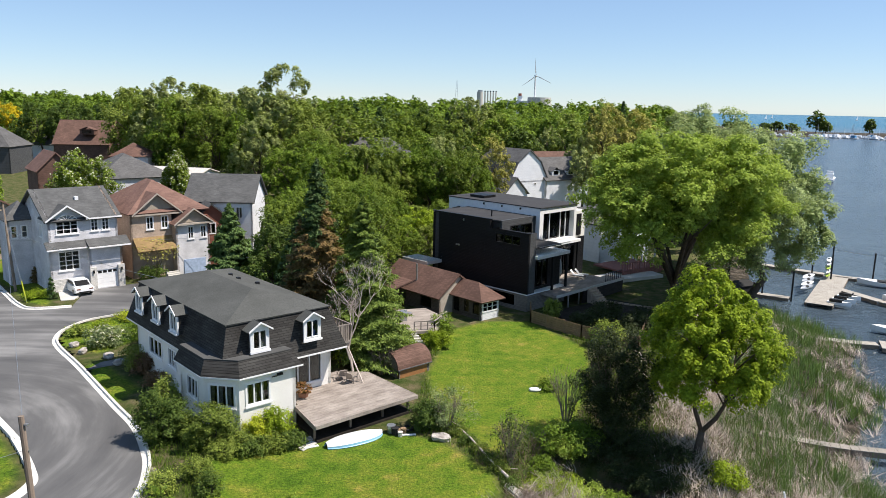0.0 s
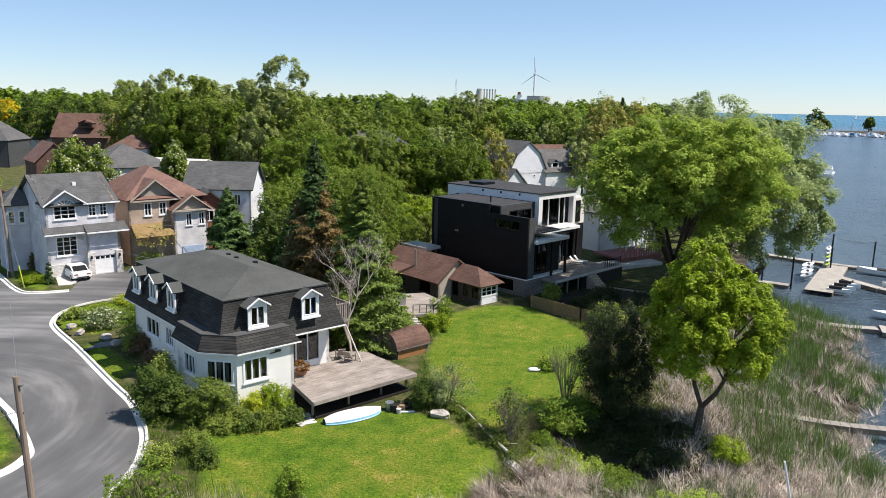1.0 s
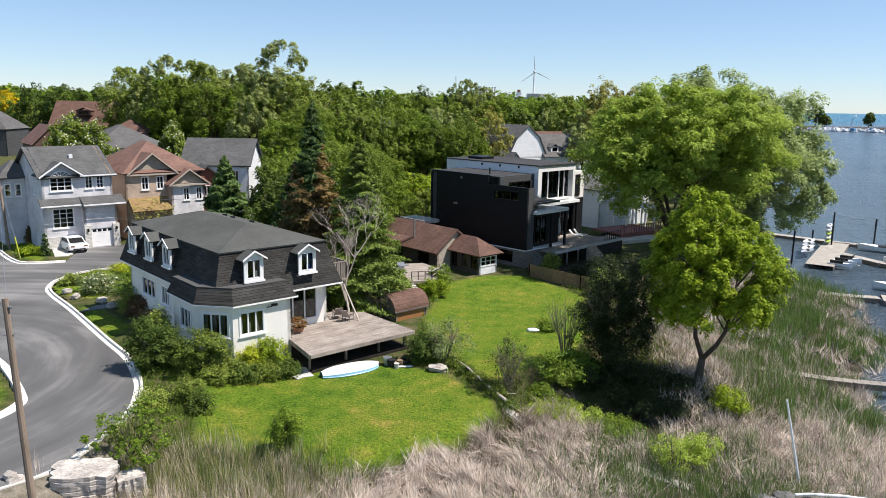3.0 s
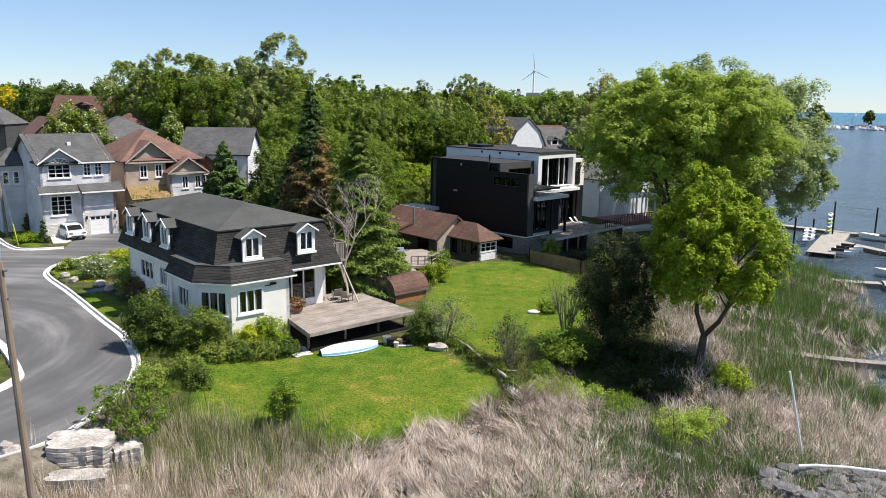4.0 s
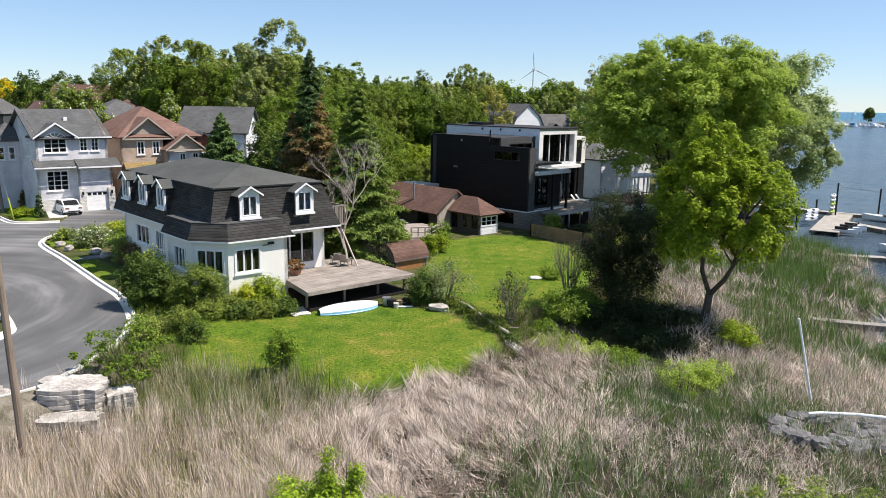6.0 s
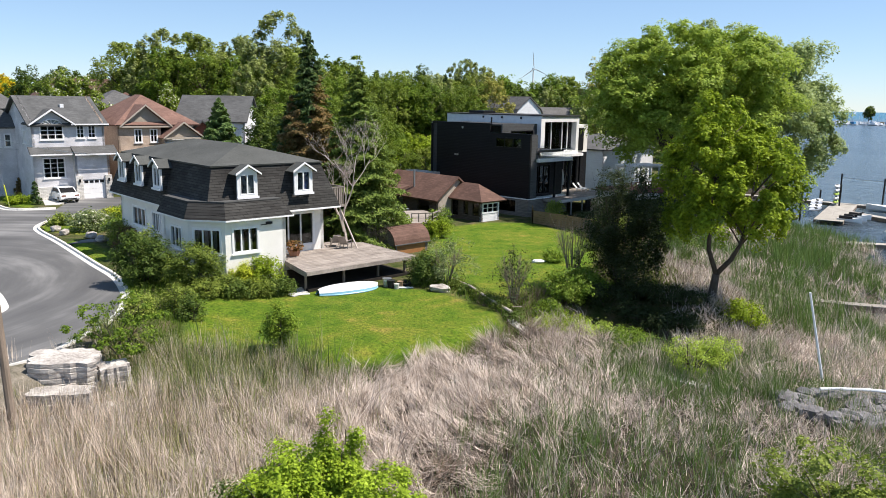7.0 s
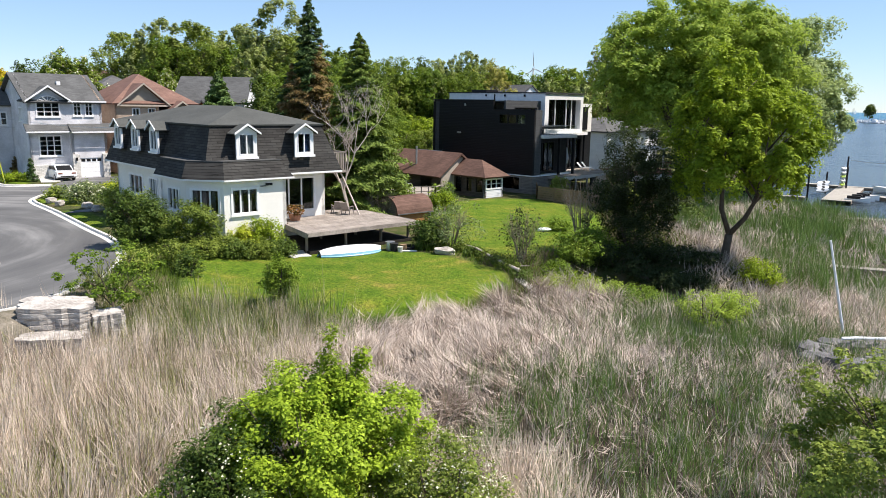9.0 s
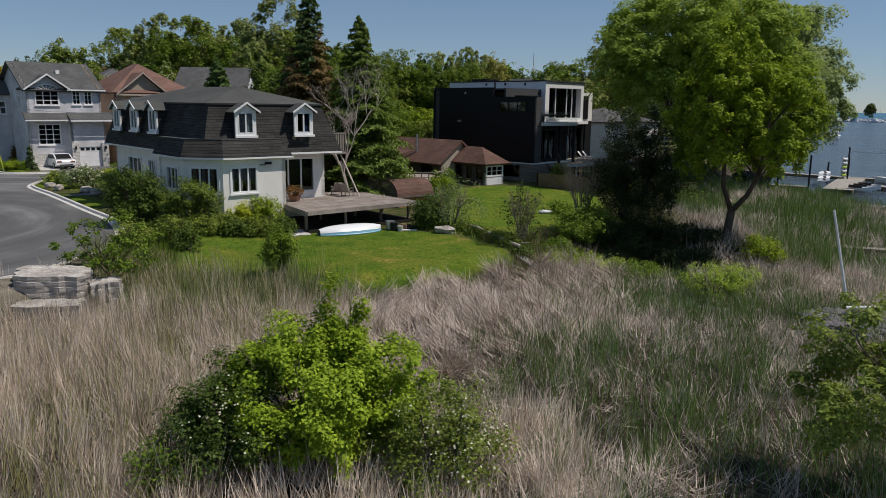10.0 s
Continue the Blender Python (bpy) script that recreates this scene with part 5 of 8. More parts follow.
plain_house("white house with a grey gambrel roof", (13.0, 170), 38, 11.5, 12, 1, 7.0, 6.8, WHITE_SIDING, DARK_ROOF, "gambrel", [(0, 7.4, 6.0, 8.0, 6.45)])
plain_house("white lean-to with a grey gable roof", (11.4, 161), 38, 6.5, 6.5, 1, 5.2, 3.2, WHITE_SIDING, DARK_ROOF, "gable_y")
plain_house("white house with grey roofs and dormers", (23.0, 176), 35, 13, 11, 1, 7.2, 4.4, WHITE_SIDING, DARK_ROOF, "gable_x", [(1, 3, 5.0, 3.8, 6.6), (1, 5.8, 5.0, 6.6, 6.6)], [(-3, -4.7, 7.7, 2.2), (1.5, -4.7, 7.7, 2.2)])
plain_house("brown-roofed house behind the white houses", (27, 205), 20, 11, 9, 1, 8.0, 3.2, TAN_BRICK, BROWN_SHINGLE, "gable_x")
plain_house("low grey-roofed house by the lake", (23, 120), 40, 12, 12, 0.5, 6.0, 2.0, WHITE_SIDING, DARK_ROOF, "hip")
plain_house("house with a brown roof among the woods", (-31, 207), 20, 10, 9, 1, 12.0, 4.8, TAN_BRICK, BROWN_SHINGLE, "hip")
plain_house("long house with a grey roof among the woods", (-20, 192), 8, 18, 10, 1, 11.0, 3.4, WHITE_SIDING, DARK_ROOF, "hip")
plain_house("white-roofed building among far trees", (52, 380), 5, 16, 10, 1, 10.5, 2.0, WHITE_SIDING, CONCRETE, "gable_x")
plain_house("far grey-roofed house among trees", (33, 330), 5, 13, 10, 1, 9.5, 3.0, WHITE_SIDING, DARK_ROOF, "gable_y")


# ---- the brown-roofed cottage ----
BROWN_BOARD = course_mat("dark_brown_boards", (0.13, 0.105, 0.085), (0.095, 0.078, 0.063), 0.15, 3.0, mortar=0.4)


def cottage():
    h = thing("cottage", "low weathered cottage with a brown shingled roof and a glazed bay", "house", pose(3.63, 80.35, 0, 0, 0, 43))
    part("wall", Geo().wall((0, 0), (2.7, 0), -0.3, 2.3, [(0.2, 0.95, 2.5, 1.9)]), WHITE_SIDING, h)
    window(h, (0, 0), (2.7, 0), (0.2, 0.95, 2.5, 1.9), cols=3, rows=2, sill=False)
    part("wall", Geo().wall((0, 5.0), (0, 0), -0.3, 2.3, [(0.5, 0.3, 1.6, 2.0), (2.2, 0.5, 3.1, 2.0), (3.6, 0.5, 4.7, 2.0)]), BROWN_BOARD, h)
    for ho in ((0.5, 0.3, 1.6, 2.0), (2.2, 0.5, 3.1, 2.0), (3.6, 0.5, 4.7, 2.0)):
        window(h, (0, 5.0), (0, 0), ho, cols=1, frame_mat=BROWN_BOARD, sill=False, trim=0.06)
    part("wall", Geo().wall((2.7, 0), (2.7, 5.0), -0.3, 2.3), BROWN_BOARD, h)
    part("roof", hip_roof(0, 0, 2.7, 7.0, 2.2, 1.6, 0.55, ridge=2.4), BROWN_SHINGLE, h)
    part("main_wall", Geo().wall((-2.0, 14.5), (-2.0, 4.6), -0.3, 2.4, [(3.0, 0.4, 4.0, 2.0), (6.5, 0.4, 8.5, 2.0)]), BROWN_BOARD, h)
    part("main_wall", Geo().wall((-2.0, 4.6), (3.4, 4.6), -0.3, 2.4), BEIGE_TRIM, h)
    part("main_gable", gable_end((-2.0, 4.6), (3.4, 4.6), 2.4, 1.9), BEIGE_TRIM, h)
    part("main_wall", Geo().wall((3.4, 4.6), (3.4, 14.5), -0.3, 2.4), BROWN_BOARD, h)
    part("main_roof", gable_roof(-2.0, 4.8, 3.4, 14.5, 2.4, 2.0, 0.55, "y"), BROWN_SHINGLE, h)
    part("porch_roof", Geo().slab([(-6.2, 9.0, 2.3), (-6.2, 13.5, 2.3), (-2.2, 13.5, 3.2), (-2.2, 9.0, 3.2)], 0.15), BROWN_SHINGLE, h)
    for y in (9.2, 13.2):
        part("porch_post", Geo().box(-6.0, y, -0.3, -5.85, y + 0.15, 2.2), BROWN_BOARD, h)
    part("flue", Geo().tube([(-1.2, 9.5, 2.9), (-1.2, 9.5, 4.9)], 0.11, 8), METAL, h)
    return h


cottage()


# ---- the black modern house ----
FLAT_ROOF = mat("black_roof_membrane", (0.06, 0.06, 0.062), (0.042, 0.042, 0.044), 0.85, 0.5, 25, spec=0.15)


def modern_house():
    h = thing("modern_house", "black-clad modern house with a white framed glass storey", "house", pose(8.9, 84.4, 0, 0, 0, 46.5))
    # side wall towards the lawn
    part("foundation", Geo().wall((0, 15.4), (0, 0), -0.4, 1.9, [(10.2, 0.4, 13.6, 1.7)]), GREY_BOARD, h, "grey block foundation")
    part("pane", Geo().box(0.12, 1.8, 0.4, 0.16, 5.2, 1.7), GLASS, h)
    part("base_band", Geo().box(-0.06, 0.0, 1.905, 0.25, 15.4, 2.02), WHITE_TRIM, h)
    part("side_wall", Geo().wall((0, 14.2), (0, 5.8), 2.024, 10.0), BLACK_SIDING, h, "black siding wall")
    part("side_wall", Geo().wall((0, 5.8), (0, 0), 2.024, 9.0, [(0.9, 7.5, 4.6, 8.5)]), BLACK_SIDING, h, "black siding wall with a strip window")
    window(h, (0, 5.8), (0, 0), (0.9, 7.5, 4.6, 8.5), cols=3, frame_mat=BLACK_METAL, trim=0.05, sill=False, curtain=CURTAIN)
    part("corner_panel", Geo().wall((0.35, 15.4), (0.35, 14.2), 2.024, 10.0), GREY_SIDING, h)
    part("corner_panel", Geo().box(0.3, 15.35, -0.3, 0.42, 15.46, 10.05), METAL, h)
    part("parapet_cap", Geo().box(-0.05, 5.75, 10.0, 0.32, 15.4, 10.06).box(-0.05, -0.05, 9.004, 0.32, 5.7, 9.06), BLACK_METAL, h)
    for q in ((-0.06, 10.6, 6.2, -0.004, 10.85, 6.4), (-0.06, 10.95, 6.2, -0.004, 11.2, 6.4), (-0.08, 9.9, 9.35, -0.004, 10.1, 9.6)):
        part("wall_vent", Geo().box(*q), METAL, h)
    # front return and terrace
    part("front_fin", Geo().box(0.256, 0.0, 2.024, 1.35, 0.25, 9.0), GREY_SIDING, h)
    part("terrace_floor", Geo().box(0.26, 0.26, 7.0, 6.6, 4.1, 7.2), FLAT_ROOF, h)
    part("terrace_wall", Geo().wall((0.26, 4.2), (6.6, 4.2), 7.204, 10.0, [(1.6, 8.0, 5.6, 9.2)]), GREY_SIDING, h)
    window(h, (0.26, 4.2), (6.6, 4.2), (1.6, 8.0, 5.6, 9.2), cols=3, frame_mat=BLACK_METAL, trim=0.05, sill=False)
    part("lower_roof", Geo().box(0.33, 4.46, 9.8, 7.0, 15.3, 9.96), FLAT_ROOF, h, "dark flat roof")
    part("back_wall", Geo().wall((14.2, 19.0), (0.2, 15.4), -0.4, 9.8), BLACK_SIDING, h)
    part("roof_vent", Geo().tube([(2.2, 7.5, 9.9), (2.2, 7.5, 10.7)], 0.09, 8), BLACK_METAL, h)
    # ground storey under the white slab
    part("lower_front", Geo().wall((1.36, 0.9), (7.4, 0.9), 1.9, 6.0, [(0.4, 2.3, 3.6, 5.5)]), BLACK_SIDING, h)
    part("side_wall", Geo().box(7.15, 1.154, 1.9, 7.4, 3.9, 6.0), BLACK_SIDING, h)
    part("recessed_front", Geo().wall((7.404, 3.9), (15.0, 3.9), 1.9, 6.0, [(0.5, 2.0, 3.6, 5.5), (4.0, 2.0, 7.2, 5.5)]), BLACK_SIDING, h)
    part("rear_base", Geo().box(15.004, 4.4, -0.4, 17.6, 14.0, 6.35), BLACK_SIDING, h)
    for p0, p1, ho in (((1.36, 0.9), (7.4, 0.9), (0.4, 2.3, 3.6, 5.5)), ((7.404, 3.9), (15.0, 3.9), (0.5, 2.0, 3.6, 5.5)), ((7.404, 3.9), (15.0, 3.9), (4.0, 2.0, 7.2, 5.5))):
        window(h, p0, p1, ho, cols=3, frame_mat=BLACK_METAL, trim=0.06, sill=False, curtain=CURTAIN)
    part("front_base", Geo().box(0.256, 0.02, -0.4, 7.4, 0.7, 1.9), GREY_BOARD, h)
    part("base_band", Geo().box(0.256, -0.04, 1.904, 7.4, 0.9, 2.02), WHITE_TRIM, h)
    part("slab", Geo().box(1.2, -0.5, 6.0, 7.4, 4.2, 6.35), WHITE_TRIM, h, "white cantilevered balcony slab")
    part("soffit", Geo().box(7.404, 3.3, 6.0, 15.2, 4.2, 6.35), WHITE_TRIM, h)
    # white framed glass storey
    f = tagged(new("glass_storey"), "white framed glazed upper storey")
    f.parent = h
    x0, x1, y0 = 6.62, 14.4, 3.6
    fr = Geo().box(x0, y0, 6.354, x0 + 0.75, 18.9, 10.9).box(x1 - 0.55, y0, 6.354, x1, 18.9, 10.9)
    fr.box(x0 + 0.754, y0, 10.2, x1 - 0.554, 18.9, 10.9).box(x0 + 0.754, y0, 6.354, x1 - 0.554, 4.4, 6.75)
    part("white_frame", fr, WHITE_TRIM, f)
    for x in (x0 + 1.35, x0 + 2.75, x0 + 5.0, x0 + 6.1):
        part("mullion", Geo().box(x - 0.045, y0 + 0.5, 6.754, x + 0.045, y0 + 0.62, 10.196), WHITE_TRIM, f)
    for k in range(6):
        xa = x0 + 0.76 + k * 1.08
        p = part("pane", Geo().box(xa, y0 + 0.7, 6.76, xa + 1.06, y0 + 0.72, 10.19), GLASS, f)
        p.visible_shadow = False
    # added lining whose dark colour stands for the unlit room behind the glass
    part("dark_lining", Geo().box(x0 + 0.8, y0 + 5.0, 6.4, x1 - 0.6, y0 + 5.2, 10.15), ROOM_DARK, f)
    part("upper_roof", Geo().box(x0 - 0.1, y0 - 0.15, 10.904, x1 + 0.1, 19.0, 11.02), FLAT_ROOF, h, "dark flat roof")
    for y in (6.5, 9.5, 12.5):
        part("fascia_lamp", Geo().box(x0 - 0.12, y, 10.5, x0 - 0.004, y + 0.2, 10.75), BLACK_METAL, h)
    part("roof_hatch", Geo().box(8.2, 14.0, 11.024, 10.5, 16.5, 11.35), BLACK_METAL, h)
    part("rear_storey", Geo().box(15.0, 4.4, 6.354, 17.6, 14.0, 9.8), WHITE_STUCCO, h)
    part("rear_window", Geo().box(15.3, 4.3, 6.6, 16.6, 4.396, 9.4), BLACK_METAL, h)
    for x, y in ((4.5, -0.3), (7.2, -0.3), (11.2, 3.4), (14.9, 3.4)):
        part("column", Geo().box(x - 0.12, y, 1.89, x + 0.12, y + 0.24, 5.996), BLACK_METAL, h)
    # glass balustrade of the balcony
    bl = tagged(new("balustrade"), "clear glass balustrade")
    bl.parent = h
    for k in range(4):
        p = part("pane", Geo().box(1.5 + k * 1.45, -0.46, 6.4, 2.9 + k * 1.45, -0.44, 7.35), CLEAR_GLASS, bl)
        p.visible_shadow = False
    part("top_rail", Geo().box(1.4, -0.49, 7.36, 7.35, -0.41, 7.41), METAL, bl)
    # side glass balcony at the far end
    sb = tagged(new("side_balcony"), "pale balcony with a glass rail")
    sb.parent = h
    part("slab", Geo().box(-2.6, 13.6, 3.6, -0.01, 18.0, 4.0), CONCRETE, sb)
    p = part("pane", Geo().box(-2.6, 13.6, 4.01, -2.57, 18.0, 5.0).box(-2.56, 13.6, 4.01, -0.02, 13.63, 5.0), CLEAR_GLASS, sb)
    p.visible_shadow = False
    return h


modern_house()

# ---- trees ----
def gz(x, y):
    return float(ground_z(np.array([x]), np.array([y]))[0])


def at(x, y, dz=-0.03):
    return (x, y, gz(x, y) + dz)


broadleaf("tree", "young forked tree with bright green leaves by the marsh", at(17.2, 48.9), 12.8, 4.35, LEAF_LIME, 90000, 0.165, 1, low=0.16, lobes=60, lobe=0.24, trunk=0.25, tips=True, twigs=12, lean=(0.3, 0.2), forked=True)
broadleaf("tree", "large spreading maple with several stems by the modern house", at(25.6, 85), 21.2, 11.0, LEAF_OAK, 175000, 0.25, 2, low=0.21, lobes=160, lobe=0.185, trunk=0.5, tips=True, twigs=13, limbs_n=11, fork=0.2)
broadleaf("tree", "tall grey-green willow by the water", at(38.6, 97), 22.6, 9.0, LEAF_WILLOW, 100000, 0.2, 3, low=0.08, lobes=84, lobe=0.27, trunk=0.55, tips=True, jitter=0.6, long=3.2, twigs=10)
broadleaf("tree", "tall olive willow behind the large maple", at(36.5, 108), 23.6, 9.0, LEAF_WILLOW, 60000, 0.22, 13, low=0.2, lobes=70, lobe=0.26, trunk=0.5, tips=True, jitter=0.6, long=3.0, twigs=9)
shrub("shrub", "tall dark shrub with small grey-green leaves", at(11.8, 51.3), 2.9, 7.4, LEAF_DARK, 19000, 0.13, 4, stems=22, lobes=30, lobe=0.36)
conifer("spruce", "tall old spruce with browning boughs", at(-12.1, 69), 18.4, 4.4, NEEDLE, 5, n=34000, size=0.2, trunk=0.22, lower=NEEDLE_BROWN)
conifer("spruce", "full green spruce beside the white house", at(-7.5, 66.2), 15.4, 5.2, NEEDLE_LIGHT, 6, n=52000, size=0.19, trunk=0.22, droop=0.2)
conifer("spruce", "dark spruce behind the bare tree", at(-14.5, 73), 12.5, 4.2, NEEDLE, 7, n=16000, size=0.25)
broadleaf("tree", "dense dark green tree beside the spruces", at(-17.5, 77), 11.0, 3.4, LEAF_DEEP, 16000, 0.22, 9, low=0.05, lobes=36, lobe=0.27, tips=True)
broadleaf("tree", "dense dark green tree before the pale house", at(-20.0, 86), 8.6, 2.6, LEAF_DEEP, 11000, 0.2, 10, low=0.05, lobes=30, lobe=0.27, tips=True)
broadleaf("tree", "low bright green tree beside the modern house", at(-4.6, 112), 7.8, 4.4, LEAF_LIME, 15000, 0.22, 44, low=0.04, lobes=40, lobe=0.26, trunk=0.2, tips=True, twigs=9)
conifer("juniper", "dense dark green conical tree", at(-23.4, 80), 11.9, 4.2, NEEDLE_MID, 8, n=44000, size=0.25, trunk=0.18, droop=0.05)


def bare_tree(name, label, pos, height, radius, seed, levels=4):
    """A leafless tree: limbs that fork and fork again."""
    rng = np.random.default_rng(seed)
    t = thing(name, label, "tree", Matrix.Translation(pos))
    g = Geo()

    def grow(p, d, ln, r, lv):
        end = p + d * ln
        mid = p + d * ln * 0.5 + Vector(rng.normal(0, 0.05, 3)) * ln
        g.tube([p, mid, end], [r, r * 0.8, r * 0.55], 5 if lv > 1 else 3)
        if lv == 0:
            return
        for k in range(3 if lv > 1 else 4):
            nd = (d + Vector((rng.normal(0, 0.5) - 0.16 * max(p.x - 0.2, 0) - 0.16 * min(p.x + 3.2, 0), rng.normal(0, 0.5), rng.uniform(0.0, 0.42)))).normalized()
            grow(p.lerp(end, rng.uniform(0.55, 1.0)), nd, ln * rng.uniform(0.55, 0.82), r * 0.55, lv - 1)

    grow(Vector((0, 0, -0.2)), Vector((-0.2, 0.05, 1)).normalized(), height * 0.3, radius * 1.2, levels)
    part("branchwork", g, DEAD_BARK, t)
    return t


bare_tree("bare_tree", "leafless grey tree with many fine branches", at(-7.6, 61), 13.4, 0.12, 11, 6)

# woods
W_KINDS = [(LEAF_WOOD, 5.2, 15.0, 21), (LEAF_WOOD2, 5.6, 16.0, 22), (LEAF_MAPLE, 6.2, 17.0, 23), (LEAF_WOOD, 5.0, 14.0, 24), (LEAF_PALE, 4.6, 17.0, 25), (LEAF_DEEP, 5.2, 15.0, 26), (LEAF_AMBER, 4.6, 16.0, 27)]
near_kinds, mid_kinds = [], []
for k, (m, r, hh, sd) in enumerate(W_KINDS):
    near_kinds.append((broadleaf("tree", "broad green tree of the woods behind the houses", at(-20 + 4.5 * k, 128 + 3 * k), hh, r, m, 19000, 0.26, sd, low=0.1, lobes=46, lobe=0.25 - 0.05 * (k == 4), twigs=9, trunk=0.3, group="trees of the woods", tips=True), hh))
    mid_kinds.append((broadleaf("tree", "broad green tree of the woods", at(-8 + 9 * k, 208 + 3 * k), hh, r, m, 4400, 0.52, sd + 50, low=0.1, lobes=30, lobe=0.27, twigs=7, trunk=0.3, group="trees of the woods", tips=True, limbs_n=3), hh))
rng = np.random.default_rng(77)


def wood(points, kinds_of):
    for x, y, hgt, k in points:
        tpl, hh = kinds_of[k % 7]
        s = hgt / hh
        o = copy_thing(tpl, pose(x, y, gz(x, y) - 0.1, 0, 0, rng.uniform(0, 360)))
        o.scale = (s * rng.uniform(0.9, 1.2), s * rng.uniform(0.9, 1.2), s)


def patch(x0, x1, y0, y1, step, h0, h1, kinds, keep=lambda x, y: True):
    out, y = [], y0
    while y < y1:
        x = x0
        while x < x1:
            px, py = x + rng.uniform(-0.35, 0.35) * step, y + rng.uniform(-0.35, 0.35) * step
            if keep(px, py):
                out.append((px, py, rng.uniform(h0, h1), int(rng.choice(kinds))))
            x += step
        y += step * 0.9
    return out


def far_woods(label, pts, cards, size, material, seed):
    """Woods too far off to tell the trees apart: one joined canopy of leaf clumps."""
    rg = np.random.default_rng(seed)
    vs = []
    for x, y, hgt, k in pts:
        p, nor = crown_points((x, y, gz(x, y) + hgt * 0.55), (hgt * 0.36, hgt * 0.36, hgt * 0.46), cards, rg, 12, 0.42, -0.4)
        vs.append(leaf_tips(p, nor, size, rg))
    return tagged(new("far_woods", leaf_mesh("far_woods", np.concatenate(vs), material, 3)), label, "woods", kind="stuff")


wood(patch(-21, -6, 92, 122, 6.5, 9.5, 13.0, [0, 2, 2], lambda x, y: x > -0.225 * y and x < -9 - (y - 92) * 0.05), near_kinds)
wood([(-5.5, 120, 7.6, 1), (-9.0, 117, 8.6, 0), (-1.5, 124, 7.5, 2), (-12.5, 124, 10.5, 2), (-3.8, 136, 15.2, 0), (1.8, 136, 15.0, 2), (-9, 137, 14.8, 1), (3.6, 140, 13.0, 0), (-14.5, 135, 14.5, 2), (-3, 108, 6.5, 1), (-7, 106, 7.2, 0), (-10, 99, 7.5, 2), (1.2, 113, 6.0, 1), (-4.5, 101, 5.5, 2), (-0.5, 104, 4.5, 0), (36.4, 180, 22.6, 6), (43.5, 186, 21.5, 6), (52, 176, 22.0, 4), (49, 150, 17.0, 1)], near_kinds)
wood([(-38, 172, 30, 4), (-33, 168, 24, 1), (-48, 176, 25, 4), (-58, 178, 27, 1), (-68, 182, 27, 4), (-78, 190, 26, 1), (-44, 166, 20, 0), (-28, 150, 17, 2), (-24, 138, 15, 0), (-52, 168, 21, 2), (-30, 140, 14, 3), (-62, 172, 22, 0), (-40, 156, 19, 4), (4, 236, 25, 4), (9, 240, 23, 4), (29, 238, 21, 0), (34, 246, 22, 1), (-8, 228, 20, 2)], near_kinds)
wood(patch(-84, -24, 192, 222, 11.0, 18, 25, [1, 4, 2], lambda x, y: x > -0.42 * y), mid_kinds)
wood(patch(-20, 10, 144, 172, 9.0, 11, 13.5, [0, 2, 3, 1], lambda x, y: x < 4), mid_kinds)
wood(patch(-26, 60, 215, 320, 14.0, 15, 20, [0, 1, 2, 3, 5], lambda x, y: x < 0.16 * y + 12), mid_kinds)
wood(patch(-190, -60, 225, 330, 16.0, 13, 17, [0, 5, 5, 5, 2], lambda x, y: not (-150 < x < -70 and y < 275)), mid_kinds)
wood(patch(40, 62, 112, 150, 9.0, 9, 12, [1, 4], lambda x, y: x < 0.40 * y), mid_kinds)
wood(patch(34, 90, 170, 300, 14.0, 11, 15, [1, 0, 4], lambda x, y: x < 0.33 * y), mid_kinds)
wood([(-57.5, 93, 9.5, 5), (-64, 126, 10, 4), (-95, 118, 9, 3), (-66, 88, 8, 0), (-62, 97, 9, 2), (-75, 120, 10, 0)], mid_kinds)
far_woods("far green woods on the skyline", patch(-280, 110, 345, 560, 21.0, 15, 20, [0], lambda x, y: x < 0.3 * y), 700, 1.2, LEAF_WOOD, 61)
far_woods("hazy far woods along the horizon", patch(-1500, 480, 650, 1350, 60.0, 20, 27, [0], lambda x, y: x < 0.28 * y), 300, 3.2, LEAF_WOOD, 62)
for x, y, hh in ((-35, 235, 20.5), (-30.5, 240, 22), (-27, 236, 20), (-38.5, 242, 19), (-23.5, 243, 20.5), (92, 420, 26), (72, 400, 22), (-2, 235, 20)):
    conifer("pine", "dark far conifer above the woods", at(x, y), hh + 0.5, 6.5, NEEDLE, int(hh * 7 + x), n=3200, size=0.8, trunk=0.25, group="far conifers")
broadleaf("tree", "bright yellow tree at the edge of town", at(-168, 285), 18.5, 7, LEAF_GOLD, 9000, 0.55, 31, low=0.15, lobes=40, lobe=0.3, tips=True)
for x, y, hh, r, n in ((-33, 233, 17.5, 6.5, 34), (-25.5, 234, 17.0, 6.0, 35), (-9.3, 232, 21.5, 6.2, 36), (-131.5, 262, 20.8, 8.5, 37), (-144, 264, 19.6, 8.0, 38), (-120, 266, 19.8, 8.0, 39)):
    broadleaf("tree", "dense dark domed tree on the skyline", at(x, y), hh, r, LEAF_DEEP, 12000, 0.5, n, low=0.1, lobes=44, lobe=0.25, tips=True, group="dark skyline trees")
for x, y, hh, r, n in ((4.6, 233, 22.6, 6.5, 40), (12.0, 236, 21.0, 5.5, 41)):
    broadleaf("tree", "tall pale yellow-green tree on the skyline", at(x, y), hh, r, LEAF_WOOD2, 13000, 0.45, n, low=0.1, lobes=44, lobe=0.25, tips=True, group="pale skyline trees")


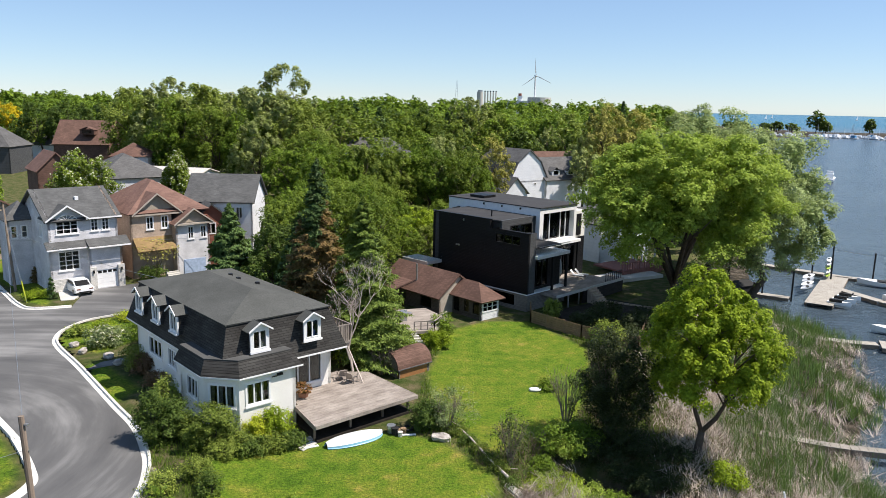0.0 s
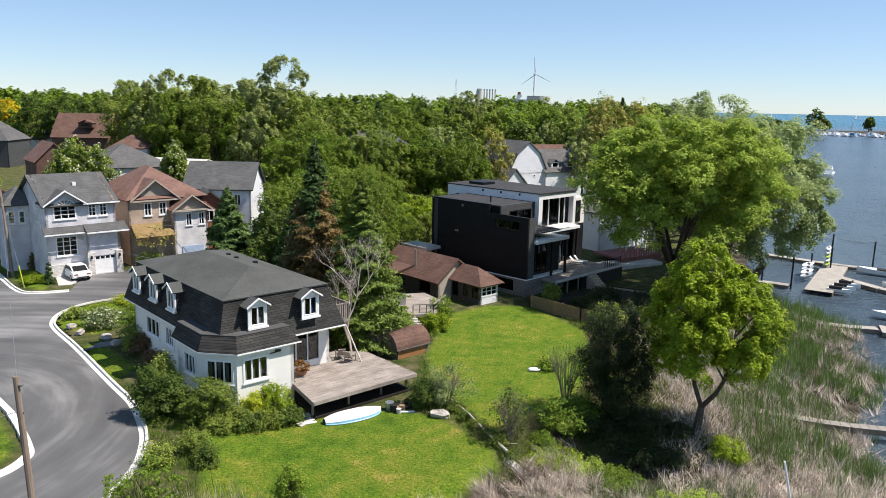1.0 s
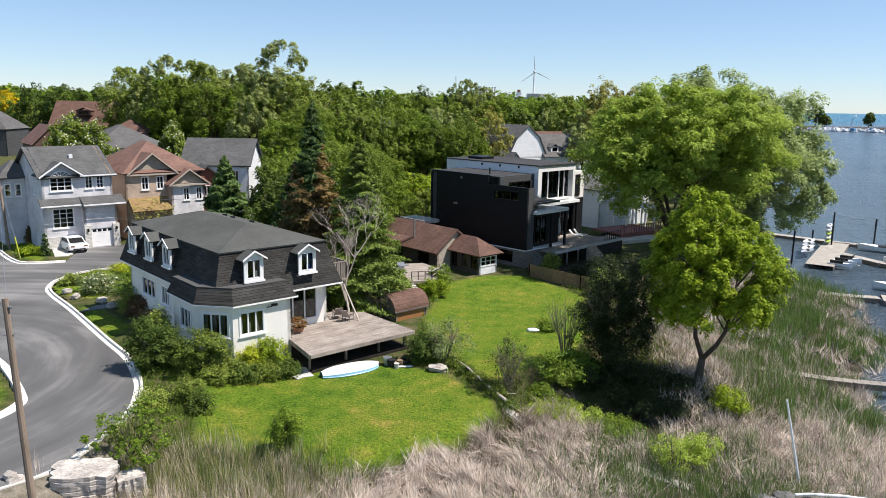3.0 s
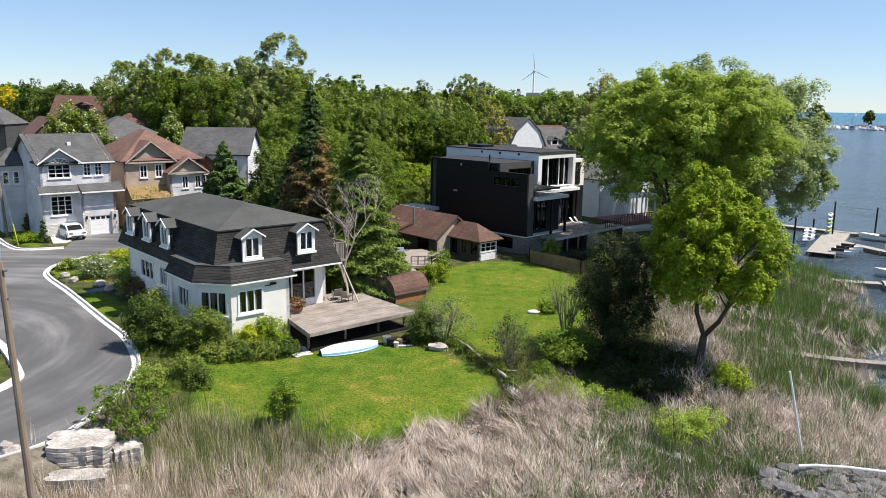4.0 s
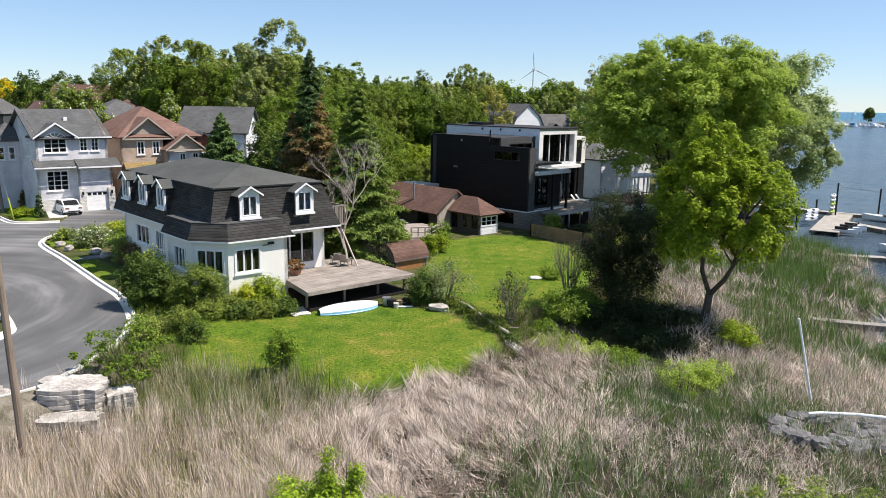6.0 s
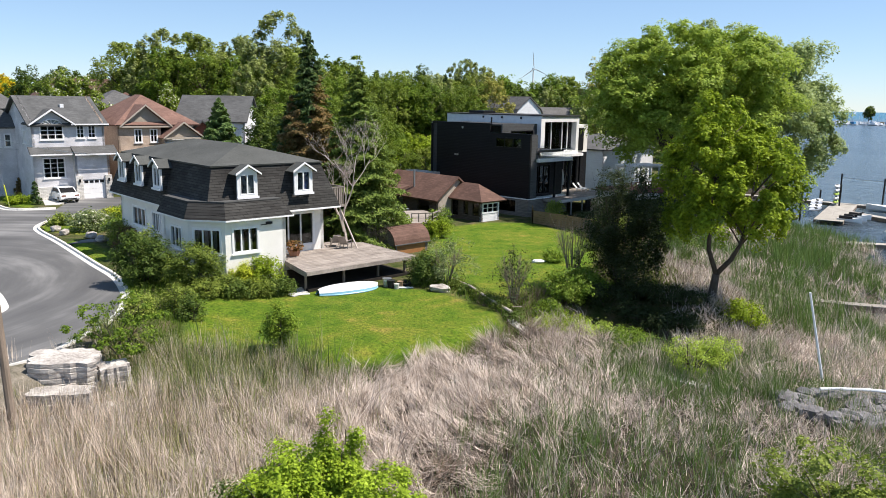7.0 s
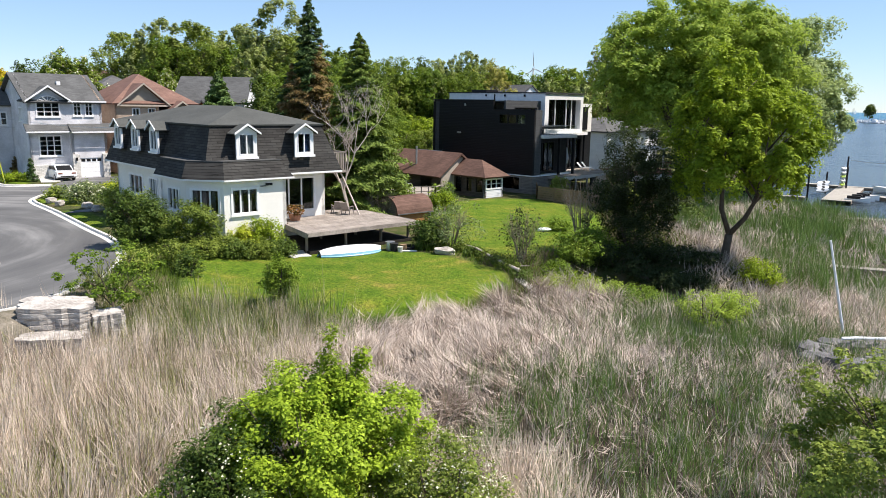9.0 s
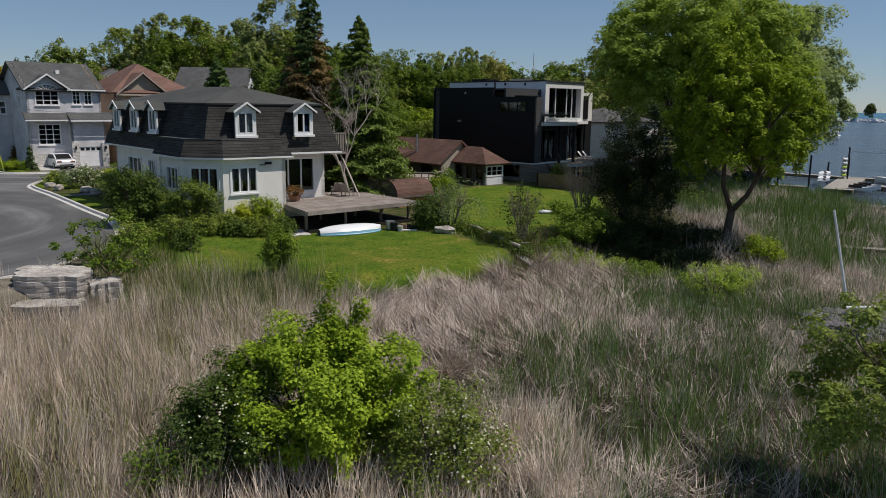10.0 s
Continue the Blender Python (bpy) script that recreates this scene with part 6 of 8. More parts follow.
def chestnut(label, pos, hh, r, m, seed):
    t = broadleaf("chestnut_tree", label, pos, hh, r, m, 34000, 0.24, seed, lobes=64, lobe=0.29, tips=True)
    # upright candles on the skin of the crown
    rg = np.random.default_rng(seed + 5)
    me = next(c for c in t.children if c.name.startswith("crown")).data
    co = np.zeros(len(me.vertices) * 3, np.float32)
    me.vertices.foreach_get("co", co)
    co = co.reshape(-1, 3)[::3]
    mid = np.array([0, 0, hh * 0.55])
    far = np.linalg.norm((co - mid) / np.array([r, r, hh * 0.42]), axis=1)
    p = co[(far > 0.75) & (co[:, 2] > hh * 0.4)]
    p = p[rg.permutation(len(p))[:1000]]
    p = np.repeat(p, 3, 0) + rg.normal(0, 0.05, (3 * len(p), 3)) + np.array([0, 0, 0.12])
    nor = (p - mid) / np.linalg.norm(p - mid, axis=1, keepdims=True)
    ob = new("blossom", leaf_mesh("blossom", leaf_cards(p, nor, 0.13, rg, 1.8), BLOSSOM))
    ob.parent = t


chestnut("chestnut tree with white blossom candles", at(-51.3, 105.5), 14.0, 4.2, LEAF_MAPLE, 32)
chestnut("small chestnut tree with white blossom", at(-46.9, 129), 12.9, 2.3, LEAF_MAPLE, 33)

# ---- marsh ----
def flatten(xy):
    """Flattened reeds lie in swirls and wind-thrown clumps."""
    x, y = xy[:, 0], xy[:, 1]
    a = 2.4 + 1.3 * np.sin(x * 0.35 + 0.5) + 1.2 * np.sin(y * 0.3 + x * 0.12) + 0.9 * np.sin(x * 1.7 + 2 * np.sin(y * 0.9)) * np.cos(y * 1.5 + 1.0)
    m = 0.95 + 0.8 * np.sin(x * 1.1 + 1.4 * np.sin(y * 0.7)) * np.cos(y * 0.95 + 0.6 * x)
    return np.stack([np.cos(a), np.sin(a)], 1) * np.clip(m, 0.05, 2.0)[:, None]


def in_marsh(x, y, rng, edge=0.6):
    return (poly_dist(x, y, UPLAND) < edge * rng.normal(0.3, 0.6, x.shape)) & (poly_dist(x, y, LAND) > -0.6)


def zone_left(x, y, rng):
    return in_marsh(x, y, rng) & (x < -5.5 + 1.5 * np.sin(y * 0.25) + rng.normal(0, 1.3, x.shape))


def shoots(x, y, rng):
    return in_marsh(x, y, rng) & (x < -3) & ((y > 34.5 + rng.normal(0, 1.6, x.shape)) | (rng.random(x.shape) < 0.22))


def zone_flat(x, y, rng):
    edge = -0.4 + (y - 20) * 0.19 + rng.normal(0, 1.4, x.shape)
    bank = poly_dist(x, y, UPLAND) > -5.5 + rng.normal(0, 1.2, x.shape)
    return (poly_dist(x, y, UPLAND) < 0.12) & in_marsh(x, y, rng) & (x > -8.5 + rng.normal(0, 1.5, x.shape)) & (x < 10 + rng.normal(0, 1.0, x.shape)) & ((x < edge) | bank) & (y > 24 + rng.normal(0, 1.5, x.shape))


def zone_green(x, y, rng):
    return in_marsh(x, y, rng) & (x > -0.8 + (y - 20) * 0.17 + rng.normal(0, 1.2, x.shape)) & (poly_dist(x, y, UPLAND) < -1.5)


def bank_edge(x, y, rng):
    d = poly_dist(x, y, UPLAND)
    return (d < 0.1) & (d > -1.6) & (rng.random(x.shape) < 0.8)


def dry(x, y):
    """Where old straw has come through: broad uneven patches."""
    return np.sin(x * 0.31 + 1.1) * np.cos(y * 0.23 - x * 0.1) + 0.6 * np.sin(x * 0.8 + y * 0.55)


def wet_shore(x, y, rng):
    return in_marsh(x, y, rng) & (dry(x, y) < 0.35 + rng.normal(0, 0.3, x.shape))


def dry_shore(x, y, rng):
    return in_marsh(x, y, rng, 1.6) & (dry(x, y) > -0.1 + rng.normal(0, 0.35, x.shape))


def rough_land(x, y, rng):
    ok = poly_dist(x, y, UPLAND) > -2.5
    for pl in (LAWN_A, LAWN_B, LAWN_C, LAWN_D, LAWN_E, LAWN_F, ROAD):
        ok &= poly_dist(x, y, pl) < -0.1
    return ok


def lush(x, y):
    """Wet hollows where the green stands thick, against dry humps of old straw."""
    return np.sin(x * 0.55 + 1.2 * np.sin(y * 0.37)) * np.cos(y * 0.48 - 0.4 * x) + 0.7 * np.sin(x * 1.7 + y * 0.6) * np.sin(y * 1.5 - x * 0.7) + 0.35 * np.sin(3.7 * x + 1.1 * y) * np.cos(3.1 * y)


def zone_wet(x, y, rng):
    return zone_green(x, y, rng) & (lush(x, y) > rng.normal(-0.35, 0.5, x.shape))


def zone_humps(x, y, rng):
    return zone_green(x, y, rng) & (lush(x, y) < rng.normal(0.5, 0.45, x.shape)) & ((y > 31) | (rng.random(x.shape) < 0.55))


def open_ground(f):
    """Keeps reeds off the dark ground that deepens the young tree's shade."""
    return lambda x, y, rng: f(x, y, rng) & ((x - 13.0) ** 2 / 23 + (y - 46.7) ** 2 / 10 + rng.normal(0, 0.15, x.shape) > 1)


def pale_patch(x, y, rng):
    a = (x - 3.6) ** 2 / 5 + (y - 20.4) ** 2 / 2.5
    b = (x - 14.2) ** 2 / 7 + (y - 28.5) ** 2 / 6
    c = (x - 22.5) ** 2 / 26 + (y - 40.0) ** 2 / 55
    d = (x - 5.5) ** 2 / 18 + (y - 36.5) ** 2 / 10
    return in_marsh(x, y, rng) & (np.minimum(np.minimum(a, b), np.minimum(c, d)) < rng.uniform(0.3, 1.4, x.shape))


def green_belt(x, y, rng):
    """Fresh shoots between the stones and the lawn."""
    return in_marsh(x, y, rng, 1.0) & (np.abs(y - 36.8 - 0.1 * (x + 9)) < rng.normal(2.0, 0.8, x.shape)) & (x < -5.5 + rng.normal(0, 1.0, x.shape))


soft = lambda k: (lambda p: flatten(p) * k)
blades("reeds", "tall standing straw-coloured reeds", scatter(-30, 8, 0, 42, 170000, 51, zone_left), 1.2, 0.034, REED_TAN, 52, lean=0.34, spread=0.5, lodge=soft(0.2), clump=0.8, bend=0, bundle=18, tight=0.2)
blades("reeds", "olive reed stems mixed into the straw", scatter(-30, 8, 0, 40, 34000, 151, zone_left), 1.3, 0.034, REED_MIXED, 152, lean=0.25, spread=0.5, clump=0.4, bend=0)
blades("reeds", "brown broken stems low in the standing reeds", scatter(-30, 8, 2, 42, 20000, 153, zone_left), 0.8, 0.036, REED_BROWN, 154, lean=0.8, spread=0.5, bend=0)
blades("reeds", "tall olive reeds leaning at the lawn's edge", scatter(-17, 33, -2, 42, 22000, 175, green_belt), 1.5, 0.036, REED_MIXED, 176, lean=0.4, spread=0.4, clump=0.5, bend=0, bundle=7)
blades("reeds", "young green reed shoots among old straw", scatter(-18, 30, 0, 42, 26000, 53, green_belt), 1.25, 0.036, REED_GREEN, 54, lean=0.3, spread=0.45, clump=0.3, bend=0, bundle=8)
blades("reeds", "old reeds flattened into a mat of pale straw", scatter(-10, 22, 16, 50, 210000, 55, open_ground(zone_flat)), 0.85, 0.038, REED_PALE, 56, lean=1.5, lodge=soft(1.5), spread=0.55, clump=0.88, lift=0.6, bundle=30, tight=0.22, bend=0)
blades("reeds", "brown stems under the flattened straw", scatter(-10, 22, 16, 50, 20000, 155, open_ground(zone_flat)), 0.7, 0.036, REED_BROWN, 156, lean=1.0, spread=0.5, clump=0.2, lift=0.25, bend=0)
blades("reeds", "spiky reed tops standing along the lawn", scatter(-16, 30, 12, 60, 34000, 57, open_ground(bank_edge)), 0.75, 0.034, REED_PALE, 58, lean=0.7, spread=0.5, clump=0.65, bend=0, bundle=12)
blades("reeds", "dense green cattails below the young tree", scatter(9, 36, 19, 46, 12000, 171, open_ground(lambda x, y, rng: in_marsh(x, y, rng) & (lush(x + 3.0, y) > rng.normal(-0.3, 0.5, x.shape)))), 0.9, 0.03, REED_GREEN, 172, lean=0.35, spread=0.5, clump=0.6, bend=0, bundle=6)
blades("reeds", "green cattails growing through dead stems", scatter(-2, 6, 30, 60, 150000, 59, open_ground(zone_wet)), 0.85, 0.03, REED_GREEN, 60, lean=0.3, spread=0.5, clump=0.5, bend=0, bundle=5)
blades("reeds", "pale dead stems standing among the cattails", scatter(-3, 6, 30, 60, 40000, 169, open_ground(zone_green)), 0.8, 0.024, REED_PALE, 170, lean=0.5, spread=0.5, clump=0.6, bend=0, bundle=6)
blades("reeds", "leaning dead cattail stems, pale and brown", scatter(-4, 6, 30, 60, 120000, 61, open_ground(zone_humps)), 0.65, 0.03, REED_PALE, 62, lean=1.5, lodge=soft(0.4), spread=0.5, clump=0.4, lift=0.3, bundle=5, tight=0.2, bend=0)
blades("reeds", "low brown litter of dead stems", scatter(-14, 6, 30, 60, 26000, 63, open_ground(in_marsh)), 0.6, 0.036, REED_BROWN, 64, lean=1.2, spread=0.5, bend=0)
blades("reeds", "bleached flattened straw in open patches", scatter(-2, 15, 28, 48, 120000, 157, pale_patch), 0.75, 0.034, REED_PALE, 158, lean=1.9, spread=0.5, lift=0.3, clump=0.5, bend=0, bundle=10, tight=0.2)
blades("reeds", "green reed bed by the lake", scatter(18, 46, 46, 96, 60000, 65, wet_shore), 1.3, 0.05, REED_GREEN, 66, lean=0.3, spread=0.5, clump=0.5, bend=0, bundle=8)
blades("reeds", "dry flattened reed patches by the lake", scatter(14, 38, 46, 96, 52000, 67, open_ground(dry_shore)), 1.0, 0.048, REED_PALE, 68, lean=1.1, lodge=soft(0.5), clump=0.55, lift=0.35, bend=0, bundle=12)
blades("rough_grass", "tall rough grass between the lawns and the marsh", scatter(-2, 40, 24, 76, 40000, 69, open_ground(rough_land)), 0.55, 0.05, GRASS_BLADE, 70, lean=0.6, category="grass", clump=0.4, bend=0)
blades("rough_grass", "rough grass and weeds beside the road", scatter(-22, 34, -9, 50, 14000, 71, rough_land), 0.5, 0.045, GRASS_BLADE, 72, lean=0.6, category="grass", clump=0.4, bend=0)
blades("dry_grass", "dry brown brush on the bank", scatter(2, 40, 26, 72, 30000, 73, open_ground(rough_land)), 0.8, 0.045, REED_BROWN, 74, lean=0.9, category="grass", clump=0.5, bend=0)
blades("dry_grass", "matted pinkish dry grass behind the young tree", scatter(13, 43, 26, 64, 26000, 159, lambda x, y, rng: (np.abs(x - 18.5 - (y - 50) * 0.2) < rng.normal(2.6, 0.9, x.shape)) & (poly_dist(x, y, LAWN_B) < -1.5)), 0.85, 0.045, REED_PALE, 160, lean=1.2, category="grass", clump=0.5, lift=0.35, bend=0)
blades("dry_grass", "dry grass and weeds hanging over the kerb's end", scatter(-26, 27, -13, 38, 16000, 161, lambda x, y, rng: (poly_dist(x, y, ROAD) < -0.35) & (poly_dist(x, y, ROAD) > -1.0 - 1.2 * rng.random(x.shape))), 0.9, 0.045, REED_MIXED, 162, lean=0.5, category="grass", clump=0.3, lift=0.9, bend=0, bundle=8)
blades("reeds", "tall straw reeds below the road's end", scatter(-30, 22, -12, 34.5, 26000, 167, lambda x, y, rng: (poly_dist(x, y, ROAD) < -1.1 - 0.5 * rng.random(x.shape)) & ((x + 16.2) ** 2 / 4.0 + (y - 34.0) ** 2 / 1.3 > 1)), 1.35, 0.034, REED_TAN, 168, lean=0.3, spread=0.4, clump=0.3, lift=0.5, bend=0, bundle=8)
blades("reeds", "brown and straw reeds round the bright shrub", scatter(-8, 8, 4, 25, 26000, 173, in_marsh), 1.0, 0.034, REED_TAN, 174, lean=0.5, spread=0.5, clump=0.6, bend=0, bundle=8)
blades("reeds", "straw reeds of the open marsh", scatter(-24, -16, 26, 9, 12000, 163, in_marsh), 1.0, 0.05, REED_TAN, 164, lean=0.6, spread=0.5, clump=0.4, bend=0, bundle=8)
blades("reeds", "green reeds of the open marsh", scatter(-24, -16, 26, 9, 9000, 165, in_marsh), 0.9, 0.05, REED_GREEN, 166, lean=0.4, spread=0.5, clump=0.4, bend=0, bundle=8)

# ---- in the garden of the white house ----
def deck():
    d = thing("deck", "weathered grey plank deck on low posts beside the white house", "deck", pose(-14.9, 50.5, 0, 0, 0, 42.5))
    y, k = -5.2, 0
    while y < 2.8:
        x0 = 3.6 + max(0.0, min((y + 5.2) / 4.0, 1.0)) * 0.75 if y < -1.2 else (4.66 if y < 1.0 else 8.95)
        x1 = 12.55 if y < 1.2 else 12.55 - (y - 1.2) * 1.2
        part("plank", Geo().box(x0, y, 1.40 + 0.006 * math.sin(k * 2.3), x1, y + 0.142, 1.45 + 0.006 * math.sin(k * 2.3)), DECK_WOOD, d)
        y += 0.15
        k += 1
    part("front_rim", Geo().box(3.6, -5.27, 1.2, 12.6, -5.21, 1.46), DECK_WOOD, d)
    part("side_rim", Geo().box(12.56, -5.2, 1.12, 12.62, 1.2, 1.46), DECK_WOOD, d)
    part("left_rim", Geo().prism([(3.54, -5.2), (3.6, -5.2), (4.35, -1.3), (4.29, -1.3)], 1.12, 1.46), DECK_WOOD, d)
    for y in (-4.6, -2.6, -0.6):
        part("joist", Geo().box(4.3, y, 1.16, 12.5, y + 0.08, 1.395), POLE_WOOD, d)
    for x in (3.9, 6.9, 9.8, 12.2):
        for y in (-4.5, -1.5):
            part("post", Geo().box(x, y, -0.3, x + 0.14, y + 0.14, 1.15), POLE_WOOD, d)
    return d


deck()
# Dark sheet painted in place of the shade below the deck planks.
soil = thing("bare_soil", "dark sheet standing for the shade under the deck", "soil", pose(-14.9, 50.5, 0, 0, 0, 42.5))
part("shade_sheet", Geo().prism([(3.9, -4.9), (12.4, -4.9), (12.4, 1.0), (8.9, 2.4), (4.7, 1.0)], 0.02, 0.2), mat("under_deck_shade", (0.035, 0.028, 0.022), (0.018, 0.015, 0.012), 1.0, 2, 12, relief=1.0), soil)


def canoe():
    """A small upturned boat, white above with a pale blue flank."""
    t = thing("rowing_boat", "upturned white dinghy with pale blue sides lying on the lawn", "boat", pose(-6.2, 50.05, gz(-6.2, 50.0), 0, 0, 33))
    n, g, b = 17, Geo(), Geo()
    rings = []
    for i in range(n):
        s = -1 + 2 * i / (n - 1)
        w = 0.74 * (1 - max(s, -0.9 * s) ** 2.4) ** 0.7 + 0.02
        hgt = 0.56 * (1 - 0.35 * abs(s) ** 3)
        rings.append([(s * 2.15, w * math.cos(a), 0.02 + hgt * max(math.sin(a), 0.0) ** 0.8) for a in np.linspace(0, math.pi, 11)])
    vs = [p for r in rings for p in r]
    g.add(vs, [(i * 11 + j, i * 11 + j + 1, (i + 1) * 11 + j + 1, (i + 1) * 11 + j) for i in range(n - 1) for j in range(10)])
    blue = mat("pale_blue_gelcoat", (0.3, 0.55, 0.68), (0.22, 0.44, 0.58), 0.35, 2, 12, vary=0.15)
    flank = Geo().add(vs, [q for j, q in enumerate(g.f) if j % 10 in (0, 9)])
    g.f = [q for j, q in enumerate(g.f) if j % 10 not in (0, 9)]
    part("hull", g, PAINT_WHITE, t, smooth=True)
    part("flank", flank, blue, t, "pale blue sides")
    for side in (0, 10):
        part("gunwale", Geo().tube([tuple(Vector(r[side]) + Vector((0, 0, 0.03))) for r in rings], 0.05, 6), blue, t)
    return t


canoe()


def shed():
    t = thing("garden_shed", "small shed with a rounded brown shingled roof and orange wooden walls", "shed", pose(-4.0, 62.2, 0, 0, 0, 43))
    part("wall", Geo().wall((0, 0), (3.4, 0), -0.3, 1.0), mat("orange_wood", (0.36, 0.17, 0.06), (0.28, 0.13, 0.05), 0.8), t)
    part("wall", Geo().wall((3.4, 0), (3.4, 2.6), -0.3, 1.0), GREY_BOARD, t)
    part("wall", Geo().wall((3.4, 2.6), (0, 2.6), -0.3, 1.0), GREY_BOARD, t)
    arc = [(1.3 + 1.45 * math.cos(a), 0.8 + 1.35 * math.sin(a)) for a in np.linspace(0, math.pi, 13)]
    ring = [(y, z) for y, z in arc]
    inner = [(1.3 + 1.36 * math.cos(a), 0.8 + 1.26 * math.sin(a)) for a in np.linspace(0, math.pi, 13)]
    shell = ring + inner[::-1]
    n = len(shell)
    g = Geo().add([(-0.2, y, z) for y, z in shell] + [(3.6, y, z) for y, z in shell], [(i, (i + 1) % n, n + (i + 1) % n, n + i) for i in range(n)]
                  + [(i, n - 1 - i, n - 2 - i, i + 1) for i in range(12)] + [(n + i + 1, 2 * n - 2 - i, 2 * n - 1 - i, n + i) for i in range(12)])
    part("roof", g, BROWN_SHINGLE, t)
    for x in (0.0, 3.3):
        part("end_wall", Geo().loft([(x, y, z) for y, z in inner] + [(x, 0, -0.3), (x, 2.6, -0.3)], [(x + 0.1, y, z) for y, z in inner] + [(x + 0.1, 0, -0.3), (x + 0.1, 2.6, -0.3)]), GREY_BOARD, t)
    part("roof_ridge_line", Geo().box(-0.2, -0.2, 0.78, 3.6, -0.12, 0.86), DARK_ROOF, t)
    return t


shed()


def board_fence(pts, height, label):
    t = thing("fence", label, "fence")
    for (x0, y0), (x1, y1) in zip(pts, pts[1:]):
        ln = math.hypot(x1 - x0, y1 - y0)
        n = max(1, round(ln / 2.0))
        for i in range(n + 1):
            x, y = x0 + (x1 - x0) * i / n, y0 + (y1 - y0) * i / n
            z = gz(x, y)
            part("post", Geo().box(x - 0.06, y - 0.06, z - 0.3, x + 0.06, y + 0.06, z + height + 0.1), FENCE_WOOD, t)
            if i < n:
                xa, ya = x0 + (x1 - x0) * (i + 1) / n, y0 + (y1 - y0) * (i + 1) / n
                za = gz(xa, ya)
                for k in range(6):
                    b, c = k * height / 6 + 0.06, (k + 1) * height / 6 + 0.035
                    dx, dy = (ya - y) / ln * n * 0.015, -(xa - x) / ln * n * 0.015
                    part("board", Geo().loft([(x - dx, y - dy, z + b), (x + dx, y + dy, z + b), (x + dx, y + dy, z + c), (x - dx, y - dy, z + c)],
                                             [(xa - dx, ya - dy, za + b), (xa + dx, ya + dy, za + b), (xa + dx, ya + dy, za + c), (xa - dx, ya - dy, za + c)]), FENCE_WOOD, t)
    return t


board_fence([(9.3, 83.6), (9.0, 80.2), (13.6, 75.0), (18.6, 71.6)], 1.35, "brown horizontal board fence at the end of the lawn")
board_fence([(18.6, 71.6), (21.5, 80.0)], 1.2, "short brown fence running down to the shore")


def cottage_deck():
    t = thing("cottage_deck", "raised grey deck with a rail and steps beside the cottage", "deck")
    poly = [(-8.0, 73.0), (-3.6, 72.6), (-1.2, 73.2), (0.0, 77.6), (-2.5, 81.5), (-8.5, 79.5)]
    part("floor", flat_fill(poly, 0.75, 1.0), DECK_WOOD, t)
    rail = [(-3.3, 73.2), (-1.3, 73.6), (-0.1, 77.4)]
    for (xa, ya), (xb, yb) in zip(rail, rail[1:]):
        part("rail", Geo().tube([(xa, ya, 1.85), (xb, yb, 1.85)], 0.06, 4), DECK_WOOD, t)
        part("rail", Geo().tube([(xa, ya, 1.4), (xb, yb, 1.4)], 0.04, 4), DECK_WOOD, t)
        for k in range(4):
            x, y = xa + (xb - xa) * k / 3, ya + (yb - ya) * k / 3
            part("post", Geo().box(x - 0.05, y - 0.05, 1.0, x + 0.05, y + 0.05, 1.84), DECK_WOOD, t)
    for k in range(5):
        part("step", Geo().prism([(-4.3 + 0.25 * k, 72.3 - 0.32 * k), (-3.0 + 0.25 * k, 72.7 - 0.32 * k), (-3.1 + 0.25 * k, 73.05 - 0.32 * k), (-4.4 + 0.25 * k, 72.65 - 0.32 * k)], -0.1, 0.84 - 0.17 * k), CONCRETE, t)
    for x, y in ((-7.8, 73.2), (-3.6, 72.8), (-1.3, 73.3), (-0.2, 77.5)):
        part("leg", Geo().box(x - 0.07, y - 0.07, -0.3, x + 0.07, y + 0.07, 0.76), DECK_WOOD, t)
    return t


cottage_deck()
t = thing("barbecue", "grey barbecue with side shelves on the cottage deck", "barbecue", pose(-4.6, 76.4, 1.0, 0, 0, 15))
part("cart", Geo().box(-0.35, -0.25, 0.0, 0.35, 0.25, 0.75), METAL, t)
part("lid", Geo().loft([(-0.38, -0.28, 0.755), (0.38, -0.28, 0.755), (0.38, 0.28, 0.755), (-0.38, 0.28, 0.755)], [(-0.36, -0.12, 1.12), (0.36, -0.12, 1.12), (0.36, 0.15, 1.12), (-0.36, 0.15, 1.12)]), METAL, t)
part("shelf", Geo().box(-0.85, -0.22, 0.78, -0.39, 0.22, 0.83).box(0.39, -0.22, 0.78, 0.85, 0.22, 0.83), METAL, t)


def planter(x, y, z, label, r=0.42, leaf=None):
    t = thing("planter", label, "planter", Matrix.Translation((x, y, z)))
    ring = lambda rr, zz: [(rr * math.cos(k * math.tau / 14), rr * math.sin(k * math.tau / 14), zz) for k in range(14)]
    part("pot", Geo().loft(ring(r * 0.75, 0), ring(r, 0.4)), mat("terracotta", (0.4, 0.2, 0.12), rough=0.8), t)
    rg = np.random.default_rng(int(abs(x) * 10))
    p, nr = crown_points((0, 0, 0.6), (r * 1.5, r * 1.5, 0.4), 500, rg, 8, 0.5, -0.3)
    ob = new("plant", leaf_mesh("plant", leaf_cards(p, nr, 0.12, rg), leaf or LEAF_WOOD2))
    ob.parent = t
    return t


planter(-10.6, 54.3, 1.46, "terracotta pot with a reddish flowering plant on the deck", 0.45, leaf_mat("leaf_red", (0.12, 0.09, 0.03), (0.3, 0.13, 0.06)))


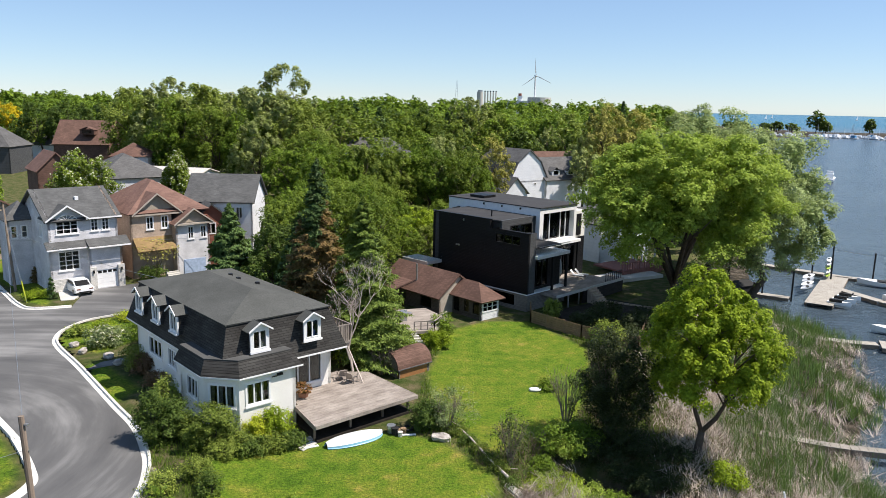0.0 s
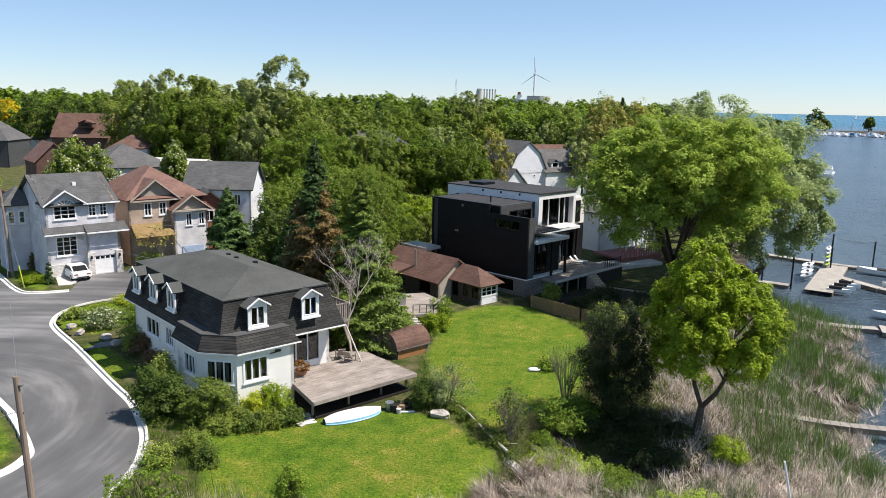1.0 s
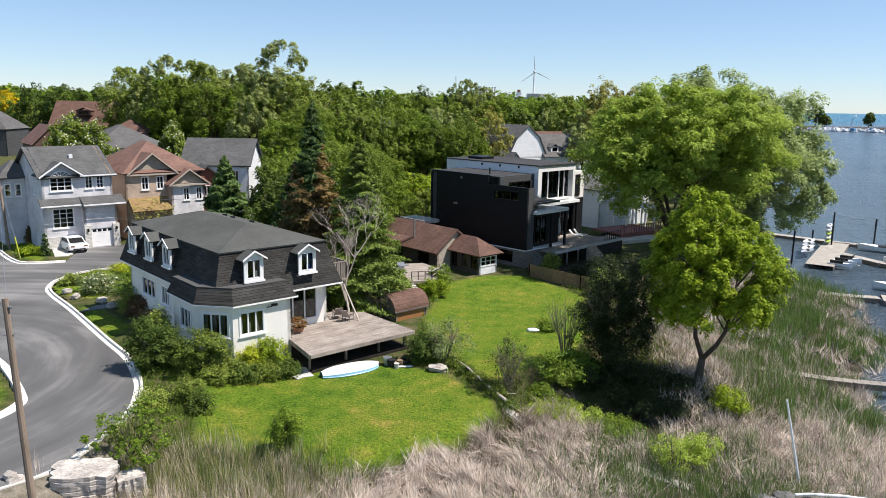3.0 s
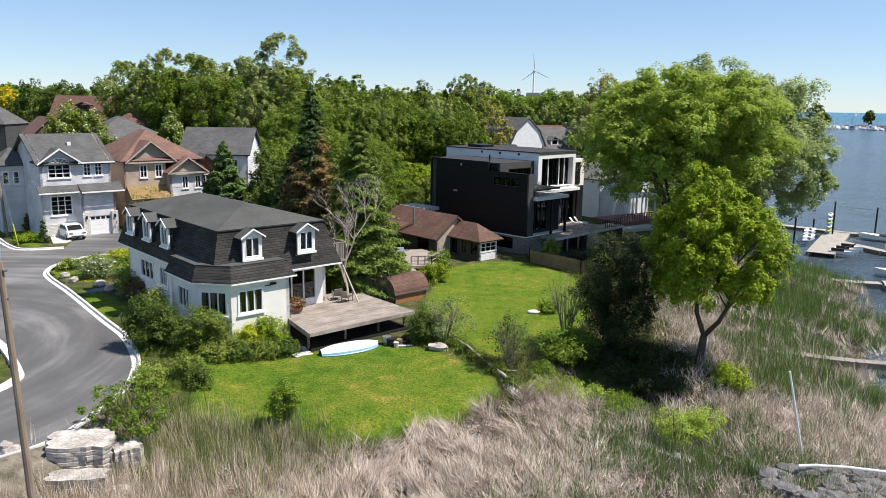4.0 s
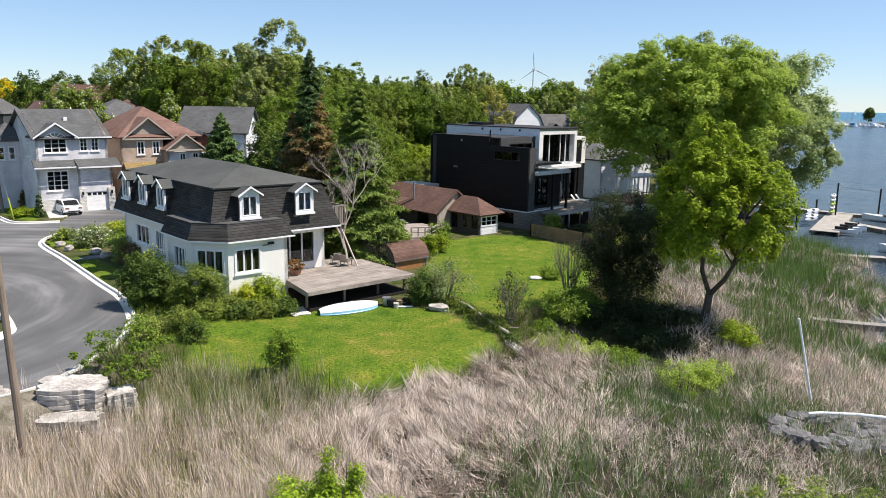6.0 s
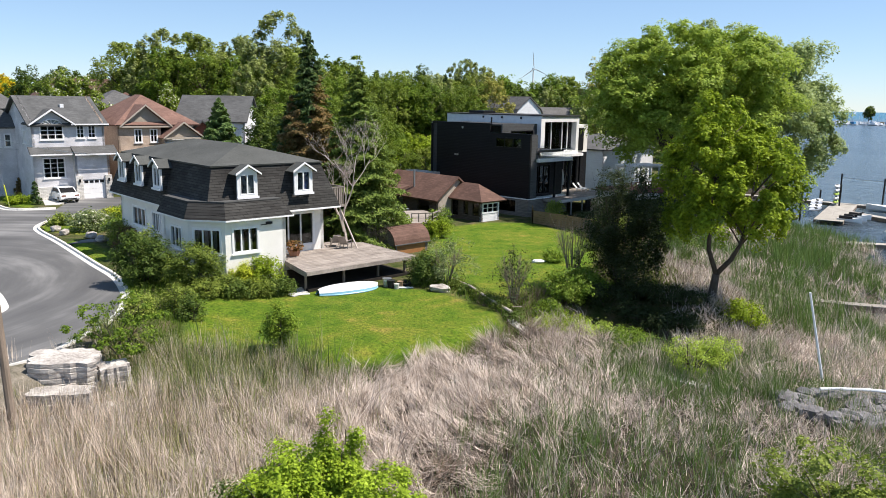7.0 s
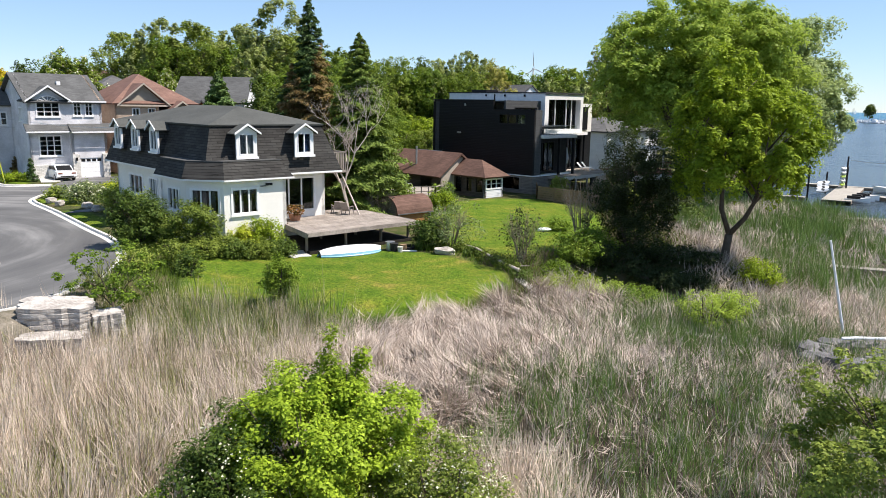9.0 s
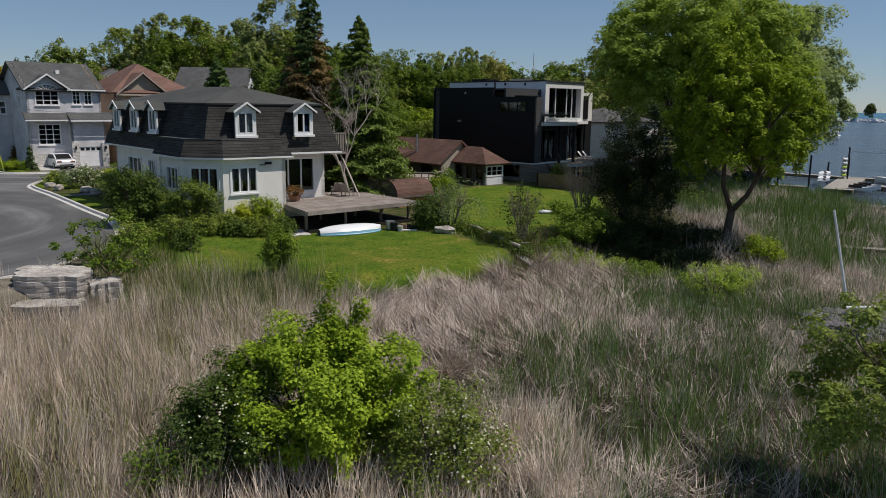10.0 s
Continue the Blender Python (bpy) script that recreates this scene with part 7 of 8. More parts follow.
def deck_chair(x, y, z, turn, label="low reclining garden chair of weathered wood"):
    t = thing("garden_chair", label, "chair", pose(x, y, z, 0, 0, turn), "garden chairs")
    part("seat", Geo().slab([(-0.3, -0.3, 0.38), (0.3, -0.3, 0.38), (0.3, 0.3, 0.32), (-0.3, 0.3, 0.32)], 0.04), DECK_WOOD, t)
    part("backrest", Geo().slab([(-0.3, 0.31, 0.34), (0.3, 0.31, 0.34), (0.3, 0.7, 0.95), (-0.3, 0.7, 0.95)], 0.04), DECK_WOOD, t)
    for sx in (-0.34, 0.3):
        part("arm", Geo().box(sx, -0.35, 0.56, sx + 0.06, 0.45, 0.6), DECK_WOOD, t)
        for sy in (-0.3, 0.3):
            part("leg", Geo().box(sx, sy, 0, sx + 0.05, sy + 0.05, 0.558), DECK_WOOD, t)
    return t


deck_chair(-8.3, 58.2, 1.46, 200)
deck_chair(-7.4, 57.6, 1.46, 160)

# odds and ends under and beside the deck
for x, y, a, sz in ((-10.0, 49.8, 30, 0.9), (-9.3, 49.0, 60, 0.7)):
    t = thing("lumber", "pale weathered boards lying under the deck edge", "boards", pose(x, y, gz(x, y), 0, 0, a), "boards by the deck")
    for k in range(3):
        part("board", Geo().box(-sz, -0.25 + k * 0.17, 0.02 + 0.03 * k, sz, -0.1 + k * 0.17, 0.07 + 0.03 * k), CONCRETE, t)
for x, y, s, c in ((-3.5, 51.3, 0.45, RUBBER), (-3.1, 51.0, 0.3, CONCRETE), (-3.8, 51.6, 0.5, METAL), (-2.9, 51.5, 0.35, FENCE_WOOD)):
    t = thing("bucket", "old bucket among clutter beside the deck", "clutter", pose(x, y, gz(x, y), 0, 0, 20), "clutter by the deck")
    ring = lambda rr, zz: [(rr * math.cos(k * math.tau / 10), rr * math.sin(k * math.tau / 10), zz) for k in range(10)]
    part("body", Geo().loft(ring(s * 0.5, 0), ring(s * 0.62, s * 1.1)), c, t)
    part("rim", Geo().loft(ring(s * 0.66, s * 1.1 + 0.004), ring(s * 0.66, s * 1.16)), c, t)


t = thing("old_tyre", "old black tyre lying by the deck", "tyre", pose(-2.6, 52.2, gz(-2.6, 52.2) + 0.1, 8, 0, 0))
part("rubber", Geo().tube([(0.3 * math.cos(k * math.tau / 16), 0.3 * math.sin(k * math.tau / 16), 0) for k in range(17)], 0.1, 8), RUBBER, t)
for x, y, a, c in ((-2.5, 51.2, 15, WHITE_TRIM), (-3.3, 51.9, 70, FENCE_WOOD), (-9.0, 48.9, 35, WHITE_TRIM)):
    t = thing("board", "short offcut board lying in the grass", "boards", pose(x, y, gz(x, y) + 0.03, 4, 3, a), "boards by the deck")
    part("plank", Geo().box(-0.5, -0.1, 0, 0.5, 0.1, 0.05), c, t)
t = thing("concrete_edging", "pale weathered concrete edging at the foot of the lawn", "edging")
edge = [(4.0, 45.1), (5.8, 44.1), (7.5, 43.0), (9.2, 41.4), (10.8, 39.8), (12.1, 38.6), (13.3, 37.5)]
for (xa, ya), (xb, yb) in zip(edge, edge[1:]):
    d = (Vector((xb, yb)) - Vector((xa, ya))).normalized() * 0.02
    n = Vector((-d.y, d.x)).normalized() * 0.32
    za, zb = gz(xa, ya) + 0.07, gz(xb, yb) + 0.07
    ring = lambda x, y, z: [(x - n.x, y - n.y, z - 0.6), (x + n.x, y + n.y, z - 0.6), (x + n.x, y + n.y, z), (x - n.x, y - n.y, z)]
    part("slab", Geo().loft(ring(xa + d.x, ya + d.y, za), ring(xb - d.x, yb - d.y, zb)), CONCRETE, t)


def boulder(name, label, x, y, sx, sy, sz, seed, material, turn=0.0, group="", sink=0.25, cut=0.35, lift=0.0):
    """A rough block with broken faces."""
    rg = np.random.default_rng(seed)
    bm = bmesh.new()
    bmesh.ops.create_icosphere(bm, subdivisions=2, radius=1.0)
    for v in bm.verts:
        c = v.co
        m = max(abs(c.x), abs(c.y), abs(c.z))
        c *= (1 - cut) + cut / m
        c *= 1 + rg.normal(0, 0.085)
        v.co = Vector((c.x * sx, c.y * sy, c.z * sz))
    mesh = bpy.data.meshes.new(name)
    bm.to_mesh(mesh)
    bm.free()
    mesh.materials.append(material)
    ob = new(name, mesh)
    ob.matrix_world = pose(x, y, gz(x, y) + lift + sz * (1 - sink), rg.uniform(-6, 6), rg.uniform(-6, 6), turn)
    return tagged(ob, label, "rock", group)


boulder("stone", "flat white stone lying in the lawn", 7.4, 60.3, 0.55, 0.3, 0.16, 5, PAINT_WHITE)
boulder("stone", "pale stone beside the log", -0.2, 50.6, 0.7, 0.5, 0.25, 6, ROCK)
def ledge(label, x, y, z0, w, d, h, turn, seed, material):
    """A quarried block whose broken sides show its layers."""
    rg = np.random.default_rng(seed)
    n, layers, g = 34, max(3, int(h / 0.24)), Geo()
    base = (1 + rg.normal(0, 0.035, n)) * np.where(rg.random(n) < 0.2, 0.88, 1.0)
    vs = []
    for k in range(layers):
        out = 1 + rg.normal(0, 0.02) + rg.normal(0, 0.03, n)
        for zz, f in ((k + 0.04, 0.985), (k + 0.4, 1.0), (k + 0.96, 0.995)):
            for i in range(n):
                a = i * math.tau / n
                c, s = math.cos(a), math.sin(a)
                r = base[i] * out[i] * f / (abs(c) ** 5 + abs(s) ** 5) ** 0.2
                vs.append((c * r * w / 2, s * r * d / 2, h * zz / layers + rg.normal(0, 0.012)))
    m = layers * 3
    g.add(vs, [(i * n + j, i * n + (j + 1) % n, (i + 1) * n + (j + 1) % n, (i + 1) * n + j) for i in range(m - 1) for j in range(n)])
    top = len(g.v) - n
    g.v.append((0, 0, h * 1.01))
    g.f += [(top + j, top + (j + 1) % n, len(g.v) - 1) for j in range(n)]
    ob = part("rock", g, material)
    ob.matrix_world = pose(x, y, z0, rg.uniform(-4, 4), rg.uniform(-4, 4), turn)
    return tagged(ob, label, "rock", "rocks at the road's end")


ledge("large white limestone block with broken layers at the road's end", -16.7, 33.9, -0.75, 3.0, 1.9, 1.7, 14, 7, ROCK)
ledge("grey layered limestone block beside the white one", -14.6, 34.3, -0.75, 1.3, 1.1, 1.25, 30, 8, ROCK)
ledge("low pale limestone slab below the large block", -16.0, 32.3, -1.2, 2.7, 1.0, 1.2, 8, 9, ROCK)
ledge("small pale limestone block under the kerb's end", -18.9, 32.6, -0.7, 1.5, 1.0, 1.0, 24, 10, ROCK)
rg = np.random.default_rng(12)
for k in range(16):
    boulder("rock", "small pale broken stone at the road's end", rg.uniform(-20, -13.8), rg.uniform(31.0, 33.4), rg.uniform(0.2, 0.5), rg.uniform(0.2, 0.45), rg.uniform(0.15, 0.3), 100 + k, ROCK, rg.uniform(0, 180), "small stones at the road's end", lift=0.3)
for k in range(90):
    x, y = rg.uniform(16.0, 23.5), rg.uniform(32.6, 36.4)
    if y < 35.4 - (x - 15.2) * 1.1:
        continue
    boulder("rock", "flat grey shore stone at the marsh edge", x, y, rg.uniform(0.3, 0.62), rg.uniform(0.25, 0.5), rg.uniform(0.18, 0.32), 200 + k, DARK_ROCK, rg.uniform(0, 180), "shore stones", sink=0.35, cut=0.8)

t = thing("drain_pipe", "long white pipe lying on the shore stones", "pipe")
part("pipe", Geo().tube([(x, y, z) for x, y, z in ((17.9, 35.8, -0.62), (18.6, 35.85, -0.6), (20.2, 35.7, -0.58), (22.5, 35.2, -0.6), (26.0, 34.0, -0.7))], 0.075, 8), PAINT_WHITE, t)
t = thing("marker_pole", "leaning white pole standing in the marsh", "pole")
part("pole", Geo().tube([(19.1, 37.97, -1.0), (18.0, 37.97, 3.5)], [0.07, 0.055], 8), PAINT_WHITE, t)
t = thing("log", "long bare fallen branch across the rough grass", "log")
part("stem", Geo().tube([(0.6, 53.0, 0.35), (1.8, 50.0, 0.55), (3.0, 47.3, 0.35), (4.1, 45.0, 0.25)], [0.03, 0.06, 0.075, 0.1], 7), DEAD_BARK, t)
part("side_branch", Geo().tube([(3.3, 46.6, 0.35), (3.9, 46.2, 0.25), (4.8, 46.0, 0.3)], [0.04, 0.035, 0.02], 5), DEAD_BARK, t)


def utility_pole(label, base, top, arms=True):
    t = thing("utility_pole", label, "pole")
    part("pole", Geo().tube([base, top], [0.17, 0.12], 10), POLE_WOOD, t)
    tp = Vector(top)
    if arms:
        part("insulator", Geo().tube([tp + Vector((0.15, -0.05, -0.35)), tp + Vector((0.3, -0.05, -0.35))], 0.06, 7), METAL, t)
        part("insulator", Geo().tube([tp + Vector((0.12, -0.05, -1.5)), tp + Vector((0.26, -0.05, -1.5))], 0.05, 7), METAL, t)
    return t


utility_pole("leaning weathered wooden utility pole beside the road", (-16.6, 29.6, -0.6), (-17.35, 30.1, 10.2))
utility_pole("far wooden utility pole before the brick house", (-50.5, 85.9, 0.4), (-52.4, 88.0, 10.5), False)


def wire(label, a, b, sag, r=0.02):
    t = thing("cable", label, "cable")
    a, b = Vector(a), Vector(b)
    part("line", Geo().tube([a.lerp(b, k / 14) - Vector((0, 0, sag * 4 * (k / 14) * (1 - k / 14))) for k in range(15)], r, 4), METAL, t)


wire("thin overhead cable between the poles", (-17.3, 30.1, 10.0), (-52.4, 88.0, 10.2), 1.2, 0.012)
wire("thin service cable to the white house", (-52.4, 88.0, 7.6), (-24.5, 66.0, 7.2), 0.5, 0.022)
wire("thin service cable along the street", (-52.4, 88.0, 6.3), (-26.5, 98.0, 5.8), 0.4, 0.022)
wire("guy wire of the far pole", (-52.0, 87.6, 8.5), (-46.4, 80.9, 0.7), 0.0, 0.025)
t = thing("guy_guard", "yellow plastic guard on the guy wire", "guard")
part("sleeve", Geo().tube([(-46.4, 80.9, 0.6), (-47.8, 82.6, 2.7)], 0.07, 6), LEAF_YELLOW, t)
wire("thin cable from the near pole to the road", (-17.3, 30.1, 8.7), (-30.0, 20.0, 9.0), 0.5, 0.012)


# ---- the car ----
def parked_car(m, label):
    t = thing("car", label, "car", m)
    L, Wd = 4.6, 1.82
    prof = [(-2.3, 0.45), (-2.3, 0.75), (-2.15, 0.92), (-1.35, 1.0), (1.25, 1.0), (2.05, 0.9), (2.28, 0.68), (2.3, 0.4), (1.9, 0.3), (-1.9, 0.3)]
    part("body", Geo().loft([(x, -Wd / 2, z) for x, z in prof], [(x, Wd / 2, z) for x, z in prof]), PAINT_WHITE, t)
    cab0 = [(-1.75, 1.0), (1.35, 1.0), (0.55, 1.44), (-0.95, 1.46)]
    part("cabin", Geo().loft([(x, -0.78, z + 0.004) for x, z in cab0], [(x, 0.78, z + 0.004) for x, z in cab0]), PAINT_WHITE, t)
    for s in (-1, 1):
        part("side_window", Geo().loft([(-1.4, s * 0.785, 1.06), (1.05, s * 0.785, 1.06), (0.48, s * 0.785, 1.38), (-0.9, s * 0.785, 1.4)], [(-1.4, s * 0.8, 1.06), (1.05, s * 0.8, 1.06), (0.48, s * 0.8, 1.38), (-0.9, s * 0.8, 1.4)]), BLACK_METAL, t)
    part("windscreen", Geo().slab([(1.3, -0.7, 1.05), (1.3, 0.7, 1.05), (0.6, 0.66, 1.43), (0.6, -0.66, 1.43)], -0.012), BLACK_METAL, t)
    part("rear_window", Geo().slab([(-1.72, -0.7, 1.05), (-1.72, 0.7, 1.05), (-0.99, 0.66, 1.45), (-0.99, -0.66, 1.45)], -0.012), BLACK_METAL, t)
    part("roof", Geo().slab([(-0.9, -0.74, 1.5), (0.5, -0.74, 1.48), (0.5, 0.74, 1.48), (-0.9, 0.74, 1.5)], 0.03), PAINT_WHITE, t)
    for x in (-1.4, 1.4):
        for s in (-1, 1):
            w = tagged(new("wheel"), "")
            w.parent = t
            ring = lambda rr, yy: [(x + rr * math.cos(k * math.tau / 16), yy, 0.33 + rr * math.sin(k * math.tau / 16)) for k in range(16)]
            part("tyre", Geo().loft(ring(0.33, s * 0.73), ring(0.33, s * 0.93)), RUBBER, w)
            part("rim", Geo().loft(ring(0.21, s * 0.934), ring(0.2, s * 0.945)), METAL, w)
    for s in (-1, 1):
        part("tail_light", Geo().box(-2.32, s * 0.62 - 0.2, 0.72, -2.304, s * 0.62 + 0.2, 0.86), RED_BRICK, t)
        part("headlight", Geo().box(2.22, s * 0.66 - 0.18, 0.66, 2.296, s * 0.66 + 0.18, 0.78), METAL, t)
        part("mirror", Geo().box(0.7, s * 0.95 - 0.08, 1.0, 0.85, s * 0.95 + 0.08, 1.12), PAINT_WHITE, t)
    part("bumper_shadow_line", Geo().box(-2.315, -0.6, 0.42, -2.304, 0.6, 0.52), RUBBER, t)
    return t


parked_car(pose(-43.4, 86.4, 0.6, 0, 0, 133) @ Matrix.Scale(1.1, 4), "white hatchback parked on the driveway")
for pl, lab in (([(-46.9, 88.2), (-44.3, 89.6), (-42.6, 86.0), (-42.0, 82.6), (-43.2, 82.0)], "pale concrete path beside the driveway"),):
    tagged(part("path", flat_fill(pl, 0.3, 0.72), CONCRETE), lab, "path", kind="structure")
tagged(part("driveway", flat_fill([(-29.8, 62.7), (-25.2, 67.0), (-24.4, 65.4), (-30.2, 60.6)], 0.3, 0.68), ASPHALT), "dark narrow asphalt drive beside the white house", "driveway", kind="structure")

# ---- terrace of the modern house ----
TAN_STONE = mat("tan_stone", (0.5, 0.4, 0.31), (0.36, 0.28, 0.21), 0.9, 1.5, 14)
t = thing("terrace", "raised stone terrace before the modern house", "terrace", pose(8.9, 84.4, 0, 0, 0, 46.5))
part("paving", Geo().box(2.6, -2.2, 1.6, 17.0, -0.05, 1.88), DECK_WOOD, t)
part("paving", Geo().box(7.41, -0.046, 1.6, 15.0, 3.89, 1.88), DECK_WOOD, t)
part("edge_beam", Geo().box(2.6, -2.3, 1.58, 17.0, -2.204, 1.9), CONCRETE, t)
for x in (3.0, 5.2, 7.4):
    part("post", Geo().box(x, -2.1, -0.4, x + 0.14, -1.96, 1.596), METAL, t)
# Added panel, coloured near black for the shade in the void below.
part("void_panel", Geo().box(8.2, -2.2, -0.6, 17.0, -1.95, 1.596), mat("terrace_void_shade", (0.05, 0.042, 0.035), (0.025, 0.022, 0.02), 0.9, 1, 14, stretch=(1, 1, 6)), t)
for k in range(9):
    part("step", Geo().box(8.8 - 0.12 * k, -2.65 - 0.34 * k, -0.6, 10.4 - 0.12 * k, -2.32 - 0.34 * k, 1.7 - 0.19 * k), TAN_STONE, t)
for k in range(8):
    part("rail_post", Geo().box(13.0 + 0.5 * k, -2.15, 1.884, 13.06 + 0.5 * k, -2.09, 2.9), BLACK_METAL, t)
part("top_rail", Geo().box(12.9, -2.17, 2.904, 16.7, -2.07, 2.95), BLACK_METAL, t)
WHITE_SLATS = mat("white_lounger", (0.75, 0.76, 0.76), rough=0.6, vary=0.05)
for x, y in ((12.3, 1.7), (13.3, 1.7)):
    q = pose(8.9, 84.4, 0, 0, 0, 46.5) @ pose(x, y, 1.88, 0, 0, 20)
    t = thing("sun_lounger", "white slatted sun lounger on the terrace", "lounger", q, "sun loungers")
    part("seat", Geo().box(-0.32, -0.9, 0.3, 0.32, 0.3, 0.36), WHITE_SLATS, t)
    part("backrest", Geo().slab([(-0.32, 0.31, 0.36), (0.32, 0.31, 0.36), (0.32, 0.8, 0.95), (-0.32, 0.8, 0.95)], 0.05), WHITE_SLATS, t)
    for sx in (-0.3, 0.24):
        for sy in (-0.85, 0.2):
            part("leg", Geo().box(sx, sy, 0, sx + 0.06, sy + 0.06, 0.298), WHITE_SLATS, t)
t = thing("parasol", "closed white parasol on the terrace", "parasol", pose(8.9, 84.4, 0, 0, 0, 46.5) @ pose(8.6, 1.7, 1.88))
part("pole", Geo().tube([(0, 0, 0.1), (0, 0, 2.9)], 0.03, 7), METAL, t)
part("base", Geo().tube([(0, 0, 0), (0, 0, 0.1)], [0.3, 0.26], 12), CONCRETE, t)
part("canopy", Geo().tube([(0, 0, 1.0), (0, 0, 1.5), (0, 0, 2.5), (0, 0, 2.85)], [0.2, 0.3, 0.16, 0.04], 9), CURTAIN, t)
tagged(part("patio", flat_fill([(19.5, 98.0), (23.0, 99.4), (29.5, 103.0), (28.5, 105.2), (23.0, 103.8), (19.0, 101.0)], -0.4, 0.62), CONCRETE), "pale paved patio under the trees", "patio", kind="structure")
# Soil coloured near black, taking in the shade under the trees.
shade_sheet = tagged(part("bare_soil", flat_fill([(10.6, 83.6), (14.2, 76.4), (18.4, 73.2), (21.2, 80.0), (23.6, 88.0), (19.8, 91.0), (14.6, 87.0)], -0.3, 0.09), mat("soil_and_shade", (0.05, 0.04, 0.03), (0.022, 0.018, 0.014), 1.0, 1.5, 10, relief=1.0)), "dark soil sheet with the yard's shade in its colour", "soil", kind="structure")
t = thing("garden_path", "tan stone path crossing the shaded yard", "path")
for k in range(9):
    part("stone", Geo().prism([(19.0 + 0.62 * k + c, 89.3 - 0.32 * k + d) for c, d in ((0, 0), (0.55, -0.2), (0.75, 0.4), (0.15, 0.6))], -0.1, 0.17), TAN_STONE, t)
t = thing("red_deck", "red-stained wooden deck with a railing under the trees", "deck", pose(25.5, 106.5, 0, 0, 0, 35))
RED_STAIN = mat("red_stained_wood", (0.3, 0.13, 0.11), (0.2, 0.09, 0.075), 0.85)
part("floor", Geo().box(-4, -2.5, 0.9, 4, 3, 1.15), RED_STAIN, t)
part("skirt", Geo().box(-4, -2.56, -0.4, 4, -2.505, 1.1), RED_STAIN, t)
for k in range(17):
    part("baluster", Geo().box(-3.95 + 0.49 * k, -2.46, 1.154, -3.87 + 0.49 * k, -2.38, 2.1), RED_STAIN, t)
part("rail", Geo().box(-4, -2.5, 2.104, 4, -2.34, 2.2), RED_STAIN, t)
for k in range(4):
    part("step", Geo().box(4.02, -2.0 + 0.0 * k, -0.4, 4.4 + 0.35 * (3 - k), 0.5, 0.3 + 0.2 * k), RED_STAIN, t)
t = thing("pergola", "white wooden pergola behind the red deck", "pergola", pose(27.5, 111.5, 0, 0, 0, 35))
for x in (-3, -1, 1, 3):
    for y in (-1.2, 1.2):
        part("post", Geo().box(x - 0.1, y - 0.1, 0.0, x + 0.1, y + 0.1, 3.6), WHITE_TRIM, t)
for y in (-1.2, 1.2):
    part("beam", Geo().box(-3.4, y - 0.08, 3.604, 3.4, y + 0.08, 3.85), WHITE_TRIM, t)
for k in range(10):
    part("rafter", Geo().box(-3.2 + 0.7 * k, -1.7, 3.854, -3.12 + 0.7 * k, 1.7, 4.0), WHITE_TRIM, t)

# ---- docks and boats ----
DOCK_WOOD = mat("dock_planks", (0.43, 0.4, 0.355), (0.31, 0.285, 0.25), 0.85, 0.8, 12)


def dock(label, line, width, z=-1.6, planks=None):
    """A floating walkway of cross planks on side beams."""
    t = thing("dock", label, "dock")
    pts = [Vector(p) for p in line]
    for a, b in zip(pts, pts[1:]):
        d = (b - a)
        ln = d.length
        d.normalize()
        n = Vector((-d.y, d.x))
        k = max(1, int(ln / 0.6))
        for i in range(k):
            p, q = a + d * (ln * i / k + 0.015), a + d * (ln * (i + 1) / k - 0.015)
            hw = n * width / 2
            part("plank", Geo().prism([tuple(p - hw), tuple(q - hw), tuple(q + hw), tuple(p + hw)], z - 0.05, z), planks or DOCK_WOOD, t)
        for s in (-1, 1):
            e = n * (width / 2 - 0.06) * s
            f = n * 0.05
            part("beam", Geo().prism([tuple(a + e - f), tuple(b + e - f), tuple(b + e + f), tuple(a + e + f)], z - 0.45, z - 0.054), POLE_WOOD, t)
    return t


dock("far plank dock reaching into the lake", [(43.5, 128), (51.5, 122.6), (60.2, 114.6), (82, 103.0)], 1.6)
dock("wide plank dock platform with kayak racks", [(48.4, 97.4), (59.4, 114.9)], 3.4)
dock("plank walkway along the shore", [(36.5, 106.5), (46.0, 100.6)], 1.4)
dock("plank dock reaching out from the reeds", [(35.8, 84.8), (44, 81.4), (47.0, 80.8)], 1.3, -1.62)
dock("floating dock finger with moored boats", [(55.6, 107.0), (58.0, 100.0), (66, 90)], 1.5, -1.64)
dock("wide floating dock end", [(47.2, 80.6), (56, 77.0)], 3.0, -1.6)
dock("weathered boardwalk crossing the marsh", smooth_line([(16.4, 59.6), (19.5, 58.2), (24.1, 56.0), (28.1, 54.2), (32.4, 53.1), (40, 52.2)], 2), 0.85, -1.16, mat("grey_boardwalk", (0.33, 0.3, 0.26), (0.22, 0.2, 0.17), 0.9, 0.9, 12))
for x, y, h in ((59.9, 117.6, 4.2), (64.0, 113.2, 3.9), (46.4, 100.9, 3.9), (41.6, 101.8, 1.7), (43.2, 102.8, 2.2), (57.4, 112.6, 3.0), (53.6, 110.8, 2.4)):
    t = thing("mooring_post", "black steel mooring post at the dock", "post", group="mooring posts")
    part("post", Geo().tube([(x, y, -3.5), (x, y, -1.6 + h)], 0.12, 8), BLACK_METAL, t)
    part("cap", Geo().tube([(x, y, -1.6 + h), (x, y, -1.5 + h)], [0.18, 0.1], 8), BLACK_METAL, t)
wire("cable between two mooring posts", (59.9, 117.6, 2.2), (64.0, 113.2, 2.0), 0.15, 0.03)


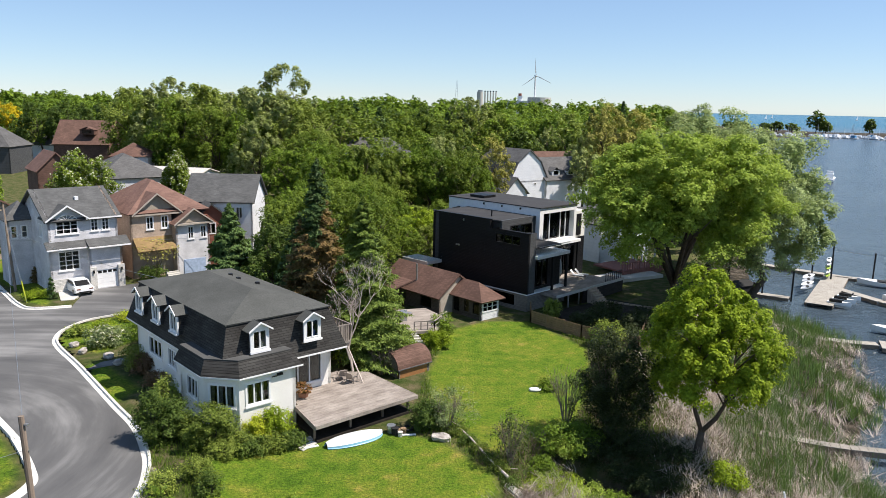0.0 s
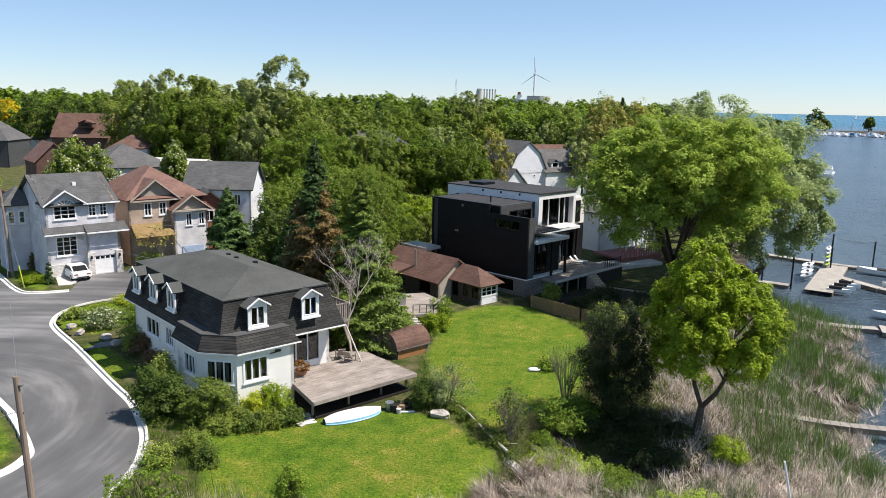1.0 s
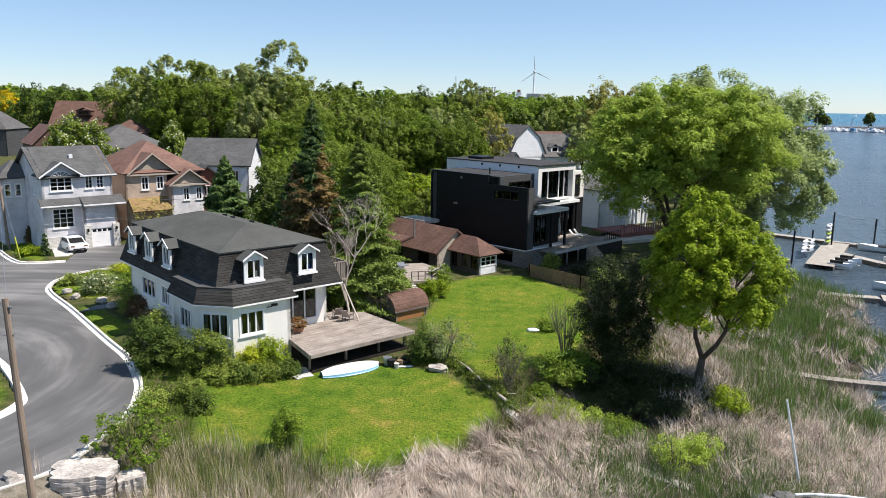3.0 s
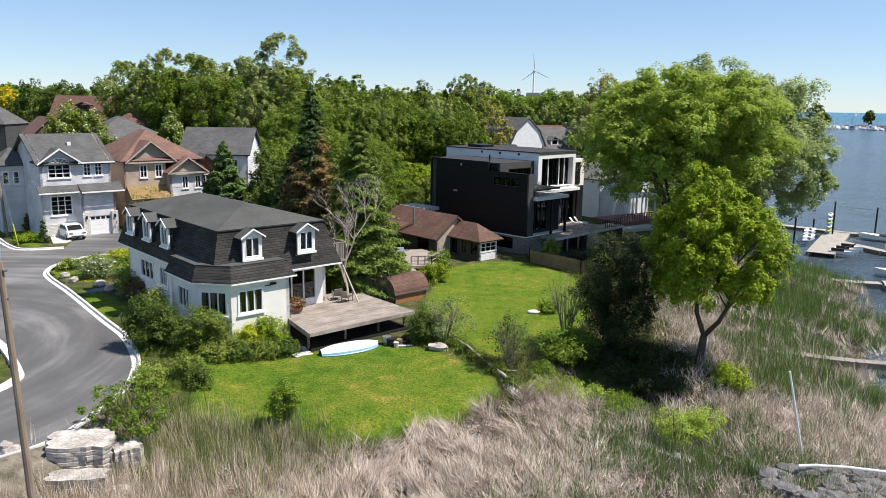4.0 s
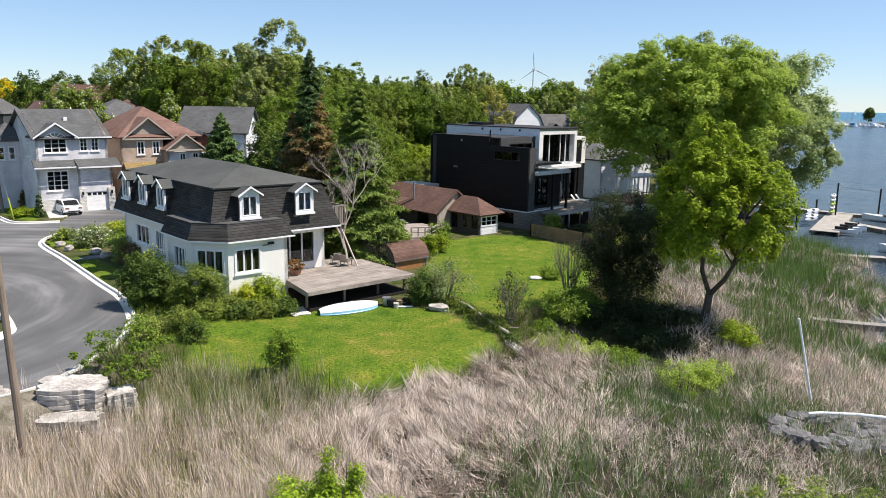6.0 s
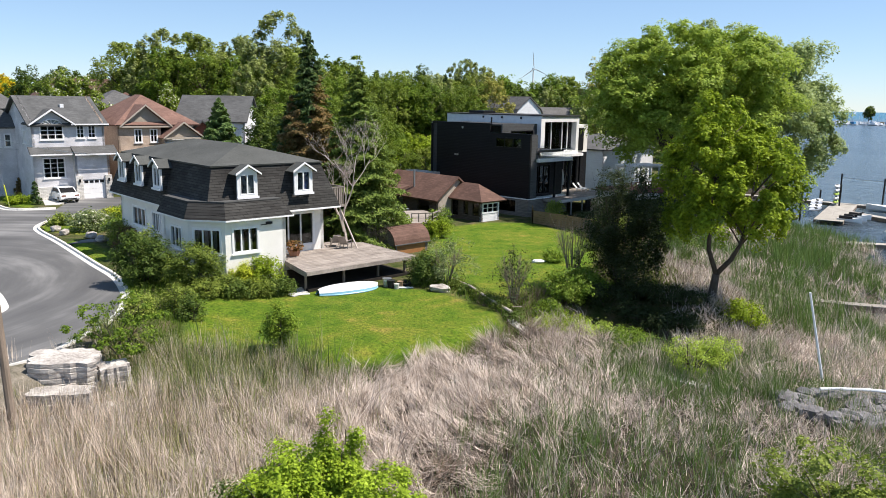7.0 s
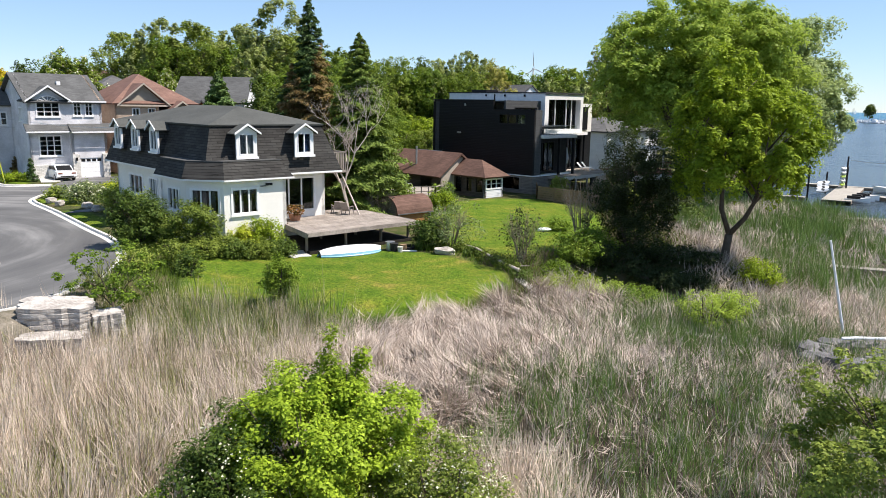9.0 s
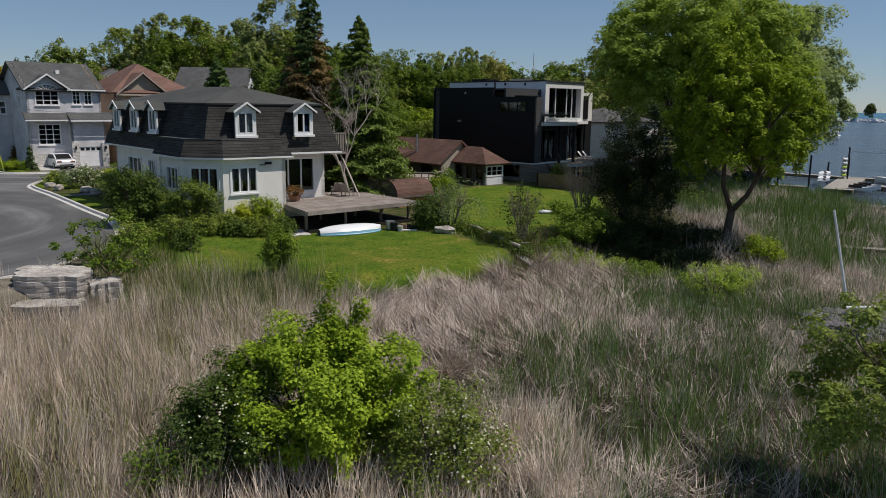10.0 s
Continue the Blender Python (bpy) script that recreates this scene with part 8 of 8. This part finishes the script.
def hull(parent, L, W, H, material, name="hull"):
    n, rings = 13, []
    for i in range(n):
        s = i / (n - 1)
        w = W / 2 * (1 - max(0, s - 0.45) ** 2 / 0.31) if s > 0.45 else W / 2 * (0.86 + 0.14 * s / 0.45)
        w = max(w, 0.02)
        sh = H * (0.85 + 0.3 * s * s)
        rings.append([(-L / 2 + L * s, w * k, zz) for k, zz in ((-1, sh), (-0.86, sh * 0.4), (-0.35, 0.0), (0.35, 0.0), (0.86, sh * 0.4), (1, sh), (0.86, sh - 0.05), (-0.86, sh - 0.05))])
    k = 8
    vs = [p for r in rings for p in r]
    fs = [(i * k + j, (i + 1) * k + j, (i + 1) * k + (j + 1) % k, i * k + (j + 1) % k) for i in range(n - 1) for j in range(k)] + [tuple(range(k))[::-1], tuple(range(len(vs) - k, len(vs)))]
    return part(name, Geo().add(vs, fs), material, parent, smooth=False)


def motor_boat(x, y, turn, L, label, trim=None, cabin=True, group=""):
    t = thing("motor_boat", label, "boat", pose(x, y, -2.35, 0, 0, turn), group)
    hull(t, L, L * 0.34, L * 0.16, PAINT_WHITE)
    part("cockpit", Geo().box(-L * 0.36, -L * 0.11, L * 0.14, L * 0.1, L * 0.11, L * 0.165), trim or PAINT_BLUE, t)
    if cabin:
        part("windscreen", Geo().loft([(L * 0.12, -L * 0.12, L * 0.17), (L * 0.16, -L * 0.12, L * 0.17), (L * 0.16, L * 0.12, L * 0.17), (L * 0.12, L * 0.12, L * 0.17)],
                                      [(L * 0.06, -L * 0.1, L * 0.25), (L * 0.08, -L * 0.1, L * 0.25), (L * 0.08, L * 0.1, L * 0.25), (L * 0.06, L * 0.1, L * 0.25)]), BLACK_METAL, t)
    part("engine", Geo().box(-L * 0.56, -L * 0.05, L * 0.03, -L * 0.49, L * 0.05, L * 0.24), BLACK_METAL, t)
    return t


motor_boat(64.0, 110.6, 152, 6.6, "white open boat moored along the far dock", RUBBER, False)
motor_boat(62.0, 99.6, 150, 7.2, "white motor boat with blue cockpit moored at the dock")
motor_boat(71.0, 96.0, 150, 6.5, "white boat with blue cover at the dock")
motor_boat(52.6, 86.2, 160, 6.0, "dark and white pontoon boat at the dock end", RUBBER)
t = thing("cabin_cruiser", "white cabin cruiser out on the lake", "boat", pose(139, 281, -2.4, 0, 0, 60))
hull(t, 13, 4.0, 1.8, PAINT_WHITE)
part("cabin", Geo().prism([(-4, -1.4), (2.2, -1.4), (2.2, 1.4), (-4, 1.4)], 1.6, 3.3, 0.18), PAINT_WHITE, t)
part("window_band", Geo().prism([(-3.4, -1.33), (1.8, -1.33), (1.8, 1.33), (-3.4, 1.33)], 2.3, 2.8, 0.06), BLACK_METAL, t)
part("flybridge", Geo().box(-2.6, -1.0, 3.304, 0.2, 1.0, 4.1), PAINT_WHITE, t)


def kayak(x, y, z, turn, tilt, material, label):
    t = thing("kayak", label, "kayak", pose(x, y, z, tilt, 0, turn), "kayaks on the dock")
    n, rings = 13, []
    for i in range(n):
        s = -1 + 2 * i / (n - 1)
        r = 0.36 * (1 - abs(s) ** 2.2) ** 0.8 + 0.02
        rings.append([(s * 1.9, r * math.cos(a), 0.5 * r * math.sin(a) + 0.1 * s * s) for a in np.linspace(0, math.tau, 9)[:-1]])
    vs = [p for r in rings for p in r]
    part("hull", Geo().add(vs, [(i * 8 + j, i * 8 + (j + 1) % 8, (i + 1) * 8 + (j + 1) % 8, (i + 1) * 8 + j) for i in range(n - 1) for j in range(8)]), material, t, smooth=True)
    part("seat_well", Geo().prism([(0.45 * math.cos(a), 0.2 * math.sin(a)) for a in np.linspace(0, math.tau, 11)[:-1]], 0.1, 0.2), RUBBER, t)


def rack(x, y, turn, label, n):
    t = thing("kayak_rack", label, "rack", pose(x, y, -1.6, 0, 0, turn))
    for s in (-0.8, 0.8):
        part("upright", Geo().box(s - 0.05, -0.05, 0, s + 0.05, 0.05, 0.55 * n + 0.3), METAL, t)
        for k in range(n):
            part("arm", Geo().box(s - 0.04, -0.5, 0.3 + 0.55 * k, s + 0.04, 0.46, 0.36 + 0.55 * k), METAL, t)


rack(57.2, 113.4, 58, "metal rack stacked with kayaks", 5)
for k, m in enumerate((GREEN_PAINT, PAINT_WHITE, GREEN_PAINT, PAINT_WHITE, PAINT_WHITE)):
    kayak(57.2, 113.4, -1.1 + 0.58 * k, 58, 12, m, "lime and white kayak on a rack" if m is GREEN_PAINT else "white kayak on a rack")
for k in range(4):
    kayak(50.4 + 0.75 * k, 105.3 + 1.5 * k, -1.2 + 0.2 * k, 40, 40, PAINT_WHITE if k % 2 else METAL, "pale kayak leaning at the dock edge")
for k in range(3):
    t = thing("jet_ski", "white and black jet ski on a floating berth", "jet ski", pose(51.4 + 1.5 * k, 98.0 + 1.7 * k, -1.95, 0, 0, -35), "jet skis")
    hull(t, 2.9, 1.1, 0.6, PAINT_WHITE)
    part("seat", Geo().box(-1.2, -0.22, 0.5, 0.3, 0.22, 0.85), RUBBER, t)
    part("handlebar", Geo().box(0.35, -0.35, 0.85, 0.5, 0.35, 1.0), RUBBER, t)
t = thing("trash_bin", "black tarpaulin-covered store box under the trees", "box", pose(39.5, 102.5, gz(39.5, 102.5), 0, 0, 30))
part("box", Geo().box(-2.2, -1.1, 0, 2.2, 1.1, 1.5), RUBBER, t)
part("cover", Geo().loft([(-2.35, -1.25, 1.504), (2.35, -1.25, 1.504), (2.35, 1.25, 1.504), (-2.35, 1.25, 1.504)], [(-2.2, -0.2, 2.1), (2.2, -0.2, 2.1), (2.2, 0.2, 2.1), (-2.2, 0.2, 2.1)]), RUBBER, t)

# far marina on the spit
rg = np.random.default_rng(99)
for k in range(120):
    x = rg.uniform(306, 440)
    y = 778 - max(x - 318, 0) * 0.58 + rg.choice((-12, -2, 8, 30)) + rg.uniform(-2, 2)
    L = rg.uniform(7, 13)
    t = thing("moored_boat", "white far boat in the marina", "boat", pose(x, y, -2.4, 0, 0, rg.uniform(70, 110)), "boats in the marina")
    hull(t, L, L * 0.3, 1.6, PAINT_WHITE)
    part("cabin", Geo().prism([(-L * 0.3, -L * 0.1), (L * 0.15, -L * 0.1), (L * 0.15, L * 0.1), (-L * 0.3, L * 0.1)], 1.5, rg.uniform(2.6, 3.8), 0.15), PAINT_WHITE if rg.random() < 0.85 else PAINT_BLUE, t)
    if rg.random() < 0.5:
        part("mast", Geo().tube([(0.05 * L, 0, 1.4), (0.05 * L, 0, L * 1.15)], 0.09, 4), METAL, t)
for k, (x, y, hh, w) in enumerate(((386, 820, 23, 10), (397, 822, 13, 7), (440, 815, 16, 5), (476, 810, 23, 10), (485, 812, 16, 8), (345, 850, 9, 8), (357, 850, 11, 7), (369, 840, 10, 8), (310, 860, 11, 9), (322, 850, 9, 8), (408, 850, 9, 9))):
    broadleaf("tree", "far tree on the marina spit", (x, y, -0.9), hh, w, LEAF_DEEP, 700, 1.6, 300 + k, low=0.12, trunk=0.5, group="trees on the spit")
for x, y in ((800, 2200), (850, 2100), (990, 2400), (1060, 2300), (1180, 2260)):
    t = thing("sailing_boat", "white sail far out on the lake", "boat", pose(x, y, -2.3, 0, 0, 20), "sailing boats")
    hull(t, 10, 3, 1.5, PAINT_WHITE)
    part("sail", Geo().loft([(-4, 0, 2), (3, 0, 2), (2.6, 0, 15)], [(-4, 0.1, 2), (3, 0.1, 2), (2.6, 0.1, 15)]), PAINT_WHITE, t)

# ---- works on the skyline ----
t = thing("wind_turbine", "white three-bladed wind turbine above the woods", "wind turbine", pose(155.5, 1500, 0, 0, 0, 8))
part("tower", Geo().tube([(0, 0, 0), (0, 0, 78)], [2.4, 1.5], 12), PAINT_WHITE, t)
part("nacelle", Geo().box(-1.8, -4, 77.0, 1.8, 5, 80.6), PAINT_WHITE, t)
part("hub", Geo().tube([(0, -6.4, 78.8), (0, -4, 78.8)], [0.8, 1.7], 10), PAINT_WHITE, t)
for a in (96, 216 + 0, 336):
    r = radians(a)
    d, s = Vector((math.cos(r), 0, math.sin(r))), Vector((-math.sin(r), 0, math.cos(r)))
    o = Vector((0, -5.4, 78.8))
    part("blade", Geo().loft([o + s * 0.6, o - s * 0.6, o - s * 0.6 + Vector((0, 0.6, 0)), o + s * 0.6 + Vector((0, 0.6, 0))],
                             [o + d * 33 + s * 0.25, o + d * 33 - s * 0.25, o + d * 33 - s * 0.25 + Vector((0, 0.2, 0)), o + d * 33 + s * 0.25 + Vector((0, 0.2, 0))]).loft(
        [o + d * 5 + s * 1.5, o + d * 5 - s * 0.7, o + d * 5 - s * 0.7 + Vector((0, 0.5, 0)), o + d * 5 + s * 1.5 + Vector((0, 0.5, 0))],
        [o + d * 32 + s * 0.25, o + d * 32 - s * 0.25, o + d * 32 - s * 0.25 + Vector((0, 0.2, 0)), o + d * 32 + s * 0.25 + Vector((0, 0.2, 0))]), PAINT_WHITE, t)
t = thing("radio_mast", "slender far lattice mast", "mast", pose(3, 1200, 0))
for sx, sy in ((-1, -1), (1, -1), (1, 1), (-1, 1)):
    part("leg", Geo().tube([(4 * sx, 4 * sy, 0), (0.4 * sx, 0.4 * sy, 58)], [0.35, 0.2], 4), METAL, t)
for k in range(8):
    z, w = 16 + k * 5, 4 - 3.6 * (16 + k * 5) / 58
    part("brace", Geo().box(-w, -w, z, w, -w + 0.3, z + 0.3), METAL, t)
t = thing("power_plant", "far pale works with a silo and thin stacks", "works", pose(62, 1400, 0))
part("silo", Geo().tube([(-16, 0, 0), (-16, 0, 45)], 5.5, 16), CONCRETE, t)
part("silo_top", Geo().tube([(-16, 0, 45.01), (-16, 0, 48)], 4.4, 16), METAL, t)
for k in range(5):
    part("stack", Geo().tube([(-7 + k * 5.0, 0, 0), (-7 + k * 5.0, 0, 45)], 1.2, 8), CONCRETE, t)
    part("stack_tip", Geo().tube([(-7 + k * 5.0, 0, 45.01), (-7 + k * 5.0, 0, 47)], 1.25, 8), BLACK_METAL, t)
t = thing("far_hall", "far low pale hall with a rounded roof", "works", pose(165, 1500, 0))
part("hall", Geo().prism([(26 * math.cos(a), 20 * math.sin(a)) for a in np.linspace(0, math.tau, 17)[:-1]], 0, 38, 0.12), CONCRETE, t)
part("annex", Geo().prism([(-75, -15), (-20, -15), (-20, 15), (-75, 15)], 0, 31, 0.1), METAL, t)
part("tank", Geo().tube([(-38, 0, 30), (-38, 0, 40)], 5, 12), PAINT_WHITE, t)
part("tank_top", Geo().tube([(-38, 0, 40.01), (-38, 0, 45)], 3.2, 12), RED_BRICK, t)

# ---- shrubs ----
shrub("shrub", "feathery yellow-green shrub beside the white house", at(-20.0, 52.0), 1.0, 2.9, LEAF_WOOD2, 1700, 0.13, 401, lobes=12, lobe=0.36)
shrub("shrub", "small bronze-leaved shrub behind the kerb", at(-22.6, 57.0), 0.9, 1.3, LEAF_BRONZE, 1000, 0.13, 402)
shrub("shrub", "rounded olive-green shrub before the bay window", at(-15.5, 47.5), 1.85, 2.8, LEAF_OLIVE, 7500, 0.12, 403, lobes=24, lobe=0.32)
shrub("shrub", "deep green shrub between house and kerb", at(-18.8, 48.0), 1.65, 3.2, LEAF_DEEP, 6500, 0.13, 404, lobes=24, lobe=0.34)
shrub("shrub", "golden yellow shrub before the house corner", at(-12.9, 49.6), 0.85, 1.6, LEAF_YELLOW, 2200, 0.11, 405)
shrub("shrub", "yellow-green shrub at the deck's corner", at(-11.7, 50.3), 1.1, 1.9, LEAF_LIME, 3000, 0.12, 406)
for k, (x, y) in enumerate(((-14.3, 46.6), (-12.9, 47.4), (-11.6, 48.2), (-10.4, 49.1), (-13.7, 47.9))):
    shrub("hedge_plant", "low blue-green border plant", at(x, y), 0.95, 0.95, LEAF_DEEP if k % 2 else LEAF_OLIVE, 1500, 0.12, 410 + k, group="border plants")
shrub("shrub", "scrubby leafy bush at the lawn's edge", at(-14.9, 43.2), 0.9, 1.5, LEAF_OLIVE, 1400, 0.1, 420)
shrub("shrub", "dark leafy bush at the lawn's edge", at(-13.7, 42.0), 0.8, 1.3, LEAF_DEEP, 600, 0.13, 421)
shrub("shrub", "rank green weeds by the kerb", at(-16.4, 41.4), 0.9, 1.1, LEAF_WOOD2, 900, 0.12, 422)
broadleaf("sapling", "thin young tree with pale green leaves by the rocks", at(-15.4, 36.4), 4.4, 2.6, LEAF_WOOD, 4200, 0.115, 423, low=0.1, lobes=34, lobe=0.15, trunk=0.06, tips=True)
shrub("ivy_post", "old post overgrown with dark ivy on the lawn's edge", at(-8.05, 38.3), 0.78, 2.15, LEAF_WOOD, 3600, 0.1, 424, lobes=18, lobe=0.36)
shrub("shrub", "grey-brown half-bare shrub beside the deck", at(0.2, 52.5), 1.7, 3.0, LEAF_GREY, 1500, 0.12, 425, stems=26, stem_mat=TWIG)
shrub("shrub", "green shrub beside the deck", at(-1.4, 52.6), 1.2, 1.9, LEAF_DEEP, 2600, 0.13, 426)
shrub("shrub", "brushy brown shrub with a few green leaves", at(4.4, 47.2), 1.3, 3.4, LEAF_DARK, 800, 0.12, 427, stems=40, stem_mat=TWIG)
for k, (x, y, r) in enumerate(((0.9, 51.6, 0.7), (1.7, 50.2, 0.6), (2.4, 48.9, 0.65), (3.1, 47.6, 0.7), (3.7, 46.2, 0.6), (4.3, 45.2, 0.7))):
    shrub("weed_clump", "low dark weeds along the fallen branch", at(x, y), r, 0.6, LEAF_DEEP if k % 2 else LEAF_OLIVE, 700, 0.1, 560 + k, group="weeds along the branch")
shrub("shrub", "low dark shrub under the tall shrub", at(8.6, 49.5), 1.9, 1.9, LEAF_WOOD, 2800, 0.15, 428)
for k, (x, y, r, hh, m) in enumerate(((6.6, 47.6, 1.3, 0.9, LEAF_WOOD), (7.6, 46.2, 1.6, 0.9, LEAF_LIME), (8.9, 45.2, 1.5, 0.8, LEAF_OAK), (6.2, 46.0, 1.2, 0.7, LEAF_LIME), (10.6, 44.2, 1.5, 0.8, LEAF_WOOD), (8.2, 48.8, 1.1, 1.3, LEAF_OAK))):
    shrub("shrub", "lush green undergrowth below the lawn", at(x, y), r, hh, m, 1900, 0.11, 529 + k, group="undergrowth below the lawn")
# Near-black leaves here carry the young tree's shade in their colour.
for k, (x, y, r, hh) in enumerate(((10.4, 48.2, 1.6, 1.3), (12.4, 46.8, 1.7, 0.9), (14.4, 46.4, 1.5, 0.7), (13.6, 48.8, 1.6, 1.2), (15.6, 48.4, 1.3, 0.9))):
    shrub("shrub", "low undergrowth, leaves darkened to carry the shade of the tree", at(x, y), r, hh, LEAF_DARK, 1600, 0.12, 540 + k, group="shaded undergrowth")
shrub("shrub", "yellow-green bush at the marsh edge", at(13.2, 39.6), 1.4, 1.8, LEAF_OAK, 1500, 0.1, 431)
shrub("shrub", "yellow-green bush at the marsh edge", at(14.8, 40.4), 1.0, 1.4, LEAF_OAK, 1200, 0.11, 432)
shrub("shrub", "small yellow-green bush under the young tree", at(18.4, 46.4), 1.2, 1.4, LEAF_LIME, 1500, 0.13, 433)
shrub("shrub", "bare brown twiggy shrub behind the shed", at(-5.6, 63.2), 1.7, 2.7, LEAF_DARK, 500, 0.12, 434, stems=50, stem_mat=TWIG)
shrub("shrub", "fern-like bright green undergrowth", at(-8.2, 66.5), 1.9, 2.0, LEAF_LIME, 2400, 0.18, 435)
shrub("shrub", "bright green shrub by the cottage steps", at(-0.9, 71.0), 1.4, 1.5, LEAF_LIME, 1800, 0.15, 436)
shrub("shrub", "green shrub by the cottage wall", at(-0.6, 75.6), 1.3, 1.7, LEAF_WOOD, 1700, 0.15, 437)
shrub("shrub", "green shrub below the cottage deck", at(-4.8, 70.6), 1.7, 1.5, LEAF_WOOD2, 2000, 0.15, 438)
shrub("shrub", "dark shrub in the shade by the cottage deck", at(-9.2, 70.2), 2.0, 2.6, LEAF_DEEP, 2600, 0.17, 439)
shrub("shrub", "low weeds round the white stone", at(8.6, 60.8), 0.9, 0.9, LEAF_WOOD, 900, 0.12, 440)
# front garden between road and house
shrub("shrub", "white-flowering shrub in the front garden", at(-31.4, 67.2), 1.7, 1.7, LEAF_GREY, 1900, 0.15, 441, flowers=BLOSSOM, fl_n=260, fl_size=0.16)
shrub("shrub", "leafy green shrub of the front garden", at(-28.6, 70.0), 1.8, 2.0, LEAF_WOOD, 2200, 0.16, 442)
shrub("shrub", "front garden shrub with pale leaves", at(-27.0, 67.6), 1.5, 2.2, LEAF_WOOD2, 1800, 0.16, 443)
shrub("shrub", "small yellow-green shrub of the front garden", at(-33.6, 71.6), 1.1, 1.0, LEAF_LIME, 1200, 0.14, 444)
shrub("shrub", "low green plant of the front garden", at(-35.4, 70.0), 1.1, 0.9, LEAF_WOOD2, 1100, 0.14, 445)
shrub("shrub", "yellow flowering border plant", at(-33.0, 75.6), 1.3, 0.8, LEAF_YELLOW, 1000, 0.14, 446)
shrub("shrub", "reddish garden shrub beside the drive", at(-25.0, 60.6), 1.1, 1.4, LEAF_BRONZE, 1300, 0.14, 447)
shrub("shrub", "leafy green garden shrub beside the drive", at(-26.4, 61.8), 1.2, 1.7, LEAF_WOOD2, 1500, 0.15, 448)
for k, (x, y) in enumerate(((-29.6, 63.8), (-28.0, 62.2), (-34.0, 66.6), (-32.4, 64.9))):
    boulder("stone", "pale garden boulder by the kerb", x, y, 0.45, 0.35, 0.3, 460 + k, ROCK, 30 * k, "garden boulders")
# before the brick house
conifer("cedar", "small clipped dark cedar", at(-50.2, 89.6), 2.2, 0.6, NEEDLE_BROWN, 471, n=900, size=0.14, trunk=0.06, droop=0.0, group="small cedars")
conifer("cedar", "small dark pointed cedar", at(-44.6, 82.8), 2.6, 0.55, NEEDLE, 472, n=900, size=0.14, trunk=0.06, droop=0.0, group="small cedars")
for k, (x, y) in enumerate(((-49.0, 90.2), (-47.4, 91.0), (-46.0, 91.8))):
    shrub("shrub", "yellow-green low hedge before the brick house", at(x, y), 1.0, 0.9, LEAF_YELLOW if k == 1 else LEAF_LIME, 900, 0.14, 475 + k)
shrub("shrub", "low yellow-green spreading juniper bush", at(-46.6, 83.0), 1.4, 0.9, LEAF_LIME, 1200, 0.14, 479)
broadleaf("small_tree", "small tree with thin pale yellow leaves before the tan house", at(-36.2, 91.8), 5.6, 2.6, LEAF_AMBER, 420, 0.13, 480, low=0.4, lobes=16, trunk=0.08)
shrub("shrub", "dark green hedge by the tan house", at(-37.0, 92.6), 1.7, 1.6, LEAF_DEEP, 1500, 0.18, 481)
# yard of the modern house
# LEAF_DARK puts the yard's shade into the leaf colour of most shrubs.
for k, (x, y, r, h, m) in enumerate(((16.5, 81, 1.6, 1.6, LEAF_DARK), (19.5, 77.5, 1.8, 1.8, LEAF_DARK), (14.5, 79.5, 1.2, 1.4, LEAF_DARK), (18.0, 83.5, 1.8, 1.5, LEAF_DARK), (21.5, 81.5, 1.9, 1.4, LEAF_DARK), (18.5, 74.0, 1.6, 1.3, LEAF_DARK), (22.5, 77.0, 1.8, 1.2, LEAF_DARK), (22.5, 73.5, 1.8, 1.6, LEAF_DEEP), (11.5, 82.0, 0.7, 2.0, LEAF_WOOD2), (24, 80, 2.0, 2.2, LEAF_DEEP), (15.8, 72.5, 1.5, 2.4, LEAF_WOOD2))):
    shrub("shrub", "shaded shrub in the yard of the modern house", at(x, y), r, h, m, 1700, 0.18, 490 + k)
shrub("bare_shrub", "leafless grey shrub beside the tall dark shrub", at(8.9, 53.0), 1.9, 5.0, LEAF_DARK, 120, 0.1, 499, stems=46, stem_mat=TWIG)
# near the camera
shrub("shrub", "big bright green shrub in the reeds", at(-3.4, 21.7), 2.3, 3.6, LEAF_BRIGHT, 30000, 0.1, 501, stems=9, lobes=34, lobe=0.27)
shrub("shrub", "tall bright green shoots rising from the big shrub", at(-2.75, 22.5), 0.85, 4.6, LEAF_BRIGHT, 7000, 0.1, 511, stems=9, lobes=20, lobe=0.28)
shrub("shrub", "bright green side growth of the big shrub", at(-1.6, 22.0), 1.4, 3.2, LEAF_BRIGHT, 9000, 0.1, 512, stems=6, lobes=20, lobe=0.3)
shrub("shrub", "dark green shrub with white blossom in the reeds", at(-5.4, 20.8), 1.5, 2.7, LEAF_DEEP, 9000, 0.09, 502, lobes=18, flowers=BLOSSOM, fl_n=420, fl_size=0.06)
shrub("shrub", "grey-green shrub with white blossom in the reeds", at(0.1, 20.6), 1.6, 2.4, LEAF_OLIVE, 4200, 0.09, 503, lobes=18, flowers=BLOSSOM, fl_n=600, fl_size=0.06)
shrub("shrub", "low leafy shrub among the reeds", at(-6.9, 19.8), 0.8, 1.3, LEAF_WOOD, 1500, 0.09, 504)
broadleaf("small_tree", "small maple with light green leaves at the marsh edge", at(11.2, 19.6), 5.0, 2.9, LEAF_WOOD2, 24000, 0.095, 505, low=0.15, lobes=34, lobe=0.25, trunk=0.1, tips=True)
